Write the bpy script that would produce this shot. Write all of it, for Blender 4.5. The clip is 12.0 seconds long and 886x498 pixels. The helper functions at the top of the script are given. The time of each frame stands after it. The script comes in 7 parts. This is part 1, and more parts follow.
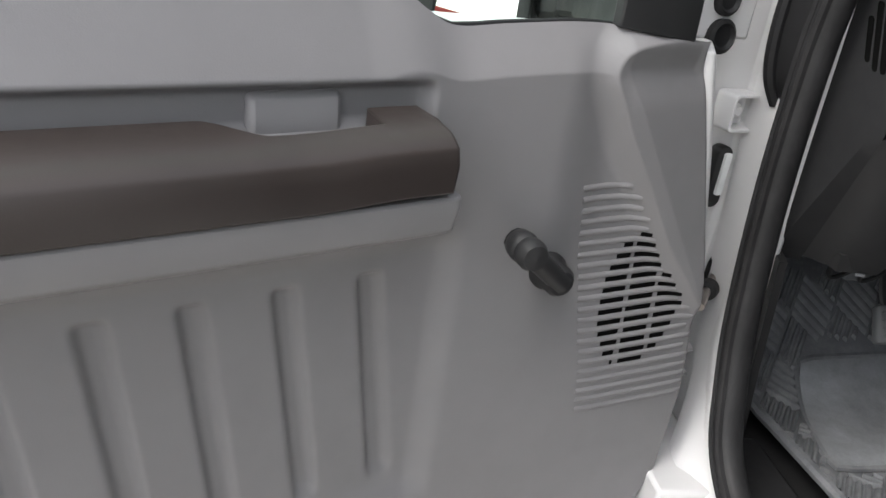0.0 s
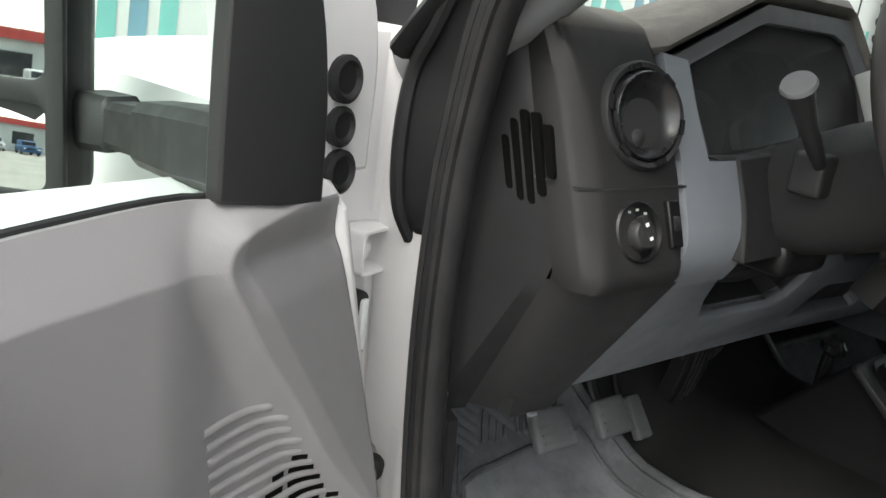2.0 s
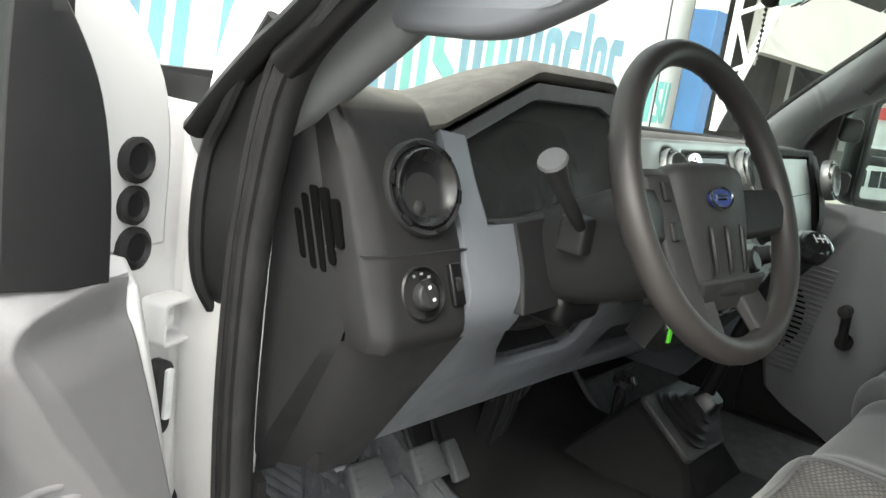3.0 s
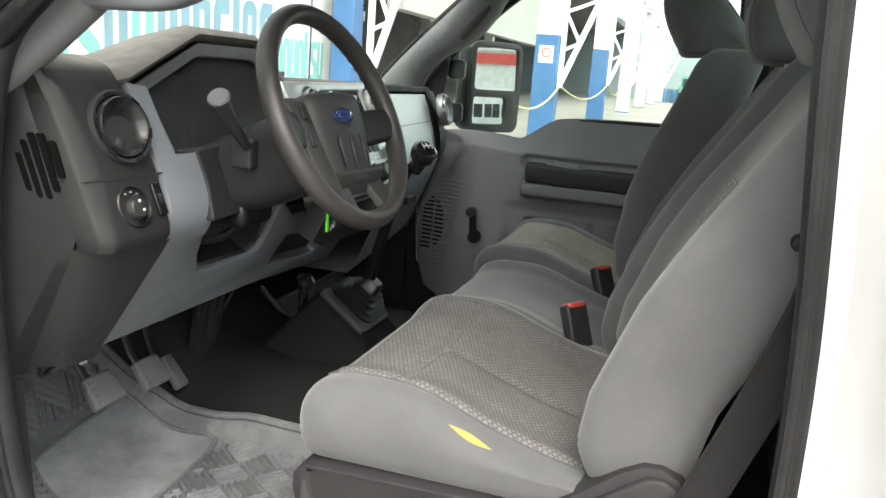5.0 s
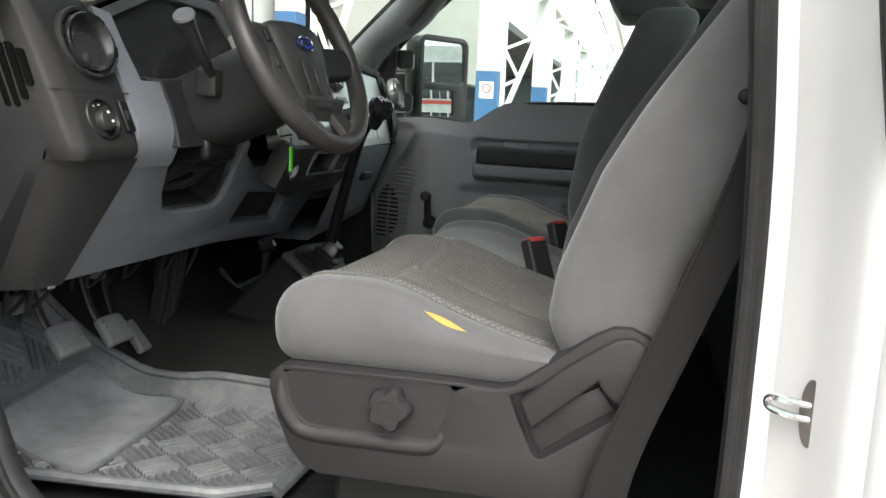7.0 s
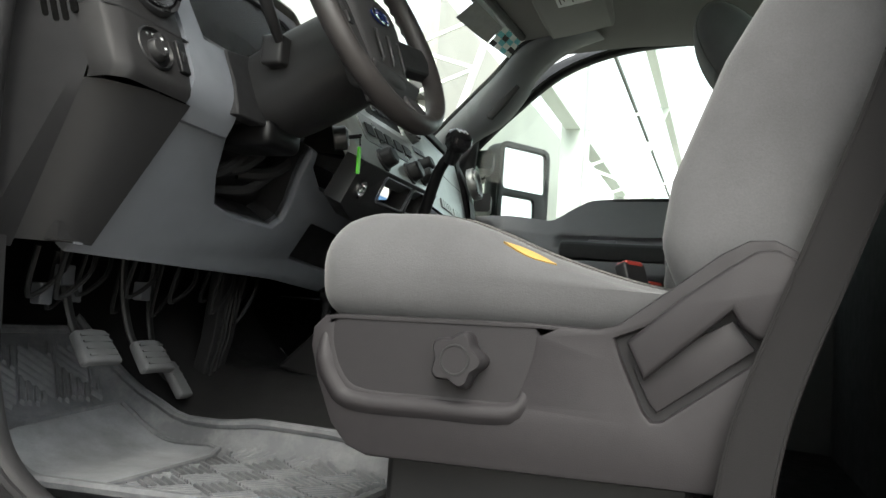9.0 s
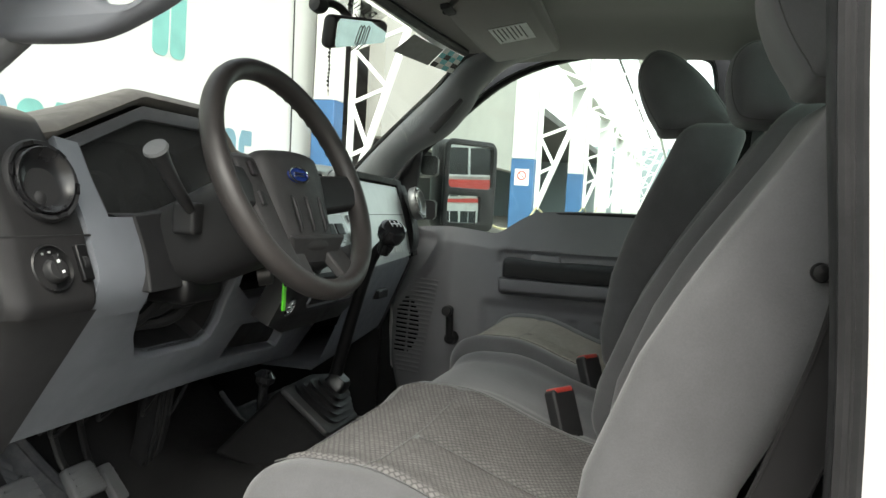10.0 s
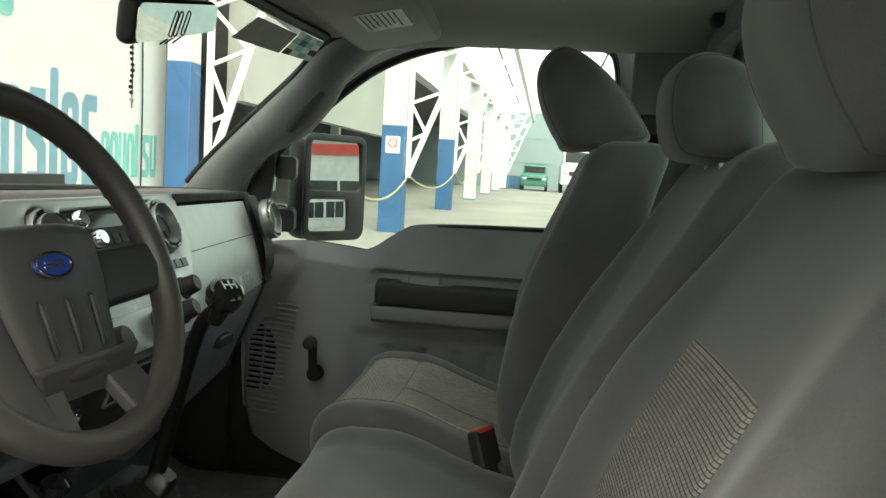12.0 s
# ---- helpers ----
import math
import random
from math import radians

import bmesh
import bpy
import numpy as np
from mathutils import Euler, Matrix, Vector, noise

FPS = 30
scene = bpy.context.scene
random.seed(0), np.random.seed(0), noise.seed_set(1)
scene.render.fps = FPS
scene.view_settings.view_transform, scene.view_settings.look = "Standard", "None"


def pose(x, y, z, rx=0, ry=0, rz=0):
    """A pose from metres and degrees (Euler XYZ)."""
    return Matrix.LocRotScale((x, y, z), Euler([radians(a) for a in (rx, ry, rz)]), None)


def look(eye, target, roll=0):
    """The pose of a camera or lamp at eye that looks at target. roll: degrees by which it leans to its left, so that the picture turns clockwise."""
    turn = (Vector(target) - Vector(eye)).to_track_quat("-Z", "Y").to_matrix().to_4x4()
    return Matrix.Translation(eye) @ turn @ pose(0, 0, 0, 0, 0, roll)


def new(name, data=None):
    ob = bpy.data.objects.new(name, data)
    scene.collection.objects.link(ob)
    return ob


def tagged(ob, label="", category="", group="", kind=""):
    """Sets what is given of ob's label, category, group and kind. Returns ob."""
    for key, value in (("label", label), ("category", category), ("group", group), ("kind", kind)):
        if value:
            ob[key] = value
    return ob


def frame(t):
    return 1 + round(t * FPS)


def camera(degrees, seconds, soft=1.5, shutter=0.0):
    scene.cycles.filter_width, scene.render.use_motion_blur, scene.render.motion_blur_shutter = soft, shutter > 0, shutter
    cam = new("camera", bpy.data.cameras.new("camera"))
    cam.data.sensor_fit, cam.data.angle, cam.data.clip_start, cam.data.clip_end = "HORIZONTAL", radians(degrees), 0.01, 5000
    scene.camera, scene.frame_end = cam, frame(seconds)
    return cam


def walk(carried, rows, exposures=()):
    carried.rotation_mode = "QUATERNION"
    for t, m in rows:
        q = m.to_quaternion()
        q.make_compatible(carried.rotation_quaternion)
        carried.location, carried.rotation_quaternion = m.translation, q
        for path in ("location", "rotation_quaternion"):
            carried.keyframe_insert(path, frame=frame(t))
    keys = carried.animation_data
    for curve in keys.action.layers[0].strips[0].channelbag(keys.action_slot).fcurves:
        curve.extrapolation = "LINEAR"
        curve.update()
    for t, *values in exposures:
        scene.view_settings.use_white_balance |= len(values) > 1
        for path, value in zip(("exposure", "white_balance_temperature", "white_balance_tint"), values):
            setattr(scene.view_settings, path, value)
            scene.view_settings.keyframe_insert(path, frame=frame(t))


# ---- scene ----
cam = camera(57.0, 12.0)
PATH = [
    (0, (-1.408, -0.8, 1.494), (-1.083, 0.997, 0.677), 8.2),
    (0.5, (-1.396, -0.676, 1.489), (-0.869, 1.069, 0.665), 8.7),
    (1, (-1.377, -0.555, 1.495), (-0.611, 1.106, 0.686), 6.3),
    (1.5, (-1.355, -0.496, 1.507), (-0.321, 1.07, 0.817), 6.5),
    (2, (-1.336, -0.493, 1.534), (-0.106, 0.972, 0.951), 7.9),
    (2.5, (-1.33, -0.535, 1.564), (0.063, 0.818, 1.085), 8.3),
    (3, (-1.338, -0.56, 1.575), (0.175, 0.677, 1.15), 8.3),
    (3.5, (-1.367, -0.602, 1.579), (0.26, 0.494, 1.189), 7.6),
    (3.7, (-1.371, -0.603, 1.578), (0.322, 0.387, 1.189), 7.7),
    (5.3, (-1.691, -0.776, 1.545), (0.193, -0.24, 1.14), 3.7),
    (5.5, (-1.712, -0.78, 1.523), (0.17, -0.21, 1.158), 2.4),
    (6, (-1.722, -0.777, 1.493), (0.167, -0.267, 1.082), 3.2),
    (6.5, (-1.716, -0.757, 1.475), (0.186, -0.271, 1.092), 3.1),
    (7, (-1.705, -0.755, 1.37), (0.219, -0.302, 1.065), 2.7),
    (7.2, (-1.688, -0.754, 1.309), (0.236, -0.257, 1.074), 2.5),
    (8.8, (-1.541, -0.732, 0.983), (0.321, -0.049, 1.236), 2.9),
    (9, (-1.535, -0.721, 1.046), (0.345, -0.062, 1.22), 4.0),
    (9.2, (-1.528, -0.723, 1.136), (0.367, -0.094, 1.262), 3.4),
    (9.5, (-1.521, -0.718, 1.264), (0.397, -0.153, 1.302), 3.7),
    (10, (-1.513, -0.741, 1.457), (0.406, -0.189, 1.344), 3.4),
    (10.5, (-1.49, -0.771, 1.545), (0.439, -0.281, 1.351), 3.2),
    (11, (-1.398, -0.725, 1.577), (0.55, -0.29, 1.446), 4.2),
    (11.5, (-1.27, -0.671, 1.593), (0.703, -0.378, 1.455), 3.6),
    (12, (-1.145, -0.655, 1.586), (0.832, -0.416, 1.398), 3.4),
]
walk(cam, [(t, look(eye, target, roll)) for t, eye, target, roll in PATH],
     [(0, 1.16, 6600, 9), (1.5, 1.32, 6700, 8), (2.0, 1.39, 6750, 7), (2.5, 1.68, 6750, 4), (3.5, 2.08, 6900, 5), (5.5, 1.93, 6900, 7), (7.0, 1.68, 6750, 7), (9.0, 1.58, 6800, 5), (9.7, 1.56, 6850, 5), (10.5, 1.64, 6980, 4), (12, 1.47, 7350, -1)])
# ---- light ----
world = bpy.data.worlds.new("sky")
scene.world = world
world.use_nodes = True
wn = world.node_tree.nodes
wn.clear()
w_out, w_bg, w_sky, w_hsv = (wn.new("ShaderNodeOutputWorld"), wn.new("ShaderNodeBackground"),
                             wn.new("ShaderNodeTexSky"), wn.new("ShaderNodeHueSaturation"))
w_sky.sky_type, w_sky.sun_disc = "NISHITA", False
w_sky.sun_elevation, w_sky.sun_rotation = radians(52), radians(250)
w_sky.dust_density, w_sky.air_density = 3.0, 1.0
w_hsv.inputs["Saturation"].default_value = 0.28
w_bg.inputs["Strength"].default_value = 0.225
wl = world.node_tree.links
wl.new(w_sky.outputs["Color"], w_hsv.inputs["Color"])
wl.new(w_hsv.outputs["Color"], w_bg.inputs["Color"])
wl.new(w_bg.outputs["Background"], w_out.inputs["Surface"])
sun = new("sun", bpy.data.lights.new("sun", "SUN"))
sun.data.energy, sun.data.angle, sun.data.color = 0.85, radians(50), (1.0, 0.97, 0.93)
sun.matrix_world = look((0, 0, 30), (6.0, 2.0, 22.0))
scene.view_settings.exposure = 1.1

# ---- materials ----
def nodes_of(name):
    m = bpy.data.materials.new(name)
    m.use_nodes = True
    nt = m.node_tree
    return m, nt.nodes, nt.links, nt.nodes["Principled BSDF"]


def ramp(nd, ln, fac, stops):
    r = nd.new("ShaderNodeValToRGB")
    el = r.color_ramp.elements
    while len(el) < len(stops):
        el.new(0.5)
    for e, (p, c) in zip(el, stops):
        e.position, e.color = p, (*c, 1) if len(c) == 3 else c
    ln.new(fac, r.inputs["Fac"])
    return r.outputs["Color"]


def tint(c, k):
    return tuple(min(1.0, v * k) for v in c)


def noise_tex(nd, ln, scale, detail=4.0, rough=0.55, stretch=None):
    co = nd.new("ShaderNodeTexCoord")
    t = nd.new("ShaderNodeTexNoise")
    t.inputs["Scale"].default_value, t.inputs["Detail"].default_value, t.inputs["Roughness"].default_value = scale, detail, rough
    if stretch:
        mp = nd.new("ShaderNodeMapping")
        mp.inputs["Scale"].default_value = stretch
        ln.new(co.outputs["Object"], mp.inputs["Vector"])
        ln.new(mp.outputs["Vector"], t.inputs["Vector"])
    else:
        ln.new(co.outputs["Object"], t.inputs["Vector"])
    return t.outputs["Fac"]


def bump(nd, ln, bsdf, height, strength, dist):
    b = nd.new("ShaderNodeBump")
    b.inputs["Strength"].default_value, b.inputs["Distance"].default_value = strength, dist
    ln.new(height, b.inputs["Height"])
    ln.new(b.outputs["Normal"], bsdf.inputs["Normal"])


def plastic(name, color, rough=0.5, grain=900.0, depth=0.25, vary=0.12, dust=None, metallic=0.0, spec=0.5, big=5.0, settled=None):
    """Moulded, grained plastic or paint: fine relief, broad uneven wear, optional dust in patches."""
    m, nd, ln, b = nodes_of(name)
    wide = noise_tex(nd, ln, big, 5.0)
    col = ramp(nd, ln, wide, [(0.3, tint(color, 1 - vary)), (0.7, tint(color, 1 + vary))])
    if dust:
        d = noise_tex(nd, ln, 23.0, 8.0, 0.7)
        mx = nd.new("ShaderNodeMix")
        mx.data_type = "RGBA"
        f = ramp(nd, ln, d, [(0.45, (0, 0, 0)), (0.75, (0.45, 0.45, 0.45))])
        ln.new(f, mx.inputs[0])
        ln.new(col, mx.inputs[6])
        mx.inputs[7].default_value = (*dust, 1)
        col = mx.outputs[2]
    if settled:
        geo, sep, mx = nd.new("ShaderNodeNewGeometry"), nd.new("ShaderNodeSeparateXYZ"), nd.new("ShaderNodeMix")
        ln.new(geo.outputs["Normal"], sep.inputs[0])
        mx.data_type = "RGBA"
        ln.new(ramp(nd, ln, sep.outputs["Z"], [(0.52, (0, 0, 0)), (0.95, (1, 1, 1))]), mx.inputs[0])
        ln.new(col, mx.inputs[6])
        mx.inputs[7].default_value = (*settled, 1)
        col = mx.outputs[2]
    ln.new(col, b.inputs["Base Color"])
    r = ramp(nd, ln, noise_tex(nd, ln, 31.0, 6.0), [(0.3, (rough * 0.85,) * 3), (0.7, (min(1, rough * 1.15),) * 3)])
    ln.new(r, b.inputs["Roughness"])
    b.inputs["Metallic"].default_value = metallic
    b.inputs["Specular IOR Level"].default_value = spec
    if depth:
        bump(nd, ln, b, noise_tex(nd, ln, grain, 2.0), depth, 0.0006)
    return m


def cloth(name, color, yarn=420.0, vary=0.1, sheen=0.25):
    """Knitted seat cloth: soft sheen, fine yarn relief, faint soiling."""
    m, nd, ln, b = nodes_of(name)
    wide = noise_tex(nd, ln, 7.0, 6.0, 0.6)
    col = ramp(nd, ln, wide, [(0.25, tint(color, 1 - vary)), (0.75, tint(color, 1 + vary))])
    fine = noise_tex(nd, ln, yarn, 3.0, 0.7)
    mx = nd.new("ShaderNodeMix")
    mx.data_type, mx.blend_type = "RGBA", "MULTIPLY"
    mx.inputs[0].default_value = 0.22
    ln.new(col, mx.inputs[6])
    ln.new(ramp(nd, ln, fine, [(0.3, (0.45,) * 3), (0.7, (1.0,) * 3)]), mx.inputs[7])
    ln.new(mx.outputs[2], b.inputs["Base Color"])
    b.inputs["Roughness"].default_value = 0.95
    b.inputs["Specular IOR Level"].default_value = 0.12
    b.inputs["Sheen Weight"].default_value = sheen
    b.inputs["Sheen Roughness"].default_value = 0.5
    bump(nd, ln, b, fine, 0.3, 0.001)
    return m


def woven(name, light, dark, wide, row, gap, turn):
    """Seat insert: dashes of light yarn in offset rows on a darker ground."""
    m, nd, ln, b = nodes_of(name)
    co = nd.new("ShaderNodeTexCoord")
    mp = nd.new("ShaderNodeMapping")
    mp.inputs["Rotation"].default_value = (0, 0, turn)
    ln.new(co.outputs["UV"], mp.inputs["Vector"])
    br = nd.new("ShaderNodeTexBrick")
    br.inputs["Scale"].default_value = 1.0
    br.inputs["Brick Width"].default_value, br.inputs["Row Height"].default_value = wide, row
    br.inputs["Mortar Size"].default_value, br.inputs["Mortar Smooth"].default_value = gap, 1.0
    br.inputs["Color1"].default_value, br.inputs["Color2"].default_value = (*light, 1), (*tint(light, 0.8), 1)
    br.inputs["Mortar"].default_value = (*dark, 1)
    ln.new(mp.outputs["Vector"], br.inputs["Vector"])
    wide = noise_tex(nd, ln, 9.0, 5.0)
    mx = nd.new("ShaderNodeMix")
    mx.data_type, mx.blend_type = "RGBA", "MULTIPLY"
    mx.inputs[0].default_value = 0.6
    ln.new(br.outputs["Color"], mx.inputs[6])
    ln.new(ramp(nd, ln, wide, [(0.3, (0.72,) * 3), (0.7, (1.0,) * 3)]), mx.inputs[7])
    ln.new(mx.outputs[2], b.inputs["Base Color"])
    b.inputs["Roughness"].default_value = 0.95
    b.inputs["Specular IOR Level"].default_value = 0.1
    inv = nd.new("ShaderNodeMath")
    inv.operation = "SUBTRACT"
    inv.inputs[0].default_value = 1.0
    ln.new(br.outputs["Fac"], inv.inputs[1])
    bump(nd, ln, b, inv.outputs[0], 0.4, 0.001)
    return m


def glass(name, tone=(0.93, 0.97, 0.95)):
    """Thin clear pane: mostly see-through, with a faint mirror of the surroundings."""
    m, nd, ln, b = nodes_of(name)
    out = nd["Material Output"]
    nd.remove(b)
    tr, gl, mx, fr, pw, ad = (nd.new("ShaderNodeBsdfTransparent"), nd.new("ShaderNodeBsdfGlossy"), nd.new("ShaderNodeMixShader"),
                              nd.new("ShaderNodeLayerWeight"), nd.new("ShaderNodeMath"), nd.new("ShaderNodeMath"))
    tr.inputs["Color"].default_value = (*tone, 1)
    gl.inputs["Roughness"].default_value = 0.02
    fr.inputs["Blend"].default_value = 0.5
    pw.operation, ad.operation = "POWER", "MULTIPLY_ADD"
    pw.inputs[1].default_value = 4.0
    ad.inputs[1].default_value, ad.inputs[2].default_value = 0.45, 0.035
    ln.new(fr.outputs["Facing"], pw.inputs[0])
    ln.new(pw.outputs[0], ad.inputs[0])
    ln.new(ad.outputs[0], mx.inputs["Fac"])
    ln.new(tr.outputs[0], mx.inputs[1])
    ln.new(gl.outputs[0], mx.inputs[2])
    ln.new(mx.outputs[0], out.inputs["Surface"])
    return m


def plain(name, color, rough=0.5, metallic=0.0, emit=None):
    m, nd, ln, b = nodes_of(name)
    n = noise_tex(nd, ln, 40.0, 5.0)
    ln.new(ramp(nd, ln, n, [(0.3, tint(color, 0.88)), (0.7, tint(color, 1.1))]), b.inputs["Base Color"])
    b.inputs["Roughness"].default_value, b.inputs["Metallic"].default_value = rough, metallic
    return m


def ground_mat(name, c1, c2, c3):
    m, nd, ln, b = nodes_of(name)
    a = noise_tex(nd, ln, 0.35, 8.0, 0.65)
    f = noise_tex(nd, ln, 14.0, 8.0, 0.7)
    mx = nd.new("ShaderNodeMix")
    mx.data_type, mx.blend_type = "RGBA", "MULTIPLY"
    mx.inputs[0].default_value = 0.7
    ln.new(ramp(nd, ln, a, [(0.3, c1), (0.55, c2), (0.75, c3)]), mx.inputs[6])
    ln.new(ramp(nd, ln, f, [(0.3, (0.6,) * 3), (0.7, (1.0,) * 3)]), mx.inputs[7])
    ln.new(mx.outputs[2], b.inputs["Base Color"])
    b.inputs["Roughness"].default_value = 0.9
    bump(nd, ln, b, f, 0.4, 0.01)
    return m


M_DOOR = plastic("door_grey_plastic", (0.185, 0.180, 0.186), 0.55, 700, 0.22, 0.05)
M_DOORBROWN = plastic("bronze_armrest_plastic", (0.030, 0.0232, 0.0212), 0.40, 700, 0.12, 0.15)
# passenger copy of the door grey, cab shade and cool cast in its colour
M_PDOOR = plastic("shaded_door_plastic", (0.160, 0.163, 0.174), 0.55, 700, 0.22, 0.05)
M_CHAR = plastic("charcoal_plastic", (0.0180, 0.0181, 0.0194), 0.58, 800, 0.3, 0.12, dust=(0.021, 0.021, 0.022), spec=0.20)
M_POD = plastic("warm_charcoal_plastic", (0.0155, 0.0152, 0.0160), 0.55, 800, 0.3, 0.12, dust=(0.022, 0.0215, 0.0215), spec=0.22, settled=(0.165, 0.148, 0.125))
M_TOP = plastic("dusty_dash_top_plastic", (0.085, 0.079, 0.072), 0.7, 700, 0.35, 0.15, dust=(0.18, 0.165, 0.145))
M_KNEE = plastic("blue_grey_plastic", (0.150, 0.160, 0.180), 0.5, 800, 0.2, 0.07)
M_STRIP = plastic("pale_grey_plastic", (0.118, 0.124, 0.138), 0.45, 800, 0.12, 0.05)
M_SILVER = plastic("silver_painted_plastic", (0.42, 0.44, 0.43), 0.36, 600, 0.05, 0.05, metallic=0.45)
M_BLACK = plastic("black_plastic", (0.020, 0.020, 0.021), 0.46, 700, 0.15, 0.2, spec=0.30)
M_GLOSS = plastic("gloss_black_plastic", (0.012, 0.012, 0.013), 0.12, 300, 0.03, 0.2)
M_RUBBER = plastic("black_rubber_seal", (0.0125, 0.0125, 0.0135), 0.52, 500, 0.3, 0.25, dust=(0.022, 0.022, 0.023), spec=0.24)
# paler than plain seal rubber: dust, and sky sheen put into the colour
M_SEAL = plastic("dusty_sheen_seal", (0.0145, 0.0143, 0.0153), 0.55, 500, 0.3, 0.25, dust=(0.034, 0.033, 0.035), spec=0.28)
M_WHEEL = plastic("worn_steering_rubber", (0.029, 0.0258, 0.0252), 0.47, 900, 0.3, 0.2)
M_HUB = plastic("dark_grey_hub_plastic", (0.032, 0.0312, 0.0322), 0.58, 800, 0.25, 0.1, spec=0.35)
M_WHITE = plastic("white_body_paint", (0.62, 0.615, 0.62), 0.38, 200, 0.0, 0.03)
M_SEAT = cloth("grey_seat_cloth", (0.083, 0.083, 0.0865), vary=0.20)
M_SEATD = cloth("dark_grey_seat_cloth", (0.07, 0.07, 0.07))
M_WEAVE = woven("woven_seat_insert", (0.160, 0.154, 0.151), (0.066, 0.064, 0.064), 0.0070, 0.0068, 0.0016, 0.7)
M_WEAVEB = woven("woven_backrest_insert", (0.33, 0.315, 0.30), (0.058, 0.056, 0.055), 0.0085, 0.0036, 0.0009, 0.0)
# passenger weave: fading and windshield light are both in its paler yarn
M_WEAVEP = woven("faded_lit_woven_insert", (0.40, 0.37, 0.325), (0.21, 0.195, 0.172), 0.0078, 0.0068, 0.0015, 0.7)
M_SHIELD = plastic("seat_shield_plastic", (0.0190, 0.0172, 0.0190), 0.58, 700, 0.25, 0.08, spec=0.28)
M_BELT = cloth("charcoal_belt_webbing", (0.016, 0.0155, 0.016), 900, sheen=0.05)
M_CARPET = plastic("glossy_black_floor_vinyl", (0.0130, 0.0130, 0.0135), 0.42, 90, 0.35, 0.3, dust=(0.018, 0.018, 0.018), spec=0.22)
M_MAT = plastic("grey_rubber_mat", (0.102, 0.107, 0.115), 0.6, 400, 0.3, 0.2, dust=(0.28, 0.28, 0.285))
M_MATPAD = cloth("worn_mat_pad", (0.18, 0.188, 0.202), 260, 0.6)
M_LINER = cloth("grey_headliner_cloth", (0.145, 0.14, 0.135), 500, 0.06)
M_TRIM = plastic("grey_pillar_trim", (0.115, 0.120, 0.125), 0.6, 700, 0.25, 0.06)
M_CHROME = plain("chrome", (0.75, 0.75, 0.76), 0.12, 1.0)
M_STEEL = plain("dull_steel", (0.42, 0.38, 0.36), 0.35, 1.0)
M_MIRROR = plain("mirror_glass", (0.70, 0.72, 0.71), 0.015, 1.0)
M_GLASS = glass("clear_glass")
M_TINT = glass("green_tinted_glass", (0.80, 0.92, 0.87))
M_FOAM = cloth("yellow_seat_foam", (0.38, 0.24, 0.07), 200)
M_GREEN = plain("neon_green_plastic", (0.16, 0.85, 0.05), 0.4)
M_RED = plain("red_button_plastic", (0.42, 0.05, 0.04), 0.4)
M_BLUE = plain("blue_enamel", (0.012, 0.03, 0.16), 0.2)
M_PAPER = plain("white_label_paper", (0.66, 0.68, 0.68), 0.7)
M_PEDAL = plastic("worn_pedal_rubber", (0.105, 0.108, 0.112), 0.7, 300, 0.4, 0.25)
M_DEEP = plastic("deep_black_plastic", (0.0055, 0.0055, 0.006), 0.4, 500, 0.1, 0.2, spec=0.28)
# near-black for strips that stand in for the shade inside slots
M_VOID = plastic("slot_shade_black", (0.003, 0.003, 0.003), 0.9, 300, 0.0, 0.1, spec=0.05)
M_BEZEL = plastic("dark_grey_bezel_plastic", (0.050, 0.050, 0.055), 0.5, 800, 0.2, 0.06, spec=0.3)


def hazy_pane(name, tone, haze):
    """Clear sheet with a thin, uneven pale layer mixed in."""
    m, nd, ln, b = nodes_of(name)
    tr, mx = nd.new("ShaderNodeBsdfTransparent"), nd.new("ShaderNodeMixShader")
    tr.inputs["Color"].default_value = (*tone, 1)
    b.inputs["Base Color"].default_value = (*haze, 1)
    b.inputs["Roughness"].default_value = 0.22
    ln.new(ramp(nd, ln, noise_tex(nd, ln, 14.0, 6.0), [(0.3, (0.16,) * 3), (0.7, (0.30,) * 3)]), mx.inputs["Fac"])
    ln.new(tr.outputs[0], mx.inputs[1])
    ln.new(b.outputs[0], mx.inputs[2])
    ln.new(mx.outputs[0], nd["Material Output"].inputs["Surface"])
    return m


# gauge cover: the bright sky it mirrors is put in as grey haze
M_SMOKEPANE = hazy_pane("reflection_haze_cover", (0.7, 0.7, 0.7), (0.050, 0.053, 0.053))
M_FILM = hazy_pane("milky_film", (0.86, 0.87, 0.86), (0.20, 0.21, 0.205))
M_SMOKE = plastic("smoked_gauge_lens", (0.018, 0.02, 0.022), 0.08, 100, 0.0, 0.2)
# ---- building helpers ----
def finish(name, bm, mat, angle=38.0, bevel=0.0, seg=2):
    """One mesh object from a bmesh, smooth but for its sharp edges."""
    bmesh.ops.recalc_face_normals(bm, faces=bm.faces)
    for f in bm.faces:
        f.smooth = True
    for e in bm.edges:
        if len(e.link_faces) == 2 and e.calc_face_angle(0.0) > radians(angle):
            e.smooth = False
    me = bpy.data.meshes.new(name)
    bm.to_mesh(me)
    bm.free()
    for one in mat if isinstance(mat, (list, tuple)) else [mat]:
        me.materials.append(one)
    ob = new(name, me)
    if bevel:
        b = ob.modifiers.new("bevel", "BEVEL")
        b.width, b.segments, b.limit_method, b.angle_limit = bevel, seg, "ANGLE", radians(35)
    return ob


def thing(name, at, label, category, group="", kind=""):
    ob = new(name)
    ob.location = at
    ob.empty_display_size = 0.05
    return tagged(ob, label, category, group, kind)


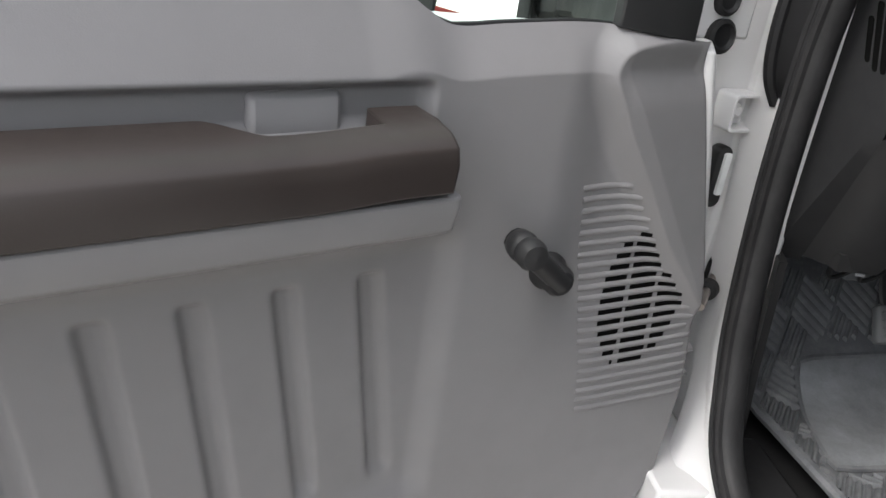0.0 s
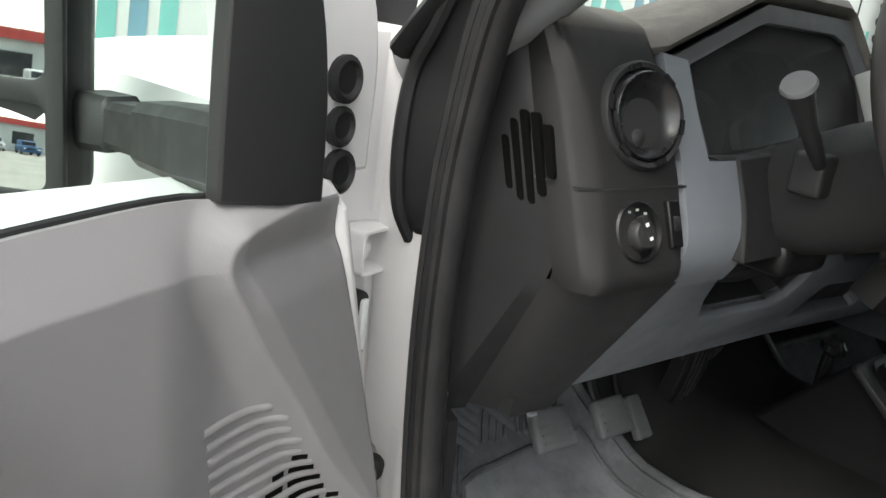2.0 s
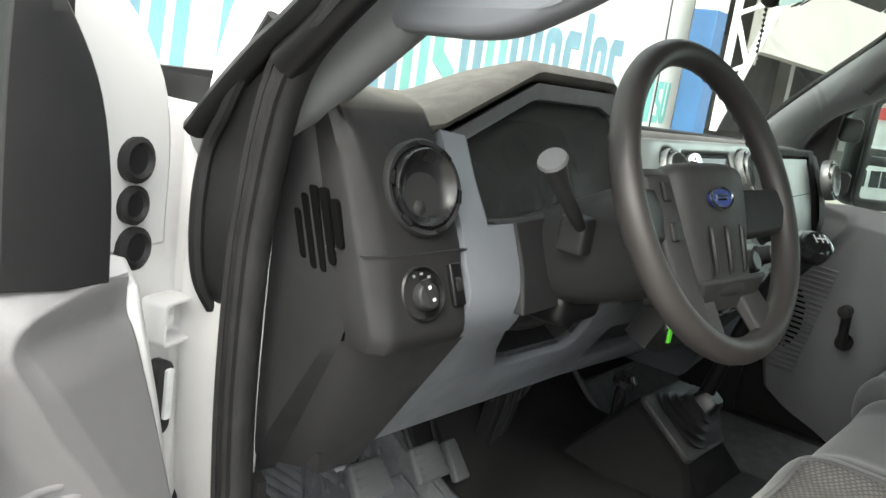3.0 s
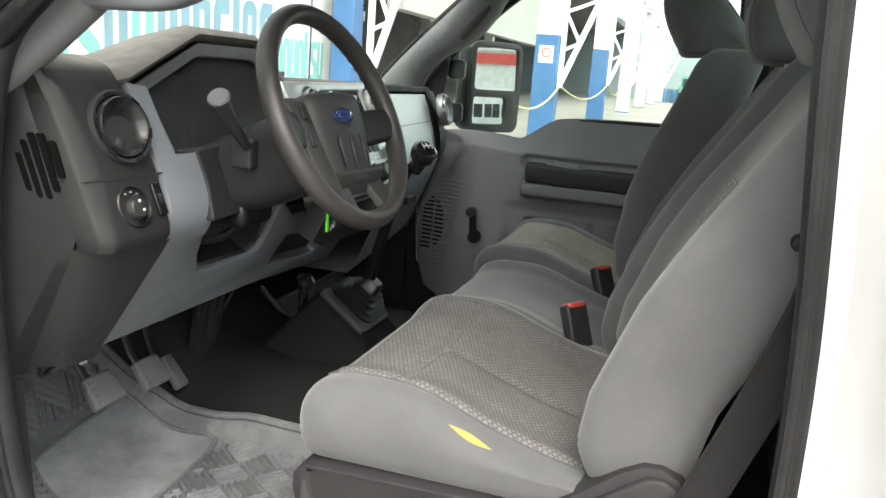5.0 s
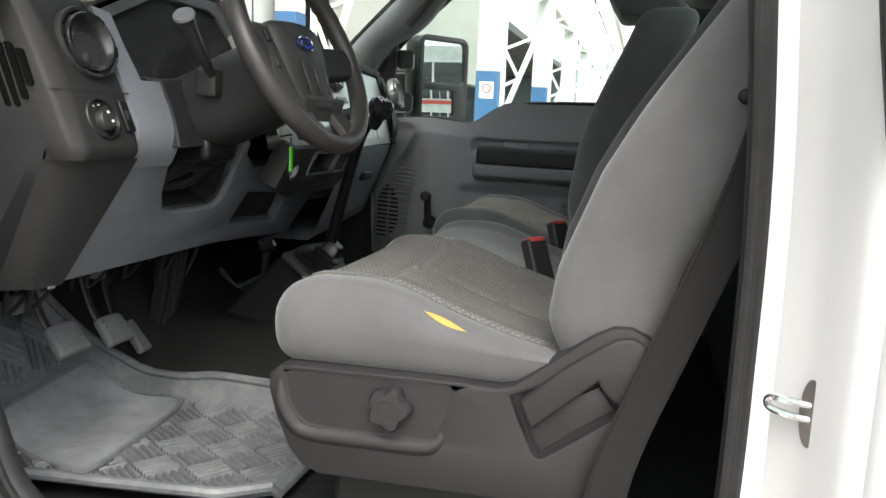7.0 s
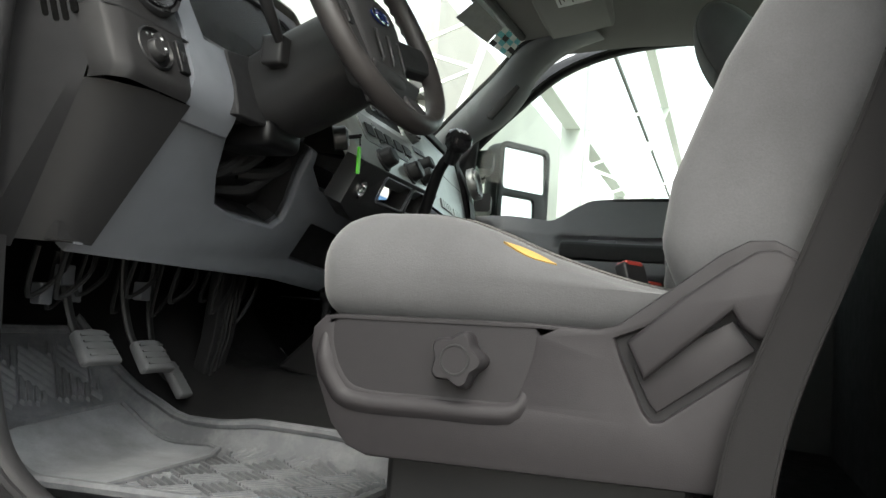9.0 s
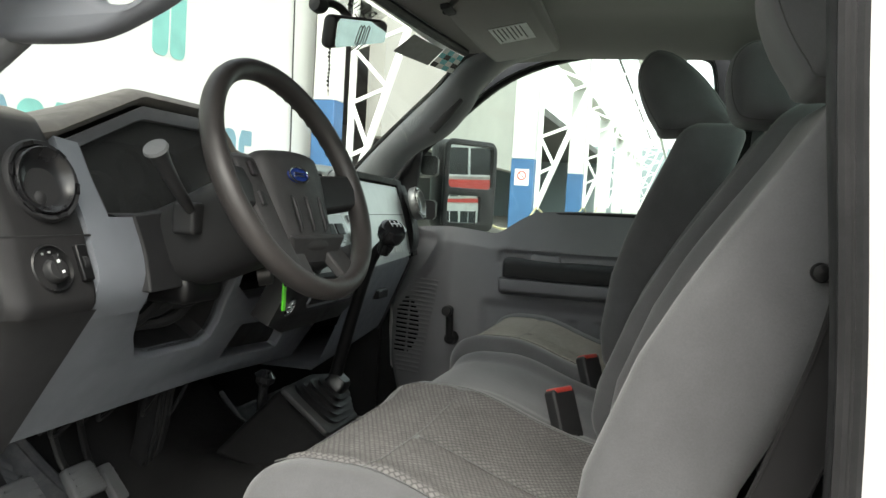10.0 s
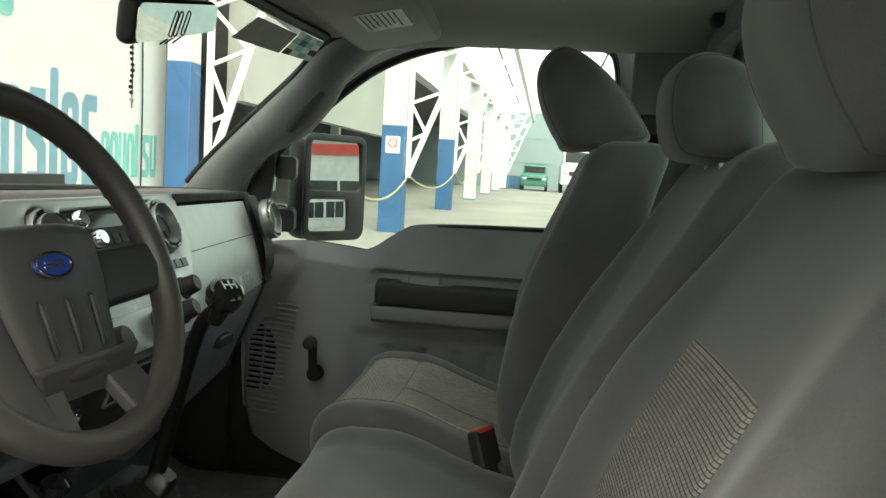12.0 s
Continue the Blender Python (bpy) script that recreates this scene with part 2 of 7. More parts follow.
def part(name, bm, mat, parent, label="", **kw):
    ob = finish(name, bm, mat, **kw)
    ob.parent = parent
    if parent.type == "EMPTY":
        ob.matrix_parent_inverse = Matrix.Translation(-parent.location)
    return tagged(ob, label)


def solo(name, bm, mat, label, category, group="", kind="", **kw):
    return tagged(finish(name, bm, mat, **kw), label, category, group, kind)


def put(bm, verts, M):
    if M is not None:
        for v in verts:
            v.co = M @ v.co


def box(bm, lo, hi, M=None):
    vs = [bm.verts.new((x, y, z)) for x in (lo[0], hi[0]) for y in (lo[1], hi[1]) for z in (lo[2], hi[2])]
    for q in ((0, 1, 3, 2), (4, 6, 7, 5), (0, 4, 5, 1), (2, 3, 7, 6), (0, 2, 6, 4), (1, 5, 7, 3)):
        bm.faces.new([vs[i] for i in q])
    put(bm, vs, M)
    return vs


def rbox(bm, c, h, r, n=(8, 8, 8), M=None, fn=None, mi=0):
    """A box with rounded edges of radius r, finely divided; fn bends each point."""
    made = {}

    def vert(p):
        k = tuple(round(a, 6) for a in p)
        if k not in made:
            q = Vector(p)
            inner = Vector([max(-(h[i] - r), min(h[i] - r, q[i])) for i in range(3)])
            d = q - inner
            if d.length > 1e-9:
                q = inner + d.normalized() * r
            q = q + Vector(c)
            made[k] = bm.verts.new(fn(q) if fn else q)
        return made[k]

    def line(i):
        m = n[i]
        k = max(2, min(4, m // 3))
        a = [-h[i] + r * j / k for j in range(k)]
        core = max(1, m - 2 * k)
        a += [-(h[i] - r) + 2 * (h[i] - r) * j / core for j in range(core + 1)]
        return a + [h[i] - r + r * (j + 1) / k for j in range(k)]

    L = [line(0), line(1), line(2)]
    for ax in range(3):
        u, v = [i for i in range(3) if i != ax]
        for s in (-1, 1):
            for a in range(len(L[u]) - 1):
                for b in range(len(L[v]) - 1):
                    q = []
                    for du, dv in ((0, 0), (1, 0), (1, 1), (0, 1)):
                        p = [0, 0, 0]
                        p[ax], p[u], p[v] = s * h[ax], L[u][a + du], L[v][b + dv]
                        q.append(vert(p))
                    if (s > 0) == (ax == 1):
                        q.reverse()
                    if len(set(q)) == 4:
                        f = bm.faces.new(q)
                        f.material_index = mi
    put(bm, made.values(), M)
    return list(made.values())


def smooth_line(pts, k=6, closed=False):
    """A Catmull-Rom curve through pts."""
    P = [Vector(p) for p in pts]
    n = len(P)
    out = []
    for i in range(n if closed else n - 1):
        a, b, c, d = ((P[(i + j) % n] if closed else P[max(0, min(n - 1, i + j))]) for j in (-1, 0, 1, 2))
        for s in range(k):
            t = s / k
            out.append(0.5 * (2 * b + (c - a) * t + (2 * a - 5 * b + 4 * c - d) * t * t + (3 * b - a - 3 * c + d) * t ** 3))
    return out if closed else out + [P[-1]]


def loft(bm, rings, close=True, caps=True, wrap=False, mi=0):
    R = [[bm.verts.new(p) for p in ring] for ring in rings]
    m = len(R[0])
    for a, b in zip(R, R[1:] + ([R[0]] if wrap else [])):
        for i in range(m if close else m - 1):
            j = (i + 1) % m
            f = bm.faces.new((a[i], a[j], b[j], b[i]))
            f.material_index = mi
    if caps and close and not wrap:
        bm.faces.new(R[0][::-1]).material_index = mi
        bm.faces.new(R[-1]).material_index = mi
    return R


def tube(bm, pts, r, seg=10, closed=False, flat=1.0, up=None):
    """A round (or flattened) rod along pts; r a number or one per point."""
    P = [Vector(p) for p in pts]
    n = len(P)
    rings, side = [], None
    for i, p in enumerate(P):
        d = (P[(i + 1) % n] - P[i - 1]) if closed else (P[min(i + 1, n - 1)] - P[max(i - 1, 0)])
        d.normalize()
        if side is None:
            ref = Vector(up) if up else (Vector((0, 0, 1)) if abs(d.z) < 0.9 else Vector((1, 0, 0)))
            side = d.cross(ref).normalized()
        side = (side - d * side.dot(d)).normalized()
        o = side.cross(d)
        rr = r[i] if isinstance(r, (list, tuple)) else r
        rings.append([p + side * (rr * math.cos(a)) + o * (rr * flat * math.sin(a)) for a in (2 * math.pi * k / seg for k in range(seg))])
    loft(bm, rings, True, not closed, closed)


def lathe(bm, prof, M, seg=24, mi=0):
    """prof: (radius, height) pairs round local z, placed by M."""
    rings = [[M @ Vector((r * math.cos(a), r * math.sin(a), h)) for a in (2 * math.pi * k / seg for k in range(seg))] for r, h in prof]
    loft(bm, rings, mi=mi)


def axis(at, way, spin=0.0):
    """A frame at a place whose z points along way."""
    return Matrix.Translation(at) @ Vector(way).to_track_quat("Z", "Y").to_matrix().to_4x4() @ Matrix.Rotation(spin, 4, "Z")


def frame3(o, ex, ey):
    ex, ey = Vector(ex).normalized(), Vector(ey).normalized()
    ez = ex.cross(ey).normalized()
    ey = ez.cross(ex)
    m = Matrix((ex, ey, ez)).transposed().to_4x4()
    m.translation = o
    return m


def plate(bm, outline, depth, M, holes=(), bevel=0.0, mi=0):
    """A flat plate with holes through it: outline in local x, y; its front face at z = 0, its back at -depth."""
    cu = bpy.data.curves.new("plate", "CURVE")
    cu.dimensions, cu.fill_mode = "2D", "BOTH"
    for loop in (outline, *holes):
        sp = cu.splines.new("POLY")
        sp.points.add(len(loop) - 1)
        for q, p in zip(sp.points, loop):
            q.co = (p[0], p[1], 0, 1)
        sp.use_cyclic_u = True
    cu.extrude, cu.bevel_depth, cu.bevel_resolution, cu.offset = depth / 2 - bevel, bevel, 1, -bevel
    ob = bpy.data.objects.new("plate", cu)
    scene.collection.objects.link(ob)
    me = bpy.data.meshes.new_from_object(ob.evaluated_get(bpy.context.evaluated_depsgraph_get()))
    bpy.data.objects.remove(ob)
    bpy.data.curves.remove(cu)
    old = set(bm.verts)
    oldf = set(bm.faces)
    bm.from_mesh(me)
    bpy.data.meshes.remove(me)
    vs = [v for v in bm.verts if v not in old]
    for v in vs:
        v.co = M @ (v.co - Vector((0, 0, depth / 2)))
    for f in bm.faces:
        if f not in oldf:
            f.material_index = mi
    bmesh.ops.remove_doubles(bm, verts=vs, dist=1e-5)


def oval(cx, cy, rx, ry, n=28, turn=0.0):
    c, s = math.cos(turn), math.sin(turn)
    return [(cx + rx * math.cos(a) * c - ry * math.sin(a) * s, cy + rx * math.cos(a) * s + ry * math.sin(a) * c) for a in (2 * math.pi * k / n for k in range(n))]


def rrect(x0, y0, x1, y1, r=0.01, n=4):
    out = []
    for cx, cy, a0 in ((x1 - r, y1 - r, 0), (x0 + r, y1 - r, 90), (x0 + r, y0 + r, 180), (x1 - r, y0 + r, 270)):
        out += [(cx + r * math.cos(radians(a0 + 90 * k / n)), cy + r * math.sin(radians(a0 + 90 * k / n))) for k in range(n + 1)]
    return out


def step(a, b, x):
    t = max(0.0, min(1.0, (x - a) / (b - a)))
    return t * t * (3 - 2 * t)


def sheet(bm, us, vs, fn, mi=None, uv=False):
    """A surface over a grid of us and vs; mi(u, v) may choose each face's material."""
    G = [[bm.verts.new(fn(u, v)) for v in vs] for u in us]
    lay = bm.loops.layers.uv.verify() if uv else None
    for i in range(len(us) - 1):
        for j in range(len(vs) - 1):
            f = bm.faces.new((G[i][j], G[i + 1][j], G[i + 1][j + 1], G[i][j + 1]))
            if mi:
                f.material_index = mi((us[i] + us[i + 1]) / 2, (vs[j] + vs[j + 1]) / 2)
            if uv:
                for l, (a, b) in zip(f.loops, ((i, j), (i + 1, j), (i + 1, j + 1), (i, j + 1))):
                    l[lay].uv = (us[a], vs[b])
    return G


def span(a, b, n):
    return [a + (b - a) * k / n for k in range(n + 1)]


def inside(poly, x, y):
    hit = False
    for (x0, y0), (x1, y1) in zip(poly, poly[1:] + poly[:1]):
        if (y0 > y) != (y1 > y) and x < (x1 - x0) * (y - y0) / (y1 - y0) + x0:
            hit = not hit
    return hit



def ribbon(bm, left, right, back, mi=0, k=1):
    """A solid strip between two edges; back: the vector to its rear face."""
    if k > 1:
        left, right = smooth_line(left, k), smooth_line(right, k)
    b = Vector(back)
    rings = [[Vector(l), Vector(r), Vector(r) + b, Vector(l) + b] for l, r in zip(left, right)]
    loft(bm, rings, mi=mi)


def bm_new():
    return bmesh.new()


# ---- cab shell ----
def mix(a, b, t):
    return Vector(a).lerp(Vector(b), t)


# floor pan with sloping toe board and tunnel hump
def floor_z(x, y):
    z = 0.768 + 0.42 * step(0.0, 1.0, (y - 0.18) / 0.5) * 1.0
    hump = 0.155 * step(0.36, 0.12, abs(x - 0.03)) * step(-0.9, -0.35, y) if abs(x - 0.03) < 0.36 else 0.0
    return z + hump


bm = bm_new()
sheet(bm, span(-0.84, 0.90, 58), span(-1.12, 0.62, 58), lambda x, y: (x, y, floor_z(x, y) + 0.002 * noise.noise((x * 18, y * 18, 0))))
solo("floor", bm, M_CARPET, "glossy black vinyl cab floor rising to the toe board", "floor", kind="structure")

bm = bm_new()
box(bm, (-0.84, 0.62, 0.72), (0.90, 0.66, 1.52))
solo("wall_front", bm, M_BLACK, "black sound-deadened firewall behind the dashboard", "wall", kind="structure")

# rear wall with its window
bm = bm_new()
plate(bm, rrect(-0.93, 0.72, 0.93, 1.96, 0.06), 0.05, frame3((0, -1.04, 0), (1, 0, 0), (0, 0, 1)),
      [rrect(-0.68, 1.46, 0.68, 1.885, 0.08)])
solo("wall_rear", bm, M_TRIM, "grey trimmed rear cab wall with a wide window", "wall", kind="structure")
win = thing("window_rear", (0, -1.03, 1.46), "fixed rear cab window in a black rubber frame", "window", kind="structure")
bm = bm_new()
box(bm, (-0.69, -1.07, 1.45), (0.69, -1.065, 1.895))
part("pane", bm, M_TINT, win).visible_shadow = False
bm = bm_new()
tube(bm, [(x, -1.038, z) for x, z in rrect(-0.68, 1.46, 0.68, 1.885, 0.08)], 0.014, 8, True)
part("window_seal", bm, M_RUBBER, win)

# headliner, domed, with the white roof skin over it
def roof_z(x, y):
    front = step(-0.46, -0.14, y)
    side = step(0.55, 0.86, abs(x)) * (0.055 - 0.040 * front)
    return 1.945 - side - 0.058 * front


bm = bm_new()
sheet(bm, span(-0.86, 0.86, 40), span(-1.14, -0.145, 26), lambda x, y: (x, y + 0.03 * step(-0.5, -0.145, y) * (1 - (x / 0.86) ** 2), roof_z(x, y)))
solo("ceiling", bm, M_LINER, "grey cloth headliner of the cab", "ceiling", kind="structure")
bm = bm_new()
sheet(bm, span(-0.90, 0.90, 30), span(-1.18, -0.06, 20), lambda x, y: (x, y, roof_z(x, y) + 0.05))
for y0, y1 in ((-1.18, -1.14), (-0.10, -0.06)):
    sheet(bm, span(-0.90, 0.90, 30), [0, 1], lambda x, t: (x, y0 if y0 < -1 else y1, roof_z(x, y0 if y0 < -1 else y1) + 0.05 * t))
solo("roof_skin", bm, M_WHITE, "white painted steel cab roof", "roof", kind="structure")

# windshield
WS = [(-0.84, 0.14, 1.50), (-0.72, -0.14, 1.875), (0.72, -0.14, 1.875), (0.84, 0.14, 1.50)]


def screen(u, v):
    a, b = mix(WS[0], WS[3], u), mix(WS[1], WS[2], u)
    p = mix(a, b, v)
    bow = (1 - (2 * u - 1) ** 2)
    return p + Vector((0, 0.36 * bow * (1 - v) + 0.035 * bow * v, 0.0))


ws = thing("windshield", (0, 0.5, 1.5), "clear raked windshield of the truck cab", "windshield", kind="structure")
bm = bm_new()
sheet(bm, span(0, 1, 24), span(0, 1, 10), screen)
part("pane", bm, M_GLASS, ws).visible_shadow = False
bm = bm_new()
for v in (0, 1):
    tube(bm, [screen(u, v) for u in span(0.02, 0.98, 24)], 0.012, 8)
part("black_border", bm, M_RUBBER, ws)

# A-pillar trims with grab recesses
for sgn, name in ((-1, "pillar_trim_left"), (1, "pillar_trim_right")):
    t = thing(name, (sgn * 0.82, 0.1, 1.5), "grey plastic windshield pillar trim with a grab handle recess", "pillar trim", kind="structure")
    bm = bm_new()
    rings = []
    if sgn < 0:
        pts = smooth_line([(-0.82, 0.20, 1.46), (-0.805, 0.10, 1.53), (-0.78, 0.01, 1.615), (-0.755, -0.085, 1.71), (-0.73, -0.185, 1.80), (-0.70, -0.29, 1.875), (-0.675, -0.42, 1.915)], 5)
        for p in pts:
            ring = [(math.cos(2 * math.pi * k / 12), math.sin(2 * math.pi * k / 12)) for k in range(12)]
            rings.append([p + Vector((math.copysign(0.028 * abs(s1) ** 0.6, s1), 0.03 * c1, 0.029 * c1)) for c1, s1 in ring])
    else:
        fore = smooth_line([(0.800, 0.250, 1.485), (0.792, 0.216, 1.532), (0.782, 0.142, 1.61), (0.768, 0.046, 1.70), (0.752, -0.048, 1.785), (0.735, -0.120, 1.856), (0.720, -0.190, 1.884), (0.690, -0.32, 1.905)], 5)
        aft = smooth_line([(0.866, 0.130, 1.485), (0.862, 0.108, 1.53), (0.856, 0.045, 1.598), (0.846, -0.055, 1.656), (0.836, -0.122, 1.728), (0.824, -0.165, 1.797), (0.806, -0.250, 1.862), (0.790, -0.36, 1.893)], 5)
        for p, q in zip(fore, aft):
            ring = [p + Vector((0.035, 0.014, 0.010))] + [mix(p, q, k / 8) + Vector((-0.022, -0.008, -0.008)) * math.sin(math.pi * k / 8) ** 0.6 for k in range(9)] + [q + Vector((0.045, 0.012, 0.010))]
            rings.append(ring)
    loft(bm, rings)
    part("trim_panel", bm, M_TRIM, t, angle=60)
    if sgn > 0:
        bm = bm_new()
        tube(bm, [p + Vector((0.006, 0.008, 0.004)) for p in fore[4:32]], 0.0065, 8)
        part("screen_seal", bm, M_RUBBER, t, "black rubber edge along the windshield")
    bm = bm_new()
    # black bar on the trim paints the shade inside the grab handle recess
    a, b = Vector((0.794, -0.020, 1.664)), Vector((0.782, -0.108, 1.766))
    if sgn > 0:
        tube(bm, [a, mix(a, b, 0.03), mix(a, b, 0.5), mix(a, b, 0.97), b], [0.006, 0.014, 0.017, 0.014, 0.006], 10, flat=0.7, up=(1, 0, 0))
        part("grab_recess_shade", bm, M_BLACK, t, "raised black bar for the shaded grab handle recess")
        bm = bm_new()
        tube(bm, [v + Vector((-0.006, 0.012, 0.012)) for v in (a, mix(a, b, 0.5), b)], [0.006, 0.009, 0.006], 8)
        part("grab_lip", bm, M_TRIM, t)
    else:
        # moulded handle: a solid web at the foot, then a grip round a long opening
        out_ = [(0.035, 1.588), (0.0, 1.602), (-0.06, 1.603), (-0.11, 1.604), (-0.15, 1.610), (-0.19, 1.626), (-0.235, 1.650), (-0.272, 1.684), (-0.298, 1.722), (-0.33, 1.775), (-0.365, 1.835),
                (-0.33, 1.870), (-0.26, 1.848), (-0.17, 1.785), (-0.08, 1.705), (0.0, 1.630)]
        gap_ = [(-0.134, 1.668), (-0.140, 1.652), (-0.158, 1.642), (-0.188, 1.643), (-0.215, 1.662), (-0.250, 1.697), (-0.285, 1.742), (-0.312, 1.795), (-0.305, 1.825), (-0.280, 1.825), (-0.215, 1.772), (-0.155, 1.712)]
        plate(bm, [(-p.x, p.y) for p in smooth_line([(a_, b_, 0) for a_, b_ in out_], 4, True)], 0.036, frame3((-0.800, 0, 0), (0, -1, 0), (0, 0, 1)),
              [[(-p.x, p.y) for p in smooth_line([(a_, b_, 0) for a_, b_ in gap_], 4, True)]], 0.010)
        part("grab_bar", bm, M_STRIP, t, "pale grey assist handle", angle=70)

# door opening: white body ring, then the black seal
OPEN = [(-0.035, 0.812), (0.025, 0.862), (0.058, 0.94), (0.082, 1.03), (0.100, 1.18), (0.104, 1.31), (0.098, 1.42), (0.066, 1.560), (-0.014, 1.648), (-0.138, 1.757), (-0.29, 1.855), (-0.42, 1.905), (-0.58, 1.925),
        (-0.76, 1.915), (-0.830, 1.86), (-0.853, 1.74), (-0.865, 1.56), (-0.881, 1.34), (-0.884, 1.15), (-0.880, 0.95), (-0.855, 0.80), (-0.75, 0.755), (-0.40, 0.752), (-0.14, 0.775)]


def ring_shift(line, d):
    n = len(line)
    out = []
    for i in range(n):
        t = Vector((line[(i + 1) % n][0] - line[i - 1][0], line[(i + 1) % n][1] - line[i - 1][1]))
        t.normalize()
        out.append((line[i][0] + t.y * -d, line[i][1] + t.x * d))
    return out


OPENC = [(p.x, p.y) for p in smooth_line([(a, b, 0) for a, b in OPEN], 5, True)]
for sgn, side in ((-1, "left"), (1, "right")):
    if sgn < 0:
        bm = bm_new()
        # outer body side around the opening, stepping in to the jamb
        rings = []
        for k, (dx, off) in enumerate(((0.845, -0.003), (0.848, 0.02), (0.868, 0.035), (0.90, 0.05), (0.945, 0.062), (0.965, 0.075), (0.975, 0.10))):
            # the flare dies out along the hinge pillar and the windshield pillar
            kf = [step(0.06, -0.06, y) if z < 1.0 else step(-0.22, -0.40, y) for y, z in OPENC]
            rings.append([Vector((-0.845 - (dx - 0.845) * f, y, z)) for (y, z), f in zip(ring_shift(OPENC, -off), kf)])
        loft(bm, rings, True, False)
        solo("door_jamb", bm, M_WHITE, "white painted steel door opening of the cab", "door jamb", kind="structure")
    bm = bm_new()
    x0, thin = (-0.845, 1.0) if sgn < 0 else (0.962, 0.65)
    if sgn > 0:
        OPENC = [(y + 0.068 * step(-0.75, -0.45, y) * step(1.28, 1.42, z), z + 0.027 * step(1.55, 1.80, z)) for y, z in OPENC]
    rings = []

    def seal_line(d):
        """The seal's run at a depth d into the opening, slimmer along the rear pillar."""
        return [mix((0, *p), (0, *q), 0.36 * step(-0.78, -0.85, p[0]))[1:] for p, q in zip(ring_shift(OPENC, d), OPENC)]

    for k in range(12):
        a = 2 * math.pi * k / 12
        d, xx = (0.019 + 0.019 * math.cos(a)) * thin, 0.020 * math.sin(a)
        rings.append([Vector((x0 + sgn * (xx + 0.004), y, z)) for y, z in seal_line(d)])
    loft(bm, rings, True, False, True)
    for d0 in (0.010, 0.028):
        tube(bm, [(x0 + sgn * 0.021, y, z) for y, z in seal_line(d0 * thin)], 0.005, 6, True)
    solo("door_seal", bm, M_SEAL, "black rubber weatherstrip round the cab door opening", "door seal", group="door seals", kind="structure")

# body side behind the door, outside the cab
bm = bm_new()
rings = []
for z in span(0.70, 2.0, 13):
    tumble = 0.10 * step(1.35, 2.0, z)
    rings.append([(-0.975 + tumble, -0.965, z), (-0.99 + tumble, -0.985, z), (-0.99 + tumble, -1.22, z), (-0.97 + tumble, -1.24, z), (-0.93 + tumble, -1.24, z), (-0.93 + tumble, -0.965, z)])
loft(bm, rings)
solo("cab_corner", bm, M_WHITE, "white painted rear corner panel of the cab", "body panel", kind="structure", bevel=0.008)
bm = bm_new()
rings = []
for z in span(0.70, 2.0, 13):
    tumble = 0.10 * step(1.35, 2.0, z)
    rings.append([(0.99 - tumble, -0.90, z), (0.99 - tumble, -1.22, z), (0.80, -1.22, z), (0.82, -1.0, z), (0.87 - 0.3 * tumble, -0.835, z)])
loft(bm, rings)
solo("cab_corner", bm, M_TRIM, "grey trimmed rear pillar beside the passenger seat", "pillar trim", kind="structure", bevel=0.01)

bm = bm_new()
loft(bm, [[(-0.994 + 0.10 * step(1.35, 2.0, z), y0, z), (-0.994 + 0.10 * step(1.35, 2.0, z), -1.10, z), (-0.98 + 0.10 * step(1.35, 2.0, z), -1.10, z), (-0.98 + 0.10 * step(1.35, 2.0, z), y0, z)] for z, y0 in ((1.371, -0.944), (1.45, -0.932), (1.55, -0.922), (1.75, -0.915), (1.9, -0.915))])
solo("quarter_trim", bm, M_RUBBER, "black trim on the rear cab corner behind the door", "trim", kind="structure", bevel=0.003)

# front hinge pillar, fender and hood
bm = bm_new()
rings = []
for z in span(0.55, 1.50, 16):
    b = 0.012 * step(1.06, 0.98, abs(z - 1.02) + 0.98)
    lean = 0.03 * step(0.95, 0.70, z)
    lo = 0.055 * step(1.0, 0.82, z)
    rings.append([(-0.80, 0.10 - lo, z), (-0.846, 0.098 - lo, z), (-0.851, 0.112 - lo, z), (-0.842, 0.15 - b - lo, z), (-0.834 - b, 0.200 - b, z), (-0.842, 0.216, z), (-0.925, 0.224, z), (-0.925, 0.30, z), (-0.80, 0.34, z)])
loft(bm, rings)
box(bm, (-0.93, 0.0, 0.55), (-0.835, 0.22, 0.80))
solo("hinge_pillar", bm, M_WHITE, "white painted hinge pillar of the cab", "pillar", kind="structure", bevel=0.006)
bm = bm_new()
sheet(bm, span(-0.98, 0.98, 24), span(0.30, 2.2, 16), lambda x, y: (x, y, 1.43 - 0.10 * abs(x) ** 3 - 0.05 * (y - 0.3) - 0.25 * step(1.7, 2.25, y)))
solo("hood", bm, M_WHITE, "white painted truck hood ahead of the windshield", "hood", kind="structure")
bm = bm_new()
sheet(bm, span(0.30, 2.2, 16), span(0.62, 1.40, 12), lambda y, z: (-0.985 - 0.03 * math.sin((z - 0.6) * 4), y, z - 0.05 * (y - 0.3)))
sheet(bm, span(0.30, 0.33, 2), span(0.62, 1.52, 8), lambda y, z: (-0.945 - (y - 0.30) * 1.5, 0.262 + (y - 0.30) * 0.9, z))
sheet(bm, span(0.28, 2.2, 16), span(0.62, 1.34, 12), lambda y, z: (0.985 + 0.03 * math.sin((z - 0.6) * 4), y, z - 0.05 * (y - 0.3)))
sheet(bm, span(-0.98, 0.98, 10), span(0.62, 1.12, 6), lambda x, z: (x, 2.2, z))
solo("front_fender", bm, M_WHITE, "white painted front fenders of the truck", "fender", kind="structure")
# black box added behind the gap in place of its deep shade
bm = bm_new()
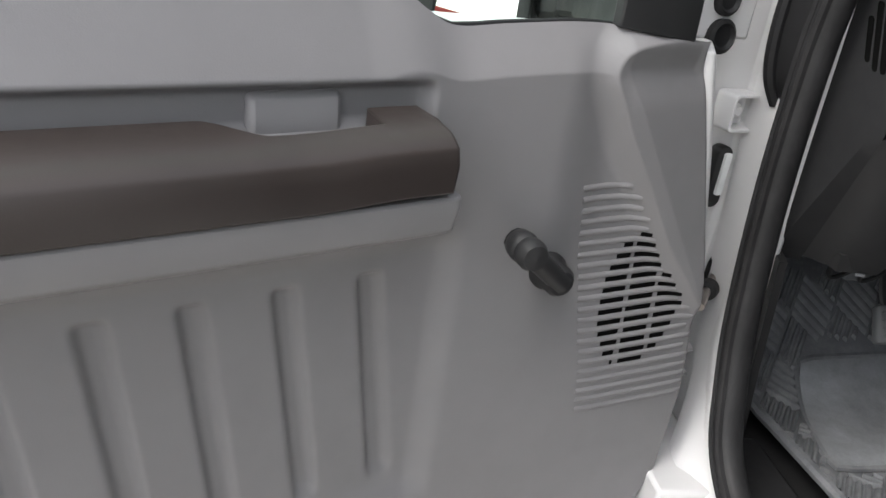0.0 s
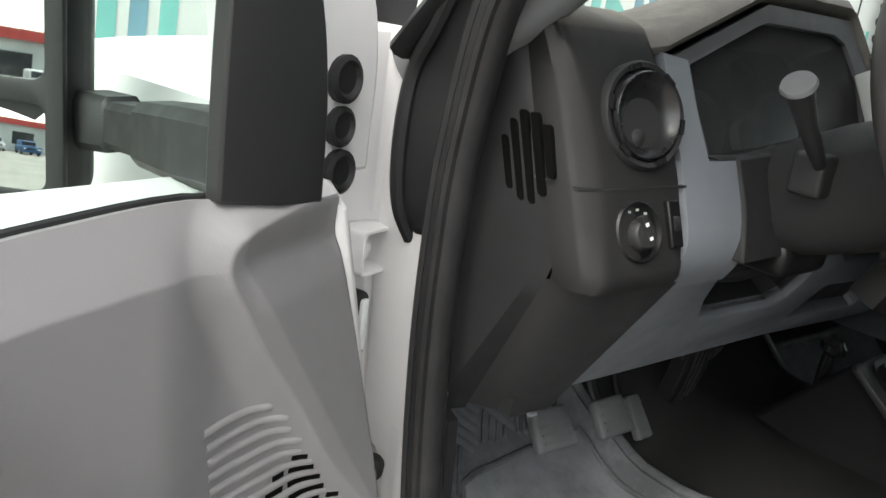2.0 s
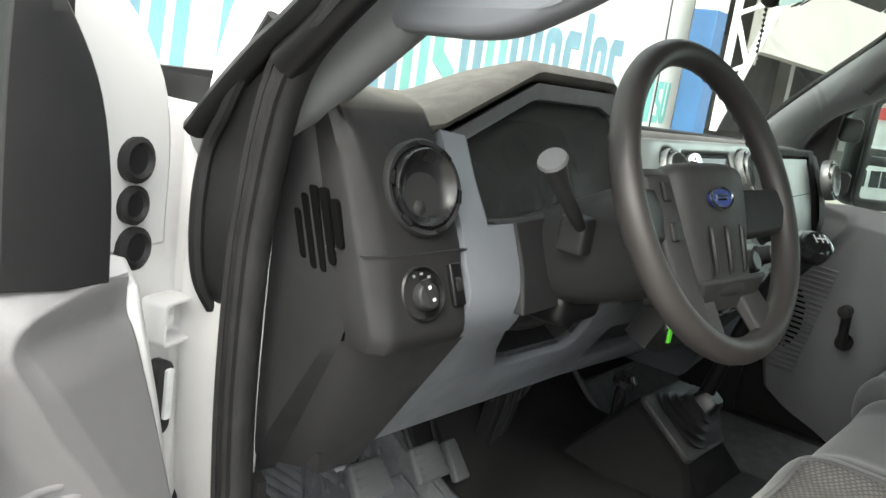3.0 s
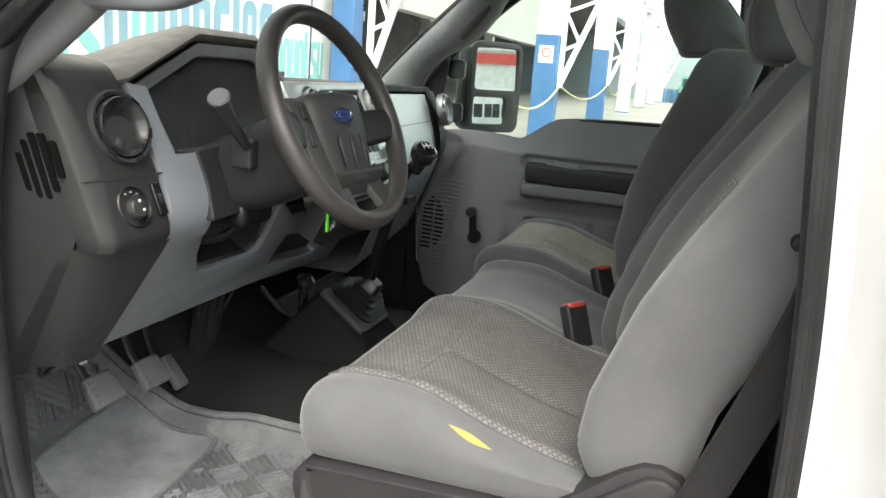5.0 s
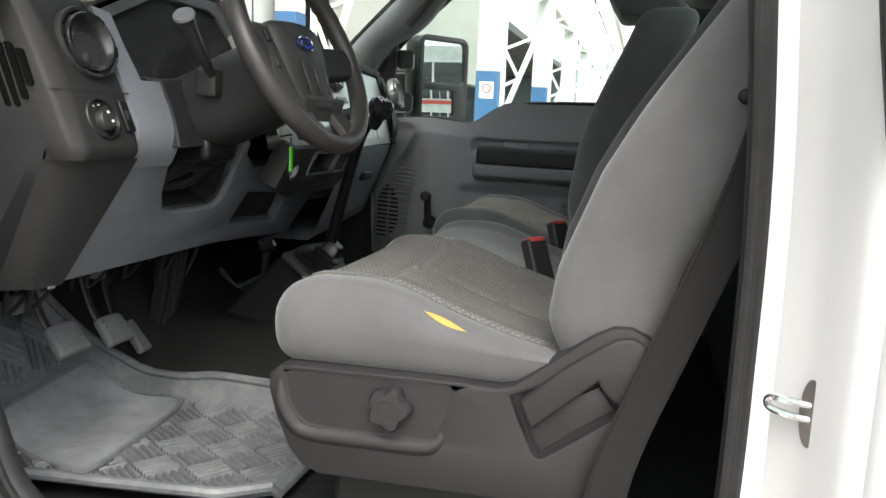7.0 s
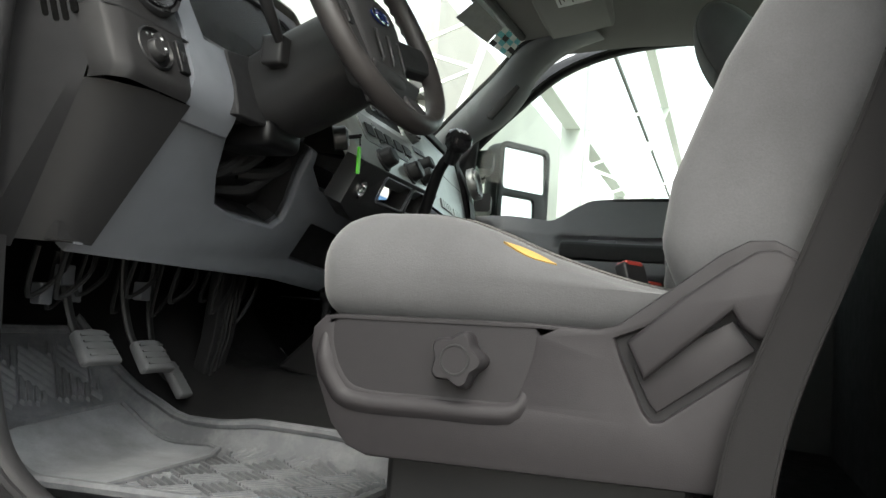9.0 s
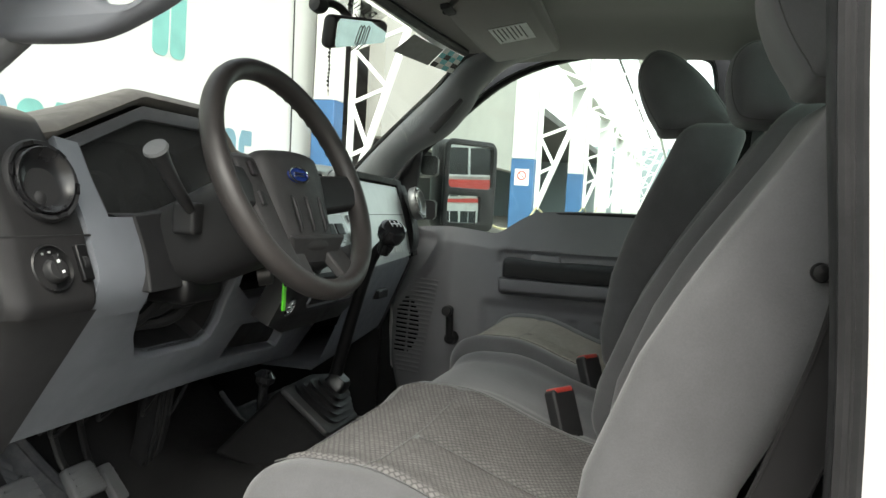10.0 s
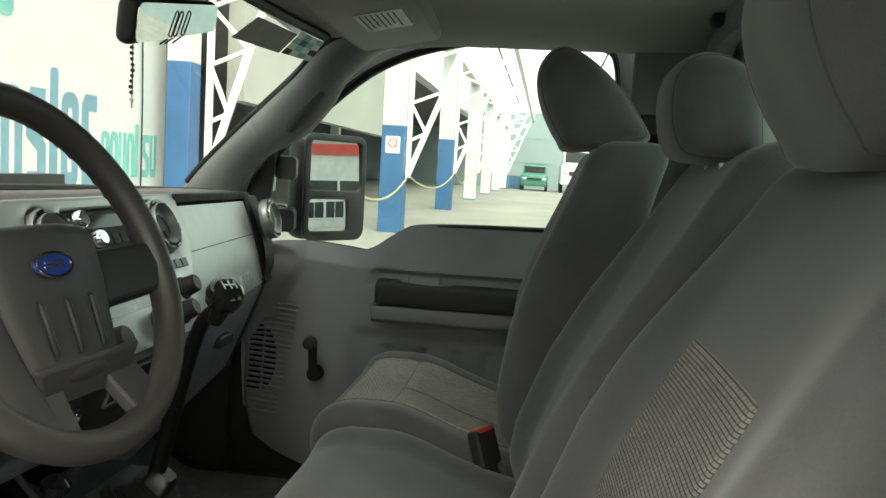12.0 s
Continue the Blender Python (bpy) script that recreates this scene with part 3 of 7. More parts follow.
box(bm, (-0.945, 0.275, 0.62), (-0.848, 0.40, 1.54))
solo("fender_gap_fill", bm, M_BLACK, "black box that darkens the deep front fender gap", "liner", kind="structure")
# rocker and floor underside
bm = bm_new()
box(bm, (-0.98, -0.96, 0.60), (-0.80, 0.30, 0.745))
solo("rocker_panel", bm, M_WHITE, "white painted sill under the driver door opening", "sill", kind="structure", bevel=0.02)
bm = bm_new()
box(bm, (-0.875, -0.86, 0.747), (-0.70, 0.16, 0.775))
solo("sill_plate", bm, M_CHAR, "dark grey plastic sill plate inside the door opening", "sill plate", kind="structure", bevel=0.008)
bm = bm_new()
box(bm, (-0.84, -1.15, 0.66), (0.96, 0.66, 0.745))
solo("floor_pan", bm, M_BLACK, "black steel floor pan under the cab carpet", "floor pan", kind="structure")
# black plastic cowl corner at the foot of the windshield pillar
flap = thing("cowl_flap", (-0.86, 0.13, 1.3), "black rubber cowl flap at the foot of the windshield pillar", "trim", kind="structure")
lip = smooth_line([(-0.838, 0.150, 1.294), (-0.856, 0.150, 1.325), (-0.864, 0.150, 1.365), (-0.865, 0.150, 1.42), (-0.858, 0.150, 1.468), (-0.862, 0.122, 1.505), (-0.866, 0.090, 1.55), (-0.864, 0.055, 1.60)], 5)
sea = smooth_line([(-0.850, 0.118, 1.300), (-0.850, 0.112, 1.325), (-0.850, 0.108, 1.365), (-0.850, 0.104, 1.42), (-0.850, 0.098, 1.468), (-0.850, 0.085, 1.505), (-0.850, 0.055, 1.55), (-0.850, 0.015, 1.60)], 5)
bm = bm_new()
ribbon(bm, lip, sea, (0.012, 0.012, 0.0))
part("flap_web", bm, M_RUBBER, flap)
bm = bm_new()
tube(bm, [p + Vector((-0.004, 0.0, 0)) for p in lip], 0.008, 8)
part("flap_lip", bm, M_RUBBER, flap)
# outer black windshield pillar moulding
bm = bm_new()
tube(bm, smooth_line([(-0.866, 0.168, 1.482), (-0.868, 0.115, 1.530), (-0.866, 0.066, 1.573), (-0.864, 0.014, 1.612), (-0.848, -0.075, 1.70), (-0.826, -0.175, 1.79), (-0.803, -0.265, 1.87)], 5), 0.015, 10, flat=0.8)
tube(bm, smooth_line([(-0.858, 0.045, 1.560), (-0.846, -0.055, 1.655), (-0.822, -0.172, 1.770), (-0.803, -0.272, 1.850)], 5), 0.018, 10)
solo("pillar_moulding", bm, M_DEEP, "black outer moulding of the windshield pillar", "trim", kind="structure")
# running gear that carries the cab
gear = thing("truck_chassis", (0, 0.4, 0), "black ladder frame on large road tyres under the cab", "chassis")
for sx in (-1, 1):
    bm = bm_new()
    box(bm, (sx * 0.42 - 0.035, -3.6, 0.55), (sx * 0.42 + 0.035, 2.1, 0.72))
    part("frame_rail", bm, M_BLACK, gear, bevel=0.008)
    for y in (1.25, -2.35):
        bm = bm_new()
        lathe(bm, [(0.20, -0.11), (0.34, -0.125), (0.395, -0.10), (0.402, -0.06), (0.402, 0.06), (0.395, 0.10), (0.34, 0.125), (0.22, 0.11), (0.21, 0.06), (0.08, 0.05), (0.07, 0.09), (0.0, 0.09)], axis((sx * 0.84, y, 0.402), (sx, 0, 0)), 32)
        part("wheel", bm, M_RUBBER, gear, "black road tyre on a steel wheel")
for y in (1.25, -2.35):
    bm = bm_new()
    tube(bm, [(-0.8, y, 0.402), (0.8, y, 0.402)], 0.05, 12)
    part("axle", bm, M_BLACK, gear)
    for sx in (-1, 1):
        bm = bm_new()
        rbox(bm, (sx * 0.42, y, 0.50), (0.05, 0.30, 0.055), 0.02, (5, 8, 5))
        part("leaf_spring", bm, M_BLACK, gear)
bm = bm_new()
box(bm, (-0.46, -3.6, 0.60), (0.46, -3.5, 0.70))
part("cross_member", bm, M_BLACK, gear)
bm = bm_new()
box(bm, (-0.46, 2.0, 0.52), (0.46, 2.12, 0.70))
part("cross_member", bm, M_BLACK, gear)
# ---- doors ----
# A door is laid out in u (from its front edge rearward), n (inward from its trim) and z.
def lin(table, x):
    return float(np.interp(x, [a for a, _ in table], [b for _, b in table]))


FRONT = [(0.70, 0.085), (0.74, 0.045), (0.80, 0.022), (0.93, 0.016), (1.13, 0.039), (1.25, 0.068), (1.365, 0.10), (1.45, 0.10)]
BELT = [(p.x, p.y) for p in smooth_line([(a, b, 0) for a, b in [(0.0, 1.372), (0.10, 1.374), (0.24, 1.386), (0.34, 1.380), (0.40, 1.374), (0.43, 1.386), (0.46, 1.408), (0.50, 1.434), (0.54, 1.446), (0.7, 1.455), (1.06, 1.462)]], 6)]
GRILLE = [(0.238, 1.224), (0.18, 1.224), (0.062, 1.10), (0.02, 1.06), (0.0, 0.93), (0.186, 0.909)]
RIBS = [(0.840, 0.811), (0.751, 0.722), (0.666, 0.638), (0.577, 0.549), (0.486, 0.456), (0.930, 0.901)]


def rr_in(u, z, u0, u1, z0, z1, soft):
    """1 inside a rectangle, falling softly to 0 over its border."""
    return step(u0 - soft, u0 + soft, u) * step(u1 + soft, u1 - soft, u) * step(z0 - soft, z0 + soft, z) * step(z1 + soft, z1 - soft, z)


def slot_here(u, z):
    """Inside the open part of the speaker grille, clear of its upright bars."""
    a = ((u - 0.122) / 0.060) ** 2 + ((z - 1.074 + (u - 0.122) * 0.18) / 0.096) ** 2 < 1
    return a and (u / 0.042 + 0.6) % 1.0 > 0.10


# raised facet ahead of the speaker: its rounded outline in u and z
FACET = [(p.x, p.y) for p in smooth_line([(a, b, 0) for a, b in ((0.02, 1.385), (0.131, 1.377), (0.162, 1.3755), (0.196, 1.370), (0.214, 1.366), (0.226, 1.358), (0.231, 1.343), (0.228, 1.330), (0.219, 1.314), (0.195, 1.271), (0.166, 1.229), (0.122, 1.160), (0.090, 1.117), (0.02, 1.035))], 3)]
FACET_IN = FACET + [(-0.1, 1.035), (-0.1, 1.385)]


def facet_depth(u, z):
    """Distance inside the facet's outline, negative outside it."""
    best = 9.0
    for (a, b), (c, d) in zip(FACET, FACET[1:]):
        k = max(0.0, min(1.0, ((u - a) * (c - a) + (z - b) * (d - b)) / ((c - a) ** 2 + (d - b) ** 2)))
        best = min(best, math.hypot(u - a - k * (c - a), z - b - k * (d - b)))
    return best if inside(FACET_IN, u, z) else -best


def relief(u, z):
    over = step(0.37, 0.50, u)
    top = -0.50 * max(0.0, z - (lin(BELT, u) - 0.046) * (1 - over) - 1.326 * over)
    h = -0.014 * rr_in(u, z, 0.385, 1.2, 0.835, 1.165, 0.018)
    for a, b in RIBS:
        k = 0.15 * (1.13 - z)
        h -= 0.010 * rr_in(u, z, b + 0.003 - k, a - 0.003 - k, 0.870, 1.128, 0.006)
    h -= 0.016 * rr_in(u, z, 0.432, 1.2, 1.288, 1.324, 0.006)
    if z > 0.98 and u < 0.30:
        low = step(0.98, 1.10, z)
        on = max(0.0, min(1.0, facet_depth(u, z) / 0.030 + 1.0)) ** 1.7
        # the hollow behind the facet's slanting edge, then the facet's own plane
        h -= 0.015 * step(0.285, 0.205, u) * step(1.375, 1.335, z) * step(0.97, 1.15, z)
        h += on * low * (0.021 - 0.010 * step(1.30, 1.37, z) - 0.22 * max(0.0, min(0.1, 0.223 - 0.63 * (1.353 - min(z, 1.345)) - u)))
        top *= 1.0 - 0.75 * on
    return h + top


def grille_rows(lead):
    """Each rib line of the grille as (u from, u to, height at u = 0) and whether slots lie above it."""
    rows = []
    for k in range(60, 92):
        z0 = 0.0139 * (k + lead)
        us = [u for u in span(0.0, 0.26, 130) if inside(GRILLE, u, z0 - 0.06 * u) and u > 0.223 - 0.63 * (1.353 - z0 + 0.06 * u) + 0.014]
        if len(us) > 4:
            rows.append((us[0], us[-1], z0))
    return rows


def make_door(name, P, at, label, frame_mat, panel_mat, crank, fine, FRONT=FRONT):
    d = thing(name, at, label, "door", kind="structure")
    # trim panel
    s_fine = span(0.0, 0.225, 110 if fine else 60)
    s_lines = s_fine + span(0.225, 0.98, 240 if fine else 70)[1:]
    z_a, z_b = 0.895, 1.235
    zl = span(0.70, z_a, 22) + span(z_a, z_b, 110 if fine else 80)[1:] + span(z_b, 1.40, 96 if fine else 40)[1:] + [1.41]

    def place(s, zz):
        u0 = 0.02 + s * 1.04
        top = lin(BELT, 0.10 + s / 0.98 * 0.96)
        if zz > 1.405:
            uf = lin(FRONT, top)
            u = uf + s / 0.98 * (1.06 - uf)
            return u, top - 0.006, relief(u, top) - 0.022
        z = zz if zz < 1.235 else 1.235 + (zz - 1.235) / (1.40 - 1.235) * (top - 1.235)
        uf = lin(FRONT, z)
        u = uf + s / 0.98 * (1.06 - uf)
        edge = 0.012 * step(0.012, 0.0, u - uf)
        return u, z, relief(u, z) - edge

    def pt(s, zz):
        u, z, h = place(s, zz)
        return P(u, h, z)

    bm = bm_new()
    sheet(bm, s_lines, zl, pt)
    trim = part("trim_panel", bm, panel_mat, d, "moulded grey plastic door trim with a slotted speaker grille", angle=60)
    for u0, u1, z0 in grille_rows(0.22):
        bm = bm_new()
        us = [u for u in span(u0, u1, 14) if u > lin(FRONT, z0) + 0.012 and facet_depth(u, z0 - 0.06 * u) < -0.008]
        if len(us) < 3:
            continue
        loft(bm, [[P(u, relief(u, z0 - 0.06 * u) + n * (0.3 if u in (us[0], us[-1]) else 1.0), z0 - 0.06 * u + e) for e, n in ((-0.0042, -0.002), (-0.0034, 0.0014), (-0.0014, 0.0030), (0.0014, 0.0030), (0.0034, 0.0014), (0.0042, -0.002))] for u in us])
        part("grille_rib", bm, panel_mat, trim, angle=70)
    # black strips on the surface paint the shade of openings between ribs
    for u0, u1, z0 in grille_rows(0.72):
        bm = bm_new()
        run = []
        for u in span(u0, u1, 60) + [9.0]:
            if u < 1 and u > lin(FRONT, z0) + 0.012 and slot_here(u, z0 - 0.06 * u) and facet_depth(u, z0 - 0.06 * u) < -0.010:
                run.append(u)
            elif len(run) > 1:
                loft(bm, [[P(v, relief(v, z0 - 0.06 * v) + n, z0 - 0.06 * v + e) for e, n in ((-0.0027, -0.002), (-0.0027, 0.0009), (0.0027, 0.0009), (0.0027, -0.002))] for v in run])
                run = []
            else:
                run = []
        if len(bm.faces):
            part("grille_slot_shade", bm, M_VOID, trim, "black strips for the shaded slots of the speaker grille")
        else:
            bm.free()
    # armrest: bronze-dark cap over a grey lip
    bm = bm_new()
    rings = []
    for u in [0.450, 0.453, 0.456, 0.460] + span(0.466, 1.02, 60):
        k = step(0.450, 0.459, u)
        nin = 0.002 + 0.045 * step(0.505, 0.512, u) * step(0.655, 0.612, u)
        z0 = 1.303 + 0.004 * step(0.6, 0.5, u)
        out = 0.062 + 0.028 * k
        rings.append([P(u, nin, z0 - 0.03), P(u, nin, z0), P(u, max(nin + 0.005, 0.6 * out), z0 - 0.002), P(u, out - 0.014, z0 - 0.006), P(u, out - 0.004, z0 - 0.014), P(u, out, z0 - 0.028), P(u, out - 0.003, z0 - 0.054), P(u, nin, z0 - 0.056)])
    loft(bm, rings)
    arm = part("armrest", bm, M_DOORBROWN if frame_mat is M_WHITE else M_CHAR, d, "dark bronze-tinted plastic armrest with a pull cup", bevel=0.003)
    bm = bm_new()
    rings = []
    for u in [0.438, 0.441, 0.444, 0.448] + span(0.46, 1.02, 20):
        k = step(0.438, 0.446, u)
        o = 0.058 + 0.024 * k
        rings.append([P(u, 0.0, 1.247), P(u, o, 1.247), P(u, o + 0.001, 1.236), P(u, o - 0.006, 1.212), P(u, o - 0.016, 1.205), P(u, -0.01, 1.192)])
    loft(bm, rings)
    part("armrest_lip", bm, panel_mat, d, bevel=0.003)
    bm = bm_new()
    rings = [[P(u, -0.03, 1.252), P(u, -0.002, 1.252), P(u, -0.004, 1.285), P(u, -0.007, 1.312), P(u, -0.012, 1.319), P(u, -0.03, 1.321)] for u in span(0.521, 0.608, 4)]
    loft(bm, rings)
    part("pull_cup", bm, panel_mat, d, bevel=0.006)
    bm = bm_new()
    rings = [[P(u, -0.034, 1.2475), P(u, 0.0, 1.2475), P(u, 0.0, 1.2505), P(u, -0.034, 1.2505)] for u in (0.55, 0.60)]
    loft(bm, rings)
    part("latch_slot", bm, M_SHIELD, d)
    bm = bm_new()
    for uu, za, zb in ((0.581, 1.18, 1.195),):
        loft(bm, [[P(uu, -0.02, za), P(uu + 0.0015, -0.02, za), P(uu + 0.0015, 0.004, zb), P(uu, 0.004, zb)], [P(uu, -0.02, za + 0.002), P(uu + 0.0015, -0.02, za + 0.002), P(uu + 0.0015, 0.006, zb + 0.002), P(uu, 0.006, zb + 0.002)]])
    part("screw_slot", bm, M_BLACK, d)
    # window crank
    (bu, bz), (ku, kz) = crank
    inward = P(0, 1, 0) - P(0, 0, 0)
    bm = bm_new()
    lathe(bm, [(0.022, 0.0), (0.022, 0.006), (0.0175, 0.010), (0.0175, 0.030), (0.014, 0.035), (0.0, 0.036)], axis(P(bu, 0.0, bz), inward), 20)
    rings = []
    for t in span(-0.06, 1.06, 8):
        c = P(bu + (ku - bu) * t, 0.030 + 0.012 * t, bz + (kz - bz) * t)
        w = 0.0120
        side = (P(bu - (kz - bz), 0, bz + (ku - bu)) - P(bu, 0, bz)).normalized()
        rings.append([c + side * (w * math.cos(a)) + inward * (0.011 * math.sin(a)) for a in (2 * math.pi * q / 10 for q in range(10))])
    loft(bm, rings)
    cr = part("window_crank", bm, M_BLACK, d, "black plastic window winder", angle=50)
    bm = bm_new()
    lathe(bm, [(0.010, 0.0), (0.0150, 0.005), (0.0165, 0.016), (0.0158, 0.022), (0.0142, 0.024), (0.0158, 0.026), (0.0162, 0.036), (0.013, 0.043), (0.0, 0.045)], axis(P(ku, 0.042, kz), inward), 20)
    part("crank_knob", bm, M_BLACK, cr)
    # shell behind the trim, with a slanting front face
    bm = bm_new()
    rings = []
    for z in (0.66, 0.70, 0.80, 0.93, 1.05, 1.13, 1.25, 1.335, 1.365):
        uf = lin(FRONT, z)
        rings.append([P(uf + 0.03, -0.05, z), P(uf + 0.006, -0.02, z), P(uf - 0.004, -0.02, z), P(uf - 0.075, -0.115, z), P(uf - 0.085, -0.155, z)] + [P(u, -0.155, z) for u in (0.2, 0.34, 0.37, 0.40, 0.43, 0.46, 0.7, 1.09)] + [P(1.10, -0.12, z), P(1.085, -0.05, z)] + [P(u, -0.05, z) for u in (0.7, 0.46, 0.43, 0.40, 0.37, 0.34, 0.2)])
    loft(bm, rings)
    part("door_shell", bm, M_WHITE, d, "white painted steel door shell", bevel=0.004)
    # window frame
    inn = [(0.135, 1.365), (0.142, 1.44), (0.155, 1.51), (0.19, 1.585), (0.33, 1.705), (0.48, 1.815), (0.62, 1.878), (0.80, 1.898), (0.96, 1.888), (1.01, 1.83), (1.022, 1.62), (1.025, 1.44)]
    out = [(-0.022, 1.365), (-0.020, 1.47), (0.004, 1.545), (0.07, 1.615), (0.26, 1.74), (0.43, 1.855), (0.60, 1.925), (0.80, 1.947), (1.01, 1.935), (1.075, 1.85), (1.09, 1.62), (1.095, 1.44)]
    if not fine:
        inn, out = ([(a - 0.068 * step(0.75, 0.45, a), b + 0.027 * step(1.55, 1.80, b)) for a, b in q] for q in (inn, out))
    fwd = 0.0 if fine else 0.068
    ii, oo = ([(p.x, p.y) for p in smooth_line([(a, b, 0) for a, b in q], 5)] for q in (inn, out))
    bm = bm_new()
    lean = lambda z: -0.05 * max(0.0, z - 1.40) if frame_mat is not M_WHITE else -0.03 * max(0.0, z - 1.40)
    n0, n1, n2, n3 = (-0.094, -0.106, -0.155, -0.145) if fine else (-0.018, -0.10, -0.135, -0.10)
    loft(bm, [[P(a, n0 - lean(b), b), P(e, n1 - lean(g), g), P(e, n2 - lean(g), g), P(a, n3 - lean(b), b)] for (a, b), (e, g) in zip(ii, oo)])
    part("window_frame", bm, frame_mat, d, bevel=0.004)
    bm = bm_new()
    tube(bm, [P(a + 0.004, -0.05 - lean(b), b) for a, b in ii], 0.012, 8)
    tube(bm, [P(u, relief(u, lin(BELT, u)) - 0.016 if fine else -0.064, lin(BELT, u) - (0.004 if fine else 0.008)) for u in span(0.13 - fwd, 1.03, 40)], 0.0045 if fine else 0.006, 8)
    part("window_seal", bm, M_RUBBER, d)
    bm = bm_new()
    sheet(bm, span(0.145 - fwd, 1.015, 40), span(0, 1, 8), lambda u, v: P(u, (relief(u, lin(BELT, u)) - 0.018) * (1 - v) - 0.066 * v - lean(1.4 + 0.4 * v) if fine else -0.066 - lean(1.4 + 0.4 * v), lin(BELT, u) - 0.025 + (lin([(a, b) for a, b in inn if a < 1.0], u) + 0.03 - lin(BELT, u)) * v))
    part("pane", bm, M_TINT, d).visible_shadow = False
    # black sail trim ahead of the glass
    bm = bm_new()
    sail_f = smooth_line([(0.134, 1.374, 0), (0.138, 1.46, 0), (0.155, 1.535, 0), (0.195, 1.60, 0), (0.222, 1.622, 0)], 5)
    sail_b = smooth_line([(0.232, 1.384, 0), (0.232, 1.46, 0), (0.230, 1.535, 0), (0.226, 1.60, 0), (0.224, 1.623, 0)], 5)
    if not fine:
        sail_f = [Vector((p.x - fwd, p.y, 0)) for p in sail_f]
        sail_b = [Vector((p.x - fwd - 0.035 * (1.623 - p.y) / 0.24, p.y, 0)) for p in sail_b]
    loft(bm, [[P(a.x, -0.012, a.y), P((a.x + b.x) / 2, -0.004, (a.y + b.y) / 2), P(b.x, -0.012, b.y), P(b.x, -0.028, b.y), P(a.x, -0.045, a.y)] for a, b in zip(sail_f, sail_b)])
    part("sail_trim", bm, M_BLACK if frame_mat is M_WHITE else M_CHAR, d, "black triangular mirror trim", bevel=0.004)
    # towing mirror on two arms
    ex = (P(0.114, -0.164, 0) - P(0, 0, 0)).normalized()
    nr = (P(0.164, 0.114, 0) - P(0, 0, 0)).normalized()
    c = P(0.115, -0.427, 1.42) + ex * 0.10 if fine else P(0.215, -0.30, 1.532) + ex * 0.021
    fm = Matrix((ex, nr, Vector((0, 0, 1)))).transposed().to_4x4()
    fm.translation = c
    bm = bm_new()
    top = 0.0 if fine else 0.024
    rbox(bm, (0, -0.035, -top / 2), (0.116, 0.045, 0.166 - top / 2), 0.035, (10, 8, 12), fm)
    mir = part("mirror_housing", bm, M_BLACK, d, "black towing mirror with two glasses")
    bm = bm_new()
    plate(bm, rrect(-0.117, -0.168, 0.117, 0.168 - top, 0.035), 0.012, fm @ frame3((0, 0.021, 0), (-1, 0, 0), (0, 0, 1)),
          [rrect(-0.098, -0.020, 0.096, 0.148 - top, 0.014), rrect(-0.050, -0.138, 0.096, -0.046, 0.012)], 0.004)
    part("mirror_bezel", bm, M_BLACK, mir)
    for z0, z1, tip in ((-0.020, 0.148 - top, 0.0), (-0.138, -0.046, 0.25)):
        bm = bm_new()
        zc = (z0 + z1) / 2
        sheet(bm, span(-0.100, 0.100, 8), span(z0 - 0.003, z1 + 0.003, 6), lambda a, b: fm @ Vector((a, 0.0125 + tip * (0.010 - a * a - (b - zc) ** 2) - ((0.115 if tip else 0.075) if fine else 0.033) * (b - zc), b)))
        part("mirror_glass", bm, M_MIRROR, mir)
    for z in ((1.53, 1.36) if fine else (1.572, 1.432)):
        bm = bm_new()
        far_ = -0.40 if fine else -0.30
        rings = []
        for u, n, hy_, hz_ in ((0.170, -0.055, 0.028, 0.030), (0.150, -0.14, 0.028, 0.032), (0.118, far_ * 0.62, 0.026, 0.030), (0.117, far_ * 0.63, 0.020, 0.024), (0.092, far_ * 0.86, 0.020, 0.024), (0.090, far_ * 0.87, 0.024, 0.029), (0.075, far_ * 1.06, 0.024, 0.032)):
            rings.append([P(u + a * hy_, n, z + (0.05 * (1 - n / far_) if fine else 0.0) + b * hz_) for a, b in ((-1, -0.7), (-0.7, -1), (0.7, -1), (1, -0.7), (1, 0.7), (0.7, 1), (-0.7, 1), (-1, 0.7))])
        loft(bm, rings)
        part("mirror_arm", bm, M_BLACK, mir)
    return d


OD, UD, ND = Vector((-0.89, 0.053, 0)), Vector((-0.965, -0.262, 0)), Vector((0.262, -0.965, 0))


def swung(u, n, z):
    """The open driver door; its trim bows inward ahead of the armrest."""
    if u < 0.34:
        return OD + UD * u + ND * n + Vector((0, 0, z))
    p, a0, k = OD + UD * 0.34, 195.2, 0.34
    while k < u:
        d = min(0.01, u - k)
        a = radians(a0 + 13.0 * step(0.34, 0.46, k))
        p = p + Vector((math.cos(a), math.sin(a), 0)) * d
        k += 0.01
    a = radians(a0 + 13.0 * step(0.34, 0.46, u))
    return p + Vector((-math.sin(a), math.cos(a), 0)) * n + Vector((0, 0, z))


door_l = make_door("door_1", swung, (-1.4, -0.1, 0.66),
                   "open driver door with grey trim, bronze armrest and white shell", M_WHITE, M_DOOR, ((0.268, 1.122), (0.338, 1.180)), True)
OP = Vector((0.90, 0.20, 0))
door_r = make_door("door_2", lambda u, n, z: OP + Vector((-n, -u, z)), (0.9, -0.3, 0.66),
                   "closed passenger door with grey trim and black armrest", M_RUBBER, M_PDOOR, ((0.292, 1.045), (0.291, 1.135)), False,
                   [(0.70, 0.45), (0.76, 0.33), (0.784, 0.275), (0.82, 0.18), (0.858, 0.12), (0.95, 0.095), (1.066, 0.089), (1.2, 0.09), (1.365, 0.10), (1.45, 0.10)])
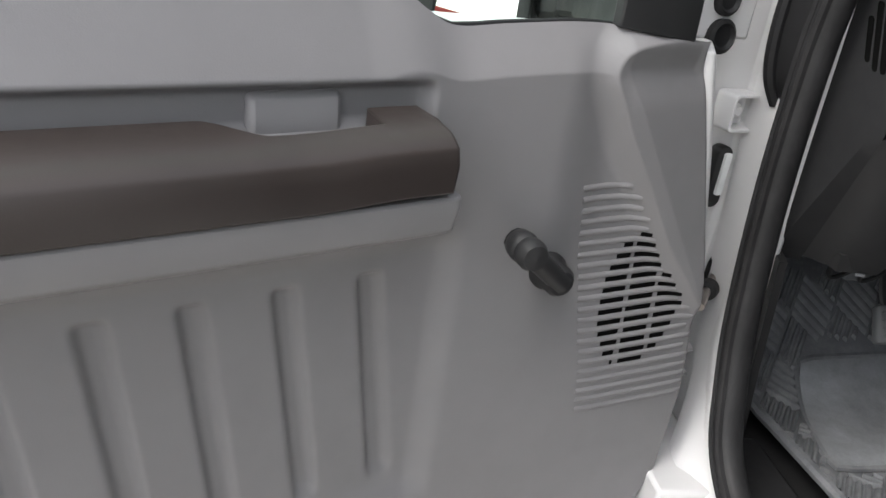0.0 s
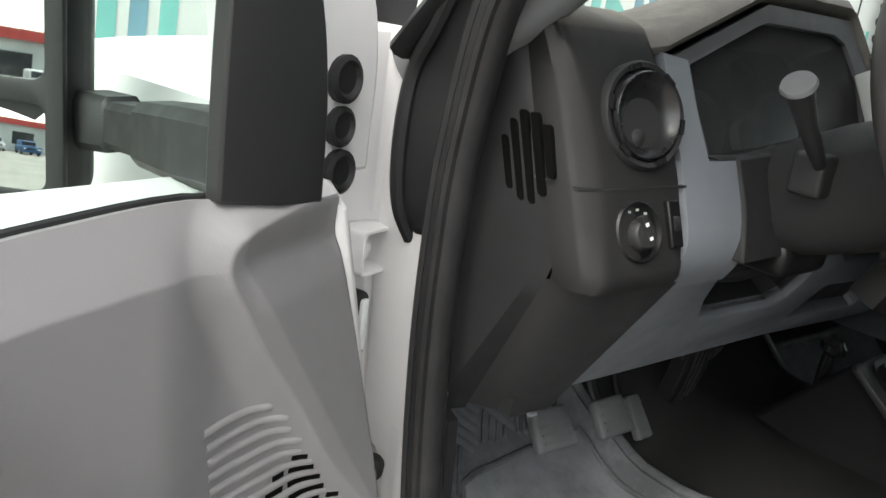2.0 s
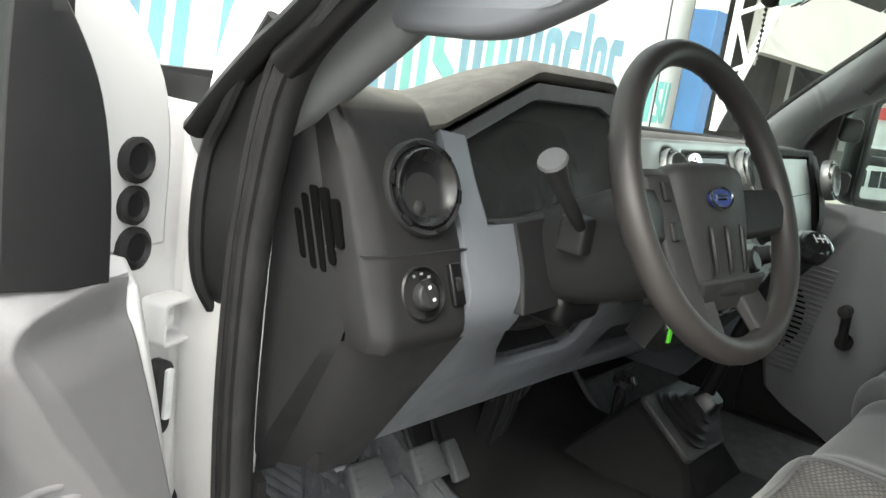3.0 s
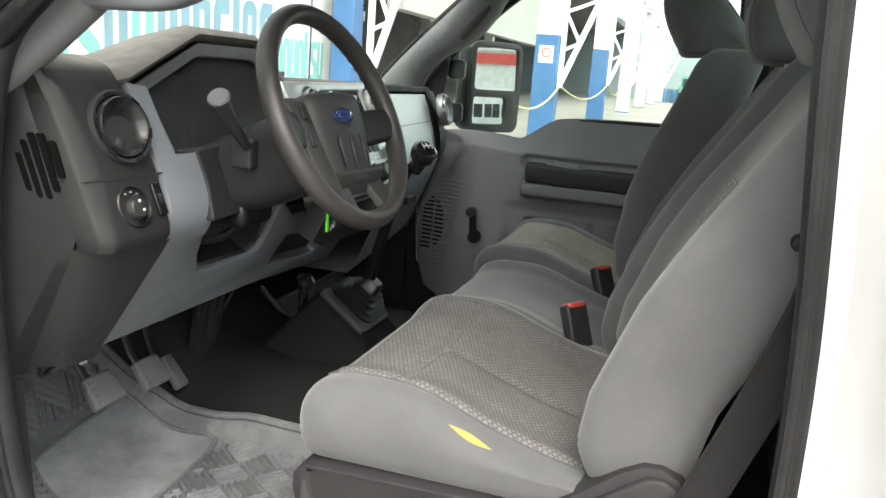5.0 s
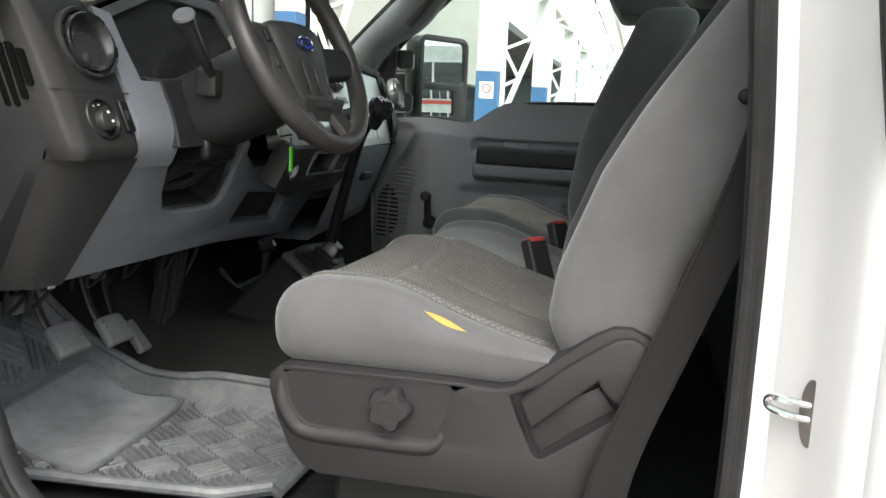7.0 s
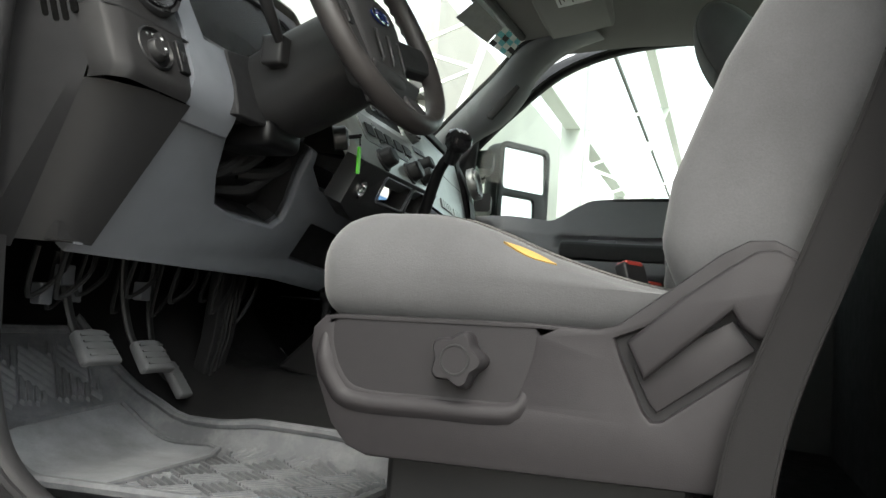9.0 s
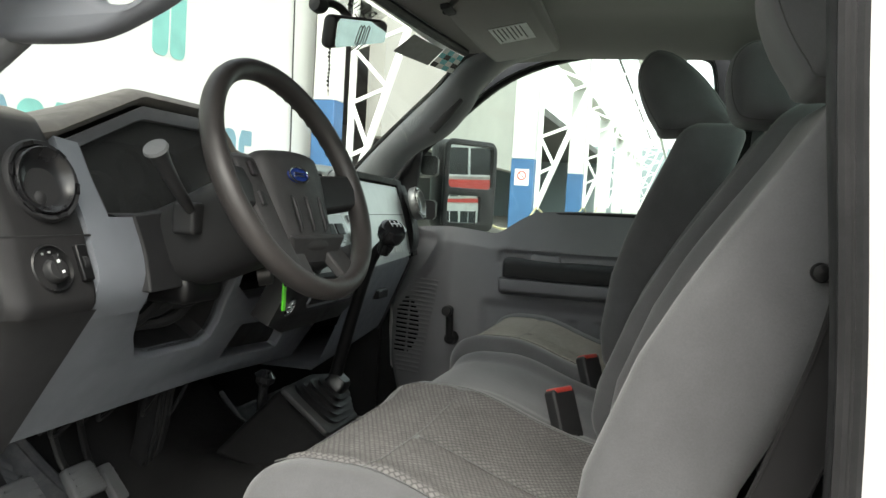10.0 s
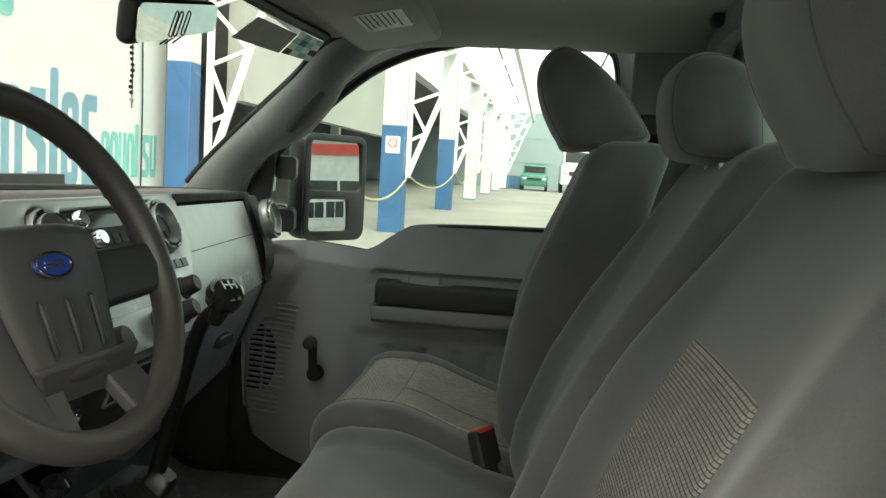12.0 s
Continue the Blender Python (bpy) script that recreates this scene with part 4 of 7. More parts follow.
bm = bm_new()
box(bm, (0.938, -0.35, 0.70), (0.945, 0.34, 1.20))
solo("kick_panel", bm, M_BLACK, "black kick panel ahead of the passenger door", "kick panel", kind="structure")
# rubber plugs in the open door's front edge
for u, n, z, r in ((0.028, -0.102, 1.369, 0.020), (0.031, -0.103, 1.411, 0.018), (0.031, -0.102, 1.454, 0.021)):
    bm = bm_new()
    lathe(bm, [(r, -0.006), (r * 1.05, 0.008), (r * 0.8, 0.011), (r * 0.62, 0.007), (r * 0.2, 0.0065), (0.0, 0.0065)], axis(OD + UD * u + ND * n + Vector((0, 0, z)), (0.33, -0.944, 0.05)), 18)
    part("rubber_plug", bm, M_RUBBER, door_l, "black rubber plug")
# hinges and check strap
for (hx_, hy_, z), h in (((-0.857, 0.182, 1.270), 0.025), ((-0.845, 0.175, 0.892), 0.023)):
    fh = frame3((hx_, hy_, z), (0.95, 0.30, 0), (0, 0, 1))
    bm = bm_new()
    plate(bm, rrect(-0.026, -h, 0.025, h, 0.007), 0.035, fh, [rrect(-0.030 + 0.008, -h + 0.004, 0.021, h - 0.004, 0.005)], 0.001)
    box(bm, (0.020, -h - 0.004, -0.05), (0.031, h + 0.002, -0.03), fh)
    hg = part("hinge", bm, M_WHITE, door_l, "white painted steel hinge bracket")
    bm = bm_new()
    lathe(bm, [(0.010, 0), (0.010, 0.016), (0.006, 0.02), (0.0, 0.02)], fh @ Matrix.Translation((-0.002, 0.0, -0.034)), 8)
    part("bolt", bm, M_WHITE, hg)
st = thing("door_check", (-0.83, 0.17, 1.03), "dark steel door check rod with a rubber stop", "door check")
bm = bm_new()
tube(bm, [(-0.900, 0.085, 1.034), (-0.868, 0.135, 1.036), (-0.832, 0.188, 1.038)], 0.006, 8)
part("rod", bm, M_STEEL, st)
bm = bm_new()
lathe(bm, [(0.006, 0), (0.014, 0.004), (0.015, 0.018), (0.008, 0.024), (0, 0.024)], axis((-0.872, 0.130, 1.034), (0.6, 0.8, 0)), 14)
part("stop", bm, M_RUBBER, st)
bm = bm_new()
plate(bm, oval(0, 0, 0.012, 0.024, 18), 0.008, frame3((-0.836, 0.186, 1.042), (0.9, 0.4, 0), (0.1, 0, 1)), (), 0.002)
part("pivot", bm, M_RUBBER, st)
bm = bm_new()
plate(bm, rrect(-0.013, -0.044, 0.013, 0.044, 0.012), 0.02, frame3((-0.866, 0.190, 1.178), (0.95, 0.3, 0), (0.05, 0, 1)), (), 0.003)
cn = solo("wiring_connector", bm, M_BLACK, "black wiring connector between door and pillar", "connector")
bm = bm_new()
plate(bm, rrect(-0.004, -0.030, 0.007, 0.030, 0.003), 0.005, frame3((-0.864, 0.1855, 1.184), (0.95, 0.3, 0), (0.05, 0, 1)), (), 0.001)
part("connector_clip", bm, M_PAPER, cn)
# ---- dashboard ----
dash = thing("dashboard", (0, 0.2, 1.1), "dusty charcoal truck dashboard with pale grey and silver panels", "dashboard")

# dash top with the cluster hood
FACE_Y, FACE_Z, RAKE = -0.030, 1.395, 0.44


def face_y(z):
    """The raked front of the dash: its y at a height."""
    return FACE_Y + RAKE * (z - FACE_Z)


HOOD = [(-0.80, 1.500, 0.095), (-0.72, 1.515, 0.070), (-0.680, 1.524, 0.036), (-0.656, 1.531, 0.022), (-0.455, 1.600, 0.051), (-0.44, 1.603, 0.052), (-0.255, 1.602, 0.052), (-0.243, 1.594, 0.050),
        (-0.214, 1.534, 0.024), (-0.20, 1.527, 0.014), (0.0, 1.525, 0.0), (0.16, 1.522, 0.01), (0.40, 1.518, 0.03), (0.70, 1.512, 0.05), (0.82, 1.502, 0.06), (0.86, 1.48, 0.09)]


def top_at(x):
    return lin([(a, b) for a, b, _ in HOOD], x), lin([(a, c) for a, _, c in HOOD], x)


bm = bm_new()
rings = []
for x in sorted(set(span(-0.80, 0.86, 83) + [a for a, _, _ in HOOD])):
    z, y = top_at(x)
    rings.append([(x, y + 0.016, z - 0.026), (x, y + 0.002, z - 0.020), (x, y - 0.003, z - 0.012), (x, y + 0.006, z - 0.003), (x, y + 0.03, z), (x, y + 0.12, z - 0.25 * (z - 1.51)), (x, 0.30, 1.505), (x, 0.62 - 0.25 * abs(x), 1.47), (x, 0.60 - 0.25 * abs(x), 1.40)])
loft(bm, rings, close=False)
part("dash_top", bm, M_TOP, dash, "dust-covered taupe dash top with a raised gauge hood", angle=60)

# driver end: pod with vent and light switch, wrapping round to the end panel
POD = [(1.535, 0.040, -0.668, -0.775), (1.50, 0.018, -0.663, -0.785), (1.45, -0.006, -0.658, -0.79), (1.395, -0.030, -0.656, -0.792), (1.34, -0.052, -0.662, -0.793), (1.312, -0.064, -0.668, -0.79), (1.300, -0.058, -0.670, -0.785)]


def pod_face(z):
    return lin([(a, b) for a, b, _, _ in POD[::-1]], z), lin([(a, c) for a, _, c, _ in POD[::-1]], z), lin([(a, d) for a, _, _, d in POD[::-1]], z)


bm = bm_new()
rings = []
for z in span(1.300, 1.525, 24) + [1.531, 1.536, 1.540, 1.543, 1.545, 1.545]:
    k = max(0.0, (z - 1.525) / 0.020)
    y, xr, xl = pod_face(min(z, 1.525))
    y += 0.012 * k + 0.030 * k ** 3 + (0.10 if len(rings) == 30 else 0.0)
    xf = -0.770 - 0.9 * (min(z, 1.525) - 1.40) ** 2
    xr -= 0.006 * k * k
    rings.append([(xr + 0.001, y + 0.055, z), (xr, y + 0.016, z), (xr - 0.0015, y + 0.006, z), (xr - 0.006, y + 0.001, z)] + [(x, y, z) for x in span(xr - 0.011, xf, 8)] + [(xf - 0.005, y + 0.0008, z), (xf - 0.010, y + 0.003, z), (-0.793, y + 0.010, z), (-0.797, y + 0.0135, z), (-0.800, y + 0.018, z), (xl - 0.011, y + 0.05, z)])
loft(bm, rings, close=False)
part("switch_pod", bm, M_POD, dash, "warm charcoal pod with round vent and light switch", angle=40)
# lower dark facet under the pod
bm = bm_new()
rings = []
for t in span(0, 1, 10):
    z = 1.300 - 0.19 * t
    y0 = -0.055 + 0.110 * t
    xr, xl = -0.664 - 0.028 * t, -0.785 + 0.03 * t
    rings.append([(xr, y0, z), (mix((xr, 0, 0), (xl, 0, 0), 0.6).x, y0 + 0.004, z), (xl, y0 + 0.03, z), (xl - 0.012, y0 + 0.05, z)])
loft(bm, rings, close=False)
part("lower_facet", bm, M_BLACK, dash, "black-brown lower corner of the dash end")
bm = bm_new()
box(bm, (-0.75, 0.055, 1.112), (-0.70, 0.075, 1.135))
part("release_slot", bm, M_BLACK, dash)
bm = bm_new()
box(bm, (-0.724, 0.050, 1.109), (-0.712, 0.054, 1.112))
part("release_tag", bm, M_STRIP, dash, "white printed tag on the hood release")
# end panel
bm = bm_new()
rings = []
for z in span(1.10, 1.53, 22):
    if z > 1.30:
        y, xr, xl = pod_face(z)
        a = (xl - 0.011, y + 0.05, z)
    else:
        t = (1.300 - z) / 0.19
        a = (-0.797 + 0.03 * t, -0.005 + 0.110 * t, z)
    rings.append([a, (-0.806, max(a[1] + 0.01, 0.02 if z > 1.3 else a[1] + 0.01), z), (-0.812, max(a[1] + 0.02, 0.12), z), (-0.815, 0.32, z)])
loft(bm, rings, close=False)
end = part("end_panel", bm, M_CHAR, dash, "charcoal dash end panel with a slotted demister vent")
# flat black plates paint the dark inside of the vent slots
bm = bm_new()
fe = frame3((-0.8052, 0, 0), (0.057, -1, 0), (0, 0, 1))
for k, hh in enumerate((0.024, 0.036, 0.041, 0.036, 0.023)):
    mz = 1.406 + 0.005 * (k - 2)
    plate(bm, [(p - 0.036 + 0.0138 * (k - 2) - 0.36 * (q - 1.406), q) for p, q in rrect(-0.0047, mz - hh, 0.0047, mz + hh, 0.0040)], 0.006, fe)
part("side_vent", bm, M_VOID, end, "black plates for the shaded slots of the side window vent")


M_NOZZLE = plastic("satin_black_plastic", (0.010, 0.010, 0.011), 0.28, 300, 0.05, 0.2)


def round_vent(c, way, r, parent, tilt=0.4, ring=None, nozzle=None):
    """Dark ring with clips round a glossy dished nozzle."""
    fr = axis(Vector(c) + Vector(way).normalized() * 0.0065, way)
    ft = fr @ Matrix.Rotation(tilt * 0.25, 4, "X")
    bm = bm_new()
    lathe(bm, [(r * 0.90, -0.014), (r * 1.05, -0.014), (r * 1.07, 0.003), (r * 1.02, 0.0065), (r * 0.93, 0.0055), (r * 0.90, -0.002)], fr, 36)
    v = part("round_vent", bm, ring or M_CHAR, parent, "silver ring of a round air vent" if ring else "charcoal ring of a round air vent")
    bm = bm_new()
    lathe(bm, [(r * 0.5, -0.012), (r * 0.90, -0.012), (r * 0.90, -0.001), (r * 0.5, -0.001)], fr, 28)
    part("vent_gap", bm, M_BLACK, v)
    bm = bm_new()
    lathe(bm, [(r * 0.4, -0.010), (r * 0.86, -0.010), (r * 0.86, 0.008), (r * 0.83, 0.0105), (r * 0.79, 0.0095), (r * 0.72, 0.005), (r * 0.58, 0.0005), (r * 0.38, -0.0025), (r * 0.16, -0.0035), (0.0, -0.0036)], ft, 36)
    part("vent_nozzle", bm, nozzle or M_NOZZLE, v)
    bm = bm_new()
    lathe(bm, [(r * 0.17, -0.004), (r * 0.17, 0.002), (r * 0.11, 0.004), (0, 0.0045)], ft @ Matrix.Translation((-r * 0.12, -r * 0.42, 0)), 14)
    part("vane_knob", bm, M_BLACK, v)
    for k in range(6):
        bm = bm_new()
        an = k * math.pi / 3 + 0.3
        box(bm, (-0.007, r * 0.90, 0.004), (0.007, r * 1.0, 0.0085), fr @ Matrix.Rotation(an, 4, "Z"))
        part("vent_clip", bm, M_GLOSS, v)
    return v


round_vent((-0.712, -0.004, 1.452), (-0.12, -1, 0.36), 0.048, dash)
bm = bm_new()
gy = pod_face(1.391)[0] - 0.0012
ribbon(bm, [(-0.652, gy, 1.389), (-0.772, gy, 1.389), (-0.7965, gy + 0.010, 1.389), (-0.806, gy + 0.055, 1.389)], [(-0.652, gy, 1.3915), (-0.772, gy, 1.3915), (-0.7965, gy + 0.010, 1.3915), (-0.806, gy + 0.055, 1.3915)], (0.002, 0.004, 0))
part("panel_gap", bm, M_BLACK, dash)
sw_way = (-0.10, -1, 0.40)
fr = axis((-0.733, -0.046, 1.353), sw_way)
bm = bm_new()
lathe(bm, [(0.0295, -0.004), (0.0295, 0.003), (0.0275, 0.005), (0.025, 0.001), (0.0, 0.0005)], fr, 28)
sw = part("light_switch", bm, M_DEEP, dash, "black rotary headlight switch with white symbols")
bm = bm_new()
lathe(bm, [(0.015, 0.0), (0.0145, 0.009), (0.012, 0.012), (0.0, 0.013)], fr @ Matrix.Translation((0.001, -0.003, 0)), 20)
box(bm, (-0.0035, -0.0145, 0.008), (0.0035, 0.0145, 0.0155), fr @ Matrix.Rotation(0.3, 4, "Z"))
part("switch_knob", bm, M_BLACK, sw)
for a, r0 in ((115, 0.0205), (85, 0.0205), (55, 0.0205)):
    bm = bm_new()
    q = fr @ Matrix.Translation((r0 * math.cos(radians(a)), r0 * math.sin(radians(a)), 0.004))
    box(bm, (-0.0017, -0.0012, -0.003), (0.0017, 0.0012, -0.002), q)
    part("symbol", bm, M_SILVER, sw)
bm = bm_new()
box(bm, (-0.002, 0.004, 0.0156), (0.002, 0.0075, 0.0160), fr @ Matrix.Rotation(0.3, 4, "Z"))
box(bm, (-0.002, -0.009, 0.0156), (0.002, -0.006, 0.0160), fr @ Matrix.Rotation(0.3, 4, "Z"))
part("symbol", bm, M_PAPER, sw)
fr = axis((-0.681, -0.047, 1.358), (0.0, -1, 0.40))
bm = bm_new()
box(bm, (-0.009, -0.023, -0.004), (0.009, 0.023, 0.004), fr)
dm = part("dimmer", bm, M_DEEP, dash, bevel=0.002)
bm = bm_new()
lathe(bm, [(0.012, -0.004), (0.012, 0.004)], fr @ Matrix.Translation((0, 0, -0.0055)) @ Matrix.Rotation(radians(90), 4, "Y"), 18)
part("dimmer_wheel", bm, M_CHAR, dm)

# pale strip between pod and gauges: narrow beside the gauges, broad below them
def on_face(x, z, off=0.0):
    """A point of the raked dash front, off its surface towards the driver."""
    return Vector((x, face_y(z) - 0.915 * off, z + 0.403 * off))


bm = bm_new()
ribbon(bm, [on_face(-0.660, 1.512), on_face(-0.657, 1.46), on_face(-0.654, 1.412)], [on_face(-0.620, 1.507), on_face(-0.616, 1.46), on_face(-0.607, 1.412)], (0.006, 0.03, 0.0), k=4)
fall = [(on_face(0, 1.412).y, 1.412), (on_face(0, 1.38).y, 1.38), (on_face(0, 1.352).y, 1.352), (on_face(0, 1.338).y + 0.0010, 1.337), (-0.0545, 1.324), (-0.0535, 1.312), (-0.0475, 1.300), (-0.0370, 1.284)]
loft(bm, [[(mix((a, 0, 0), (b, 0, 0), k / 4).x, y, z) for k in range(5)] + [(b, y + 0.03, z), (a, y + 0.03, z)] for (y, z), a, b in zip(fall, (-0.654, -0.655, -0.657, -0.660, -0.664, -0.667, -0.669, -0.670), (-0.559, -0.560, -0.5605, -0.561, -0.560, -0.558, -0.556, -0.554))])
part("pale_strip", bm, M_KNEE, dash, "blue-grey trim strip running into the knee panel", angle=50)

# gauge binnacle: a raked surround, a clear smoked cover and dark dials behind it
FB = frame3((0, FACE_Y, FACE_Z), (1, 0, 0), (0, RAKE, 1))
on_fb = lambda pts: [(x, (z - FACE_Z) / 0.9153) for x, z in pts]
BZ = [(-0.654, 1.506), (-0.446, 1.577), (-0.250, 1.576), (-0.222, 1.512), (-0.235, 1.402), (-0.560, 1.405), (-0.560, 1.4165), (-0.6055, 1.4165), (-0.615, 1.46), (-0.6185, 1.507)]
LENS = [(-0.617, 1.503), (-0.475, 1.551), (-0.455, 1.556), (-0.300, 1.555), (-0.275, 1.545), (-0.252, 1.500), (-0.262, 1.418), (-0.6035, 1.4185), (-0.613, 1.46)]
bm = bm_new()
plate(bm, on_fb(BZ), 0.02, FB @ Matrix.Translation((0, 0, -0.001)), [on_fb(LENS)], 0.0015)
part("gauge_bezel", bm, M_BEZEL, dash, "dark grey surround of the gauges")
bm = bm_new()
rings = []
for d, sh in ((0.006, 1.0), (0.03, 0.99), (0.075, 0.93)):
    rings.append([FB @ Vector(((x + 0.43) * sh - 0.43, (v - 0.10) * sh + 0.10, -d)) for x, v in on_fb(LENS)])
loft(bm, rings, True, False)
bm.faces.new([v for v in list(bm.verts)[-len(LENS):]])
part("gauge_wall", bm, M_BLACK, dash)
bm = bm_new()
plate(bm, on_fb([((x + 0.43) * 0.998 - 0.43, (z - 1.49) * 0.998 + 1.49) for x, z in LENS]), 0.002, FB @ Matrix.Translation((0, 0, -0.007)))
part("gauge_lens", bm, M_SMOKEPANE, dash, "smoked clear gauge cover").visible_shadow = False
for gx, gv, gr in ((-0.530, 0.068, 0.042), (-0.345, 0.075, 0.042), (-0.435, 0.120, 0.030), (-0.435, 0.055, 0.024)):
    bm = bm_new()
    gf = FB @ Matrix.Translation((gx, gv, -0.066))
    lathe(bm, [(gr * 0.5, 0.0), (gr, 0.0), (gr * 1.06, 0.012), (gr, 0.013), (gr * 0.96, 0.003), (gr * 0.5, 0.002)], gf, 28)
    dial = part("gauge_dial", bm, M_CHAR, dash, "dark round dial with pale ticks")
    bm = bm_new()
    for k in range(9):
        a = radians(225 - 270 * k / 8)
        box(bm, (gr * 0.78, -0.0007, 0.0032), (gr * 0.9, 0.0007, 0.0038), gf @ Matrix.Rotation(a, 4, "Z"))
    part("dial_tick", bm, M_STRIP, dial)

bm = bm_new()
ribbon(bm, [on_face(-0.557, 1.414, 0.002), on_face(-0.559, 1.39, 0.003), on_face(-0.562, 1.36, 0.004), on_face(-0.575, 1.312, 0.002)], [on_face(-0.36, 1.425, 0.03), on_face(-0.36, 1.39, 0.025), on_face(-0.37, 1.35, 0.018), on_face(-0.38, 1.318, 0.0)], (0, 0.03, 0), k=3)
part("column_apron", bm, M_CHAR, dash, "dark grey apron under the gauges", bevel=0.003)
# knee panel below the column
KN = frame3((0, 0.097, 1.10), (1, 0, 0), (0, -0.56, 0.83))
bm = bm_new()
PK = [(-0.318, 0.262), (-0.300, 0.205), (-0.275, 0.155), (-0.268, 0.122), (-0.284, 0.105), (-0.42, 0.108), (-0.47, 0.120), (-0.508, 0.165), (-0.545, 0.235), (-0.552, 0.262)]
out = [(-0.692, 0.0), (-0.182, 0.0), (0.22, -0.030), (0.22, 0.200), (-0.217, 0.200), (-0.285, 0.235), (-0.300, 0.262)] + PK + [(-0.664, 0.262), (-0.664, 0.24), (-0.678, 0.12)]
bn = [(-0.172, 0.128), (-0.168, 0.132), (0.040, 0.114), (0.045, 0.110), (0.076, 0.034), (0.072, 0.028), (-0.163, 0.050), (-0.168, 0.055)]
plate(bm, out, 0.025, KN, [bn], 0.004)
part("knee_panel", bm, M_KNEE, dash, "blue-grey lower dash panel with a column opening and a small bin", angle=50)
bm = bm_new()
loft(bm, [[KN @ Vector((p[0], p[1], -d)) for p in PK] for d in (0.012, 0.03, 0.07)], False)
sheet(bm, span(-0.58, -0.24, 4), span(0.07, 0.28, 4), lambda x, y: KN @ Vector((x, y, -0.075)))
part("column_pocket", bm, M_BLACK, dash)
for x, y, r in ((-0.46, 0.16, 0.010), (-0.42, 0.18, 0.012), (-0.36, 0.15, 0.009), (-0.33, 0.19, 0.011)):
    bm = bm_new()
    tube(bm, smooth_line([KN @ Vector((x - 0.05, y - 0.03, -0.06)), KN @ Vector((x, y, -0.035)), KN @ Vector((x + 0.06, y + 0.05, -0.05))], 5), r, 8)
    part("column_linkage", bm, M_CHAR, dash)
bm = bm_new()
box(bm, (-0.19, 0.015, -0.09), (0.09, 0.145, -0.022), KN)
part("bin", bm, M_BLACK, dash)

# centre stack
CS = frame3((0, -0.122, 1.305), (1, 0, 0), (0, 0.46, 0.888))
bm = bm_new()
plate(bm, [(-0.255, 0.0), (0.09, 0.0), (0.135, 0.05), (0.20, 0.15), (0.215, 0.245), (-0.275, 0.245), (-0.27, 0.10)], 0.03, CS,
      [rrect(-0.135, 0.148, 0.062, 0.226, 0.006), oval(0.112, 0.186, 0.041, 0.047), oval(-0.182, 0.186, 0.039, 0.047)], 0.004)
stack = part("radio_console", bm, M_SILVER, dash, "silver painted console with radio and heater knobs", angle=50)
bm = bm_new()
box(bm, (-0.133, 0.150, -0.02), (0.060, 0.224, -0.004), CS)
rad = part("radio", bm, M_CHAR, stack, "dark radio face with chrome knobs", bevel=0.002)
bm = bm_new()
box(bm, (-0.085, 0.196, -0.004), (0.05, 0.216, -0.003), CS)
part("radio_screen", bm, M_SMOKE, rad)
for x, y in ((-0.107, 0.208), (-0.080, 0.178)):
    bm = bm_new()
    lathe(bm, [(0.013, 0.0), (0.0125, 0.014), (0.010, 0.017), (0.0, 0.017)], CS @ Matrix.Translation((x, y, -0.004)), 18)
    part("radio_knob", bm, M_CHROME, rad)
bm = bm_new()
for x in span(-0.055, 0.035, 4):
    box(bm, (x, 0.170, -0.004), (x + 0.018, 0.186, -0.0015), CS)
part("radio_button", bm, M_SHIELD, rad)
M_DULLSILVER = plastic("dull_silver_plastic", (0.20, 0.205, 0.20), 0.3, 500, 0.05, 0.08, metallic=0.5)
round_vent(CS @ Vector((0.112, 0.186, 0.0)), CS.to_3x3() @ Vector((0, 0, 1)), 0.042, dash, 0.2, M_DULLSILVER, M_DULLSILVER)
round_vent(CS @ Vector((-0.182, 0.186, -0.004)), CS.to_3x3() @ Vector((0, 0, 1)), 0.039, dash, 0.2, M_DULLSILVER, M_DULLSILVER)
for x, y in ((-0.155, 0.034), (-0.015, 0.036), (0.062, 0.042), (0.100, 0.078)):
    bm = bm_new()
    r = 0.020 if x < 0.05 else 0.016
    lathe(bm, [(r * 1.2, 0.0), (r * 1.15, 0.004), (r, 0.005), (r * 0.92, 0.024), (r * 0.75, 0.027), (0, 0.027)], CS @ Matrix.Translation((x, y, 0)), 20)
    part("heater_knob", bm, M_BLACK, stack, "black heater control knob")
bm = bm_new()
for k in range(3):
    box(bm, (0.084 + 0.023 * k, 0.112, 0.0), (0.104 + 0.023 * k, 0.127, 0.003), CS)
part("button_row", bm, M_STRIP, stack, bevel=0.001)
bm = bm_new()
plate(bm, rrect(-0.205, 0.066, 0.06, 0.128, 0.01), 0.004, CS @ Matrix.Translation((0, 0, 0.002)))
part("heater_plate", bm, M_DULLSILVER, stack)
bm = bm_new()
for k in range(5):
    box(bm, (-0.185 + 0.047 * k, 0.084, 0.001), (-0.150 + 0.047 * k, 0.108, 0.0045), CS)
part("heater_button", bm, M_CHAR, stack, "dark heater push buttons", bevel=0.001)
# black lower part of the stack with two cubbies and a power outlet
C2 = frame3((0, -0.085, 1.215), (1, 0, 0), (0, -0.42, 0.907))
bm = bm_new()
plate(bm, [(-0.29, 0.02), (-0.22, -0.005), (0.03, -0.005), (0.085, 0.03), (0.095, 0.104), (-0.28, 0.104)], 0.04, C2, [rrect(-0.172, 0.044, -0.046, 0.094, 0.008), rrect(-0.034, 0.044, 0.034, 0.094, 0.008)], 0.004)
part("stack_base", bm, M_BLACK, dash, "black lower console with two cubby holes")
bm = bm_new()
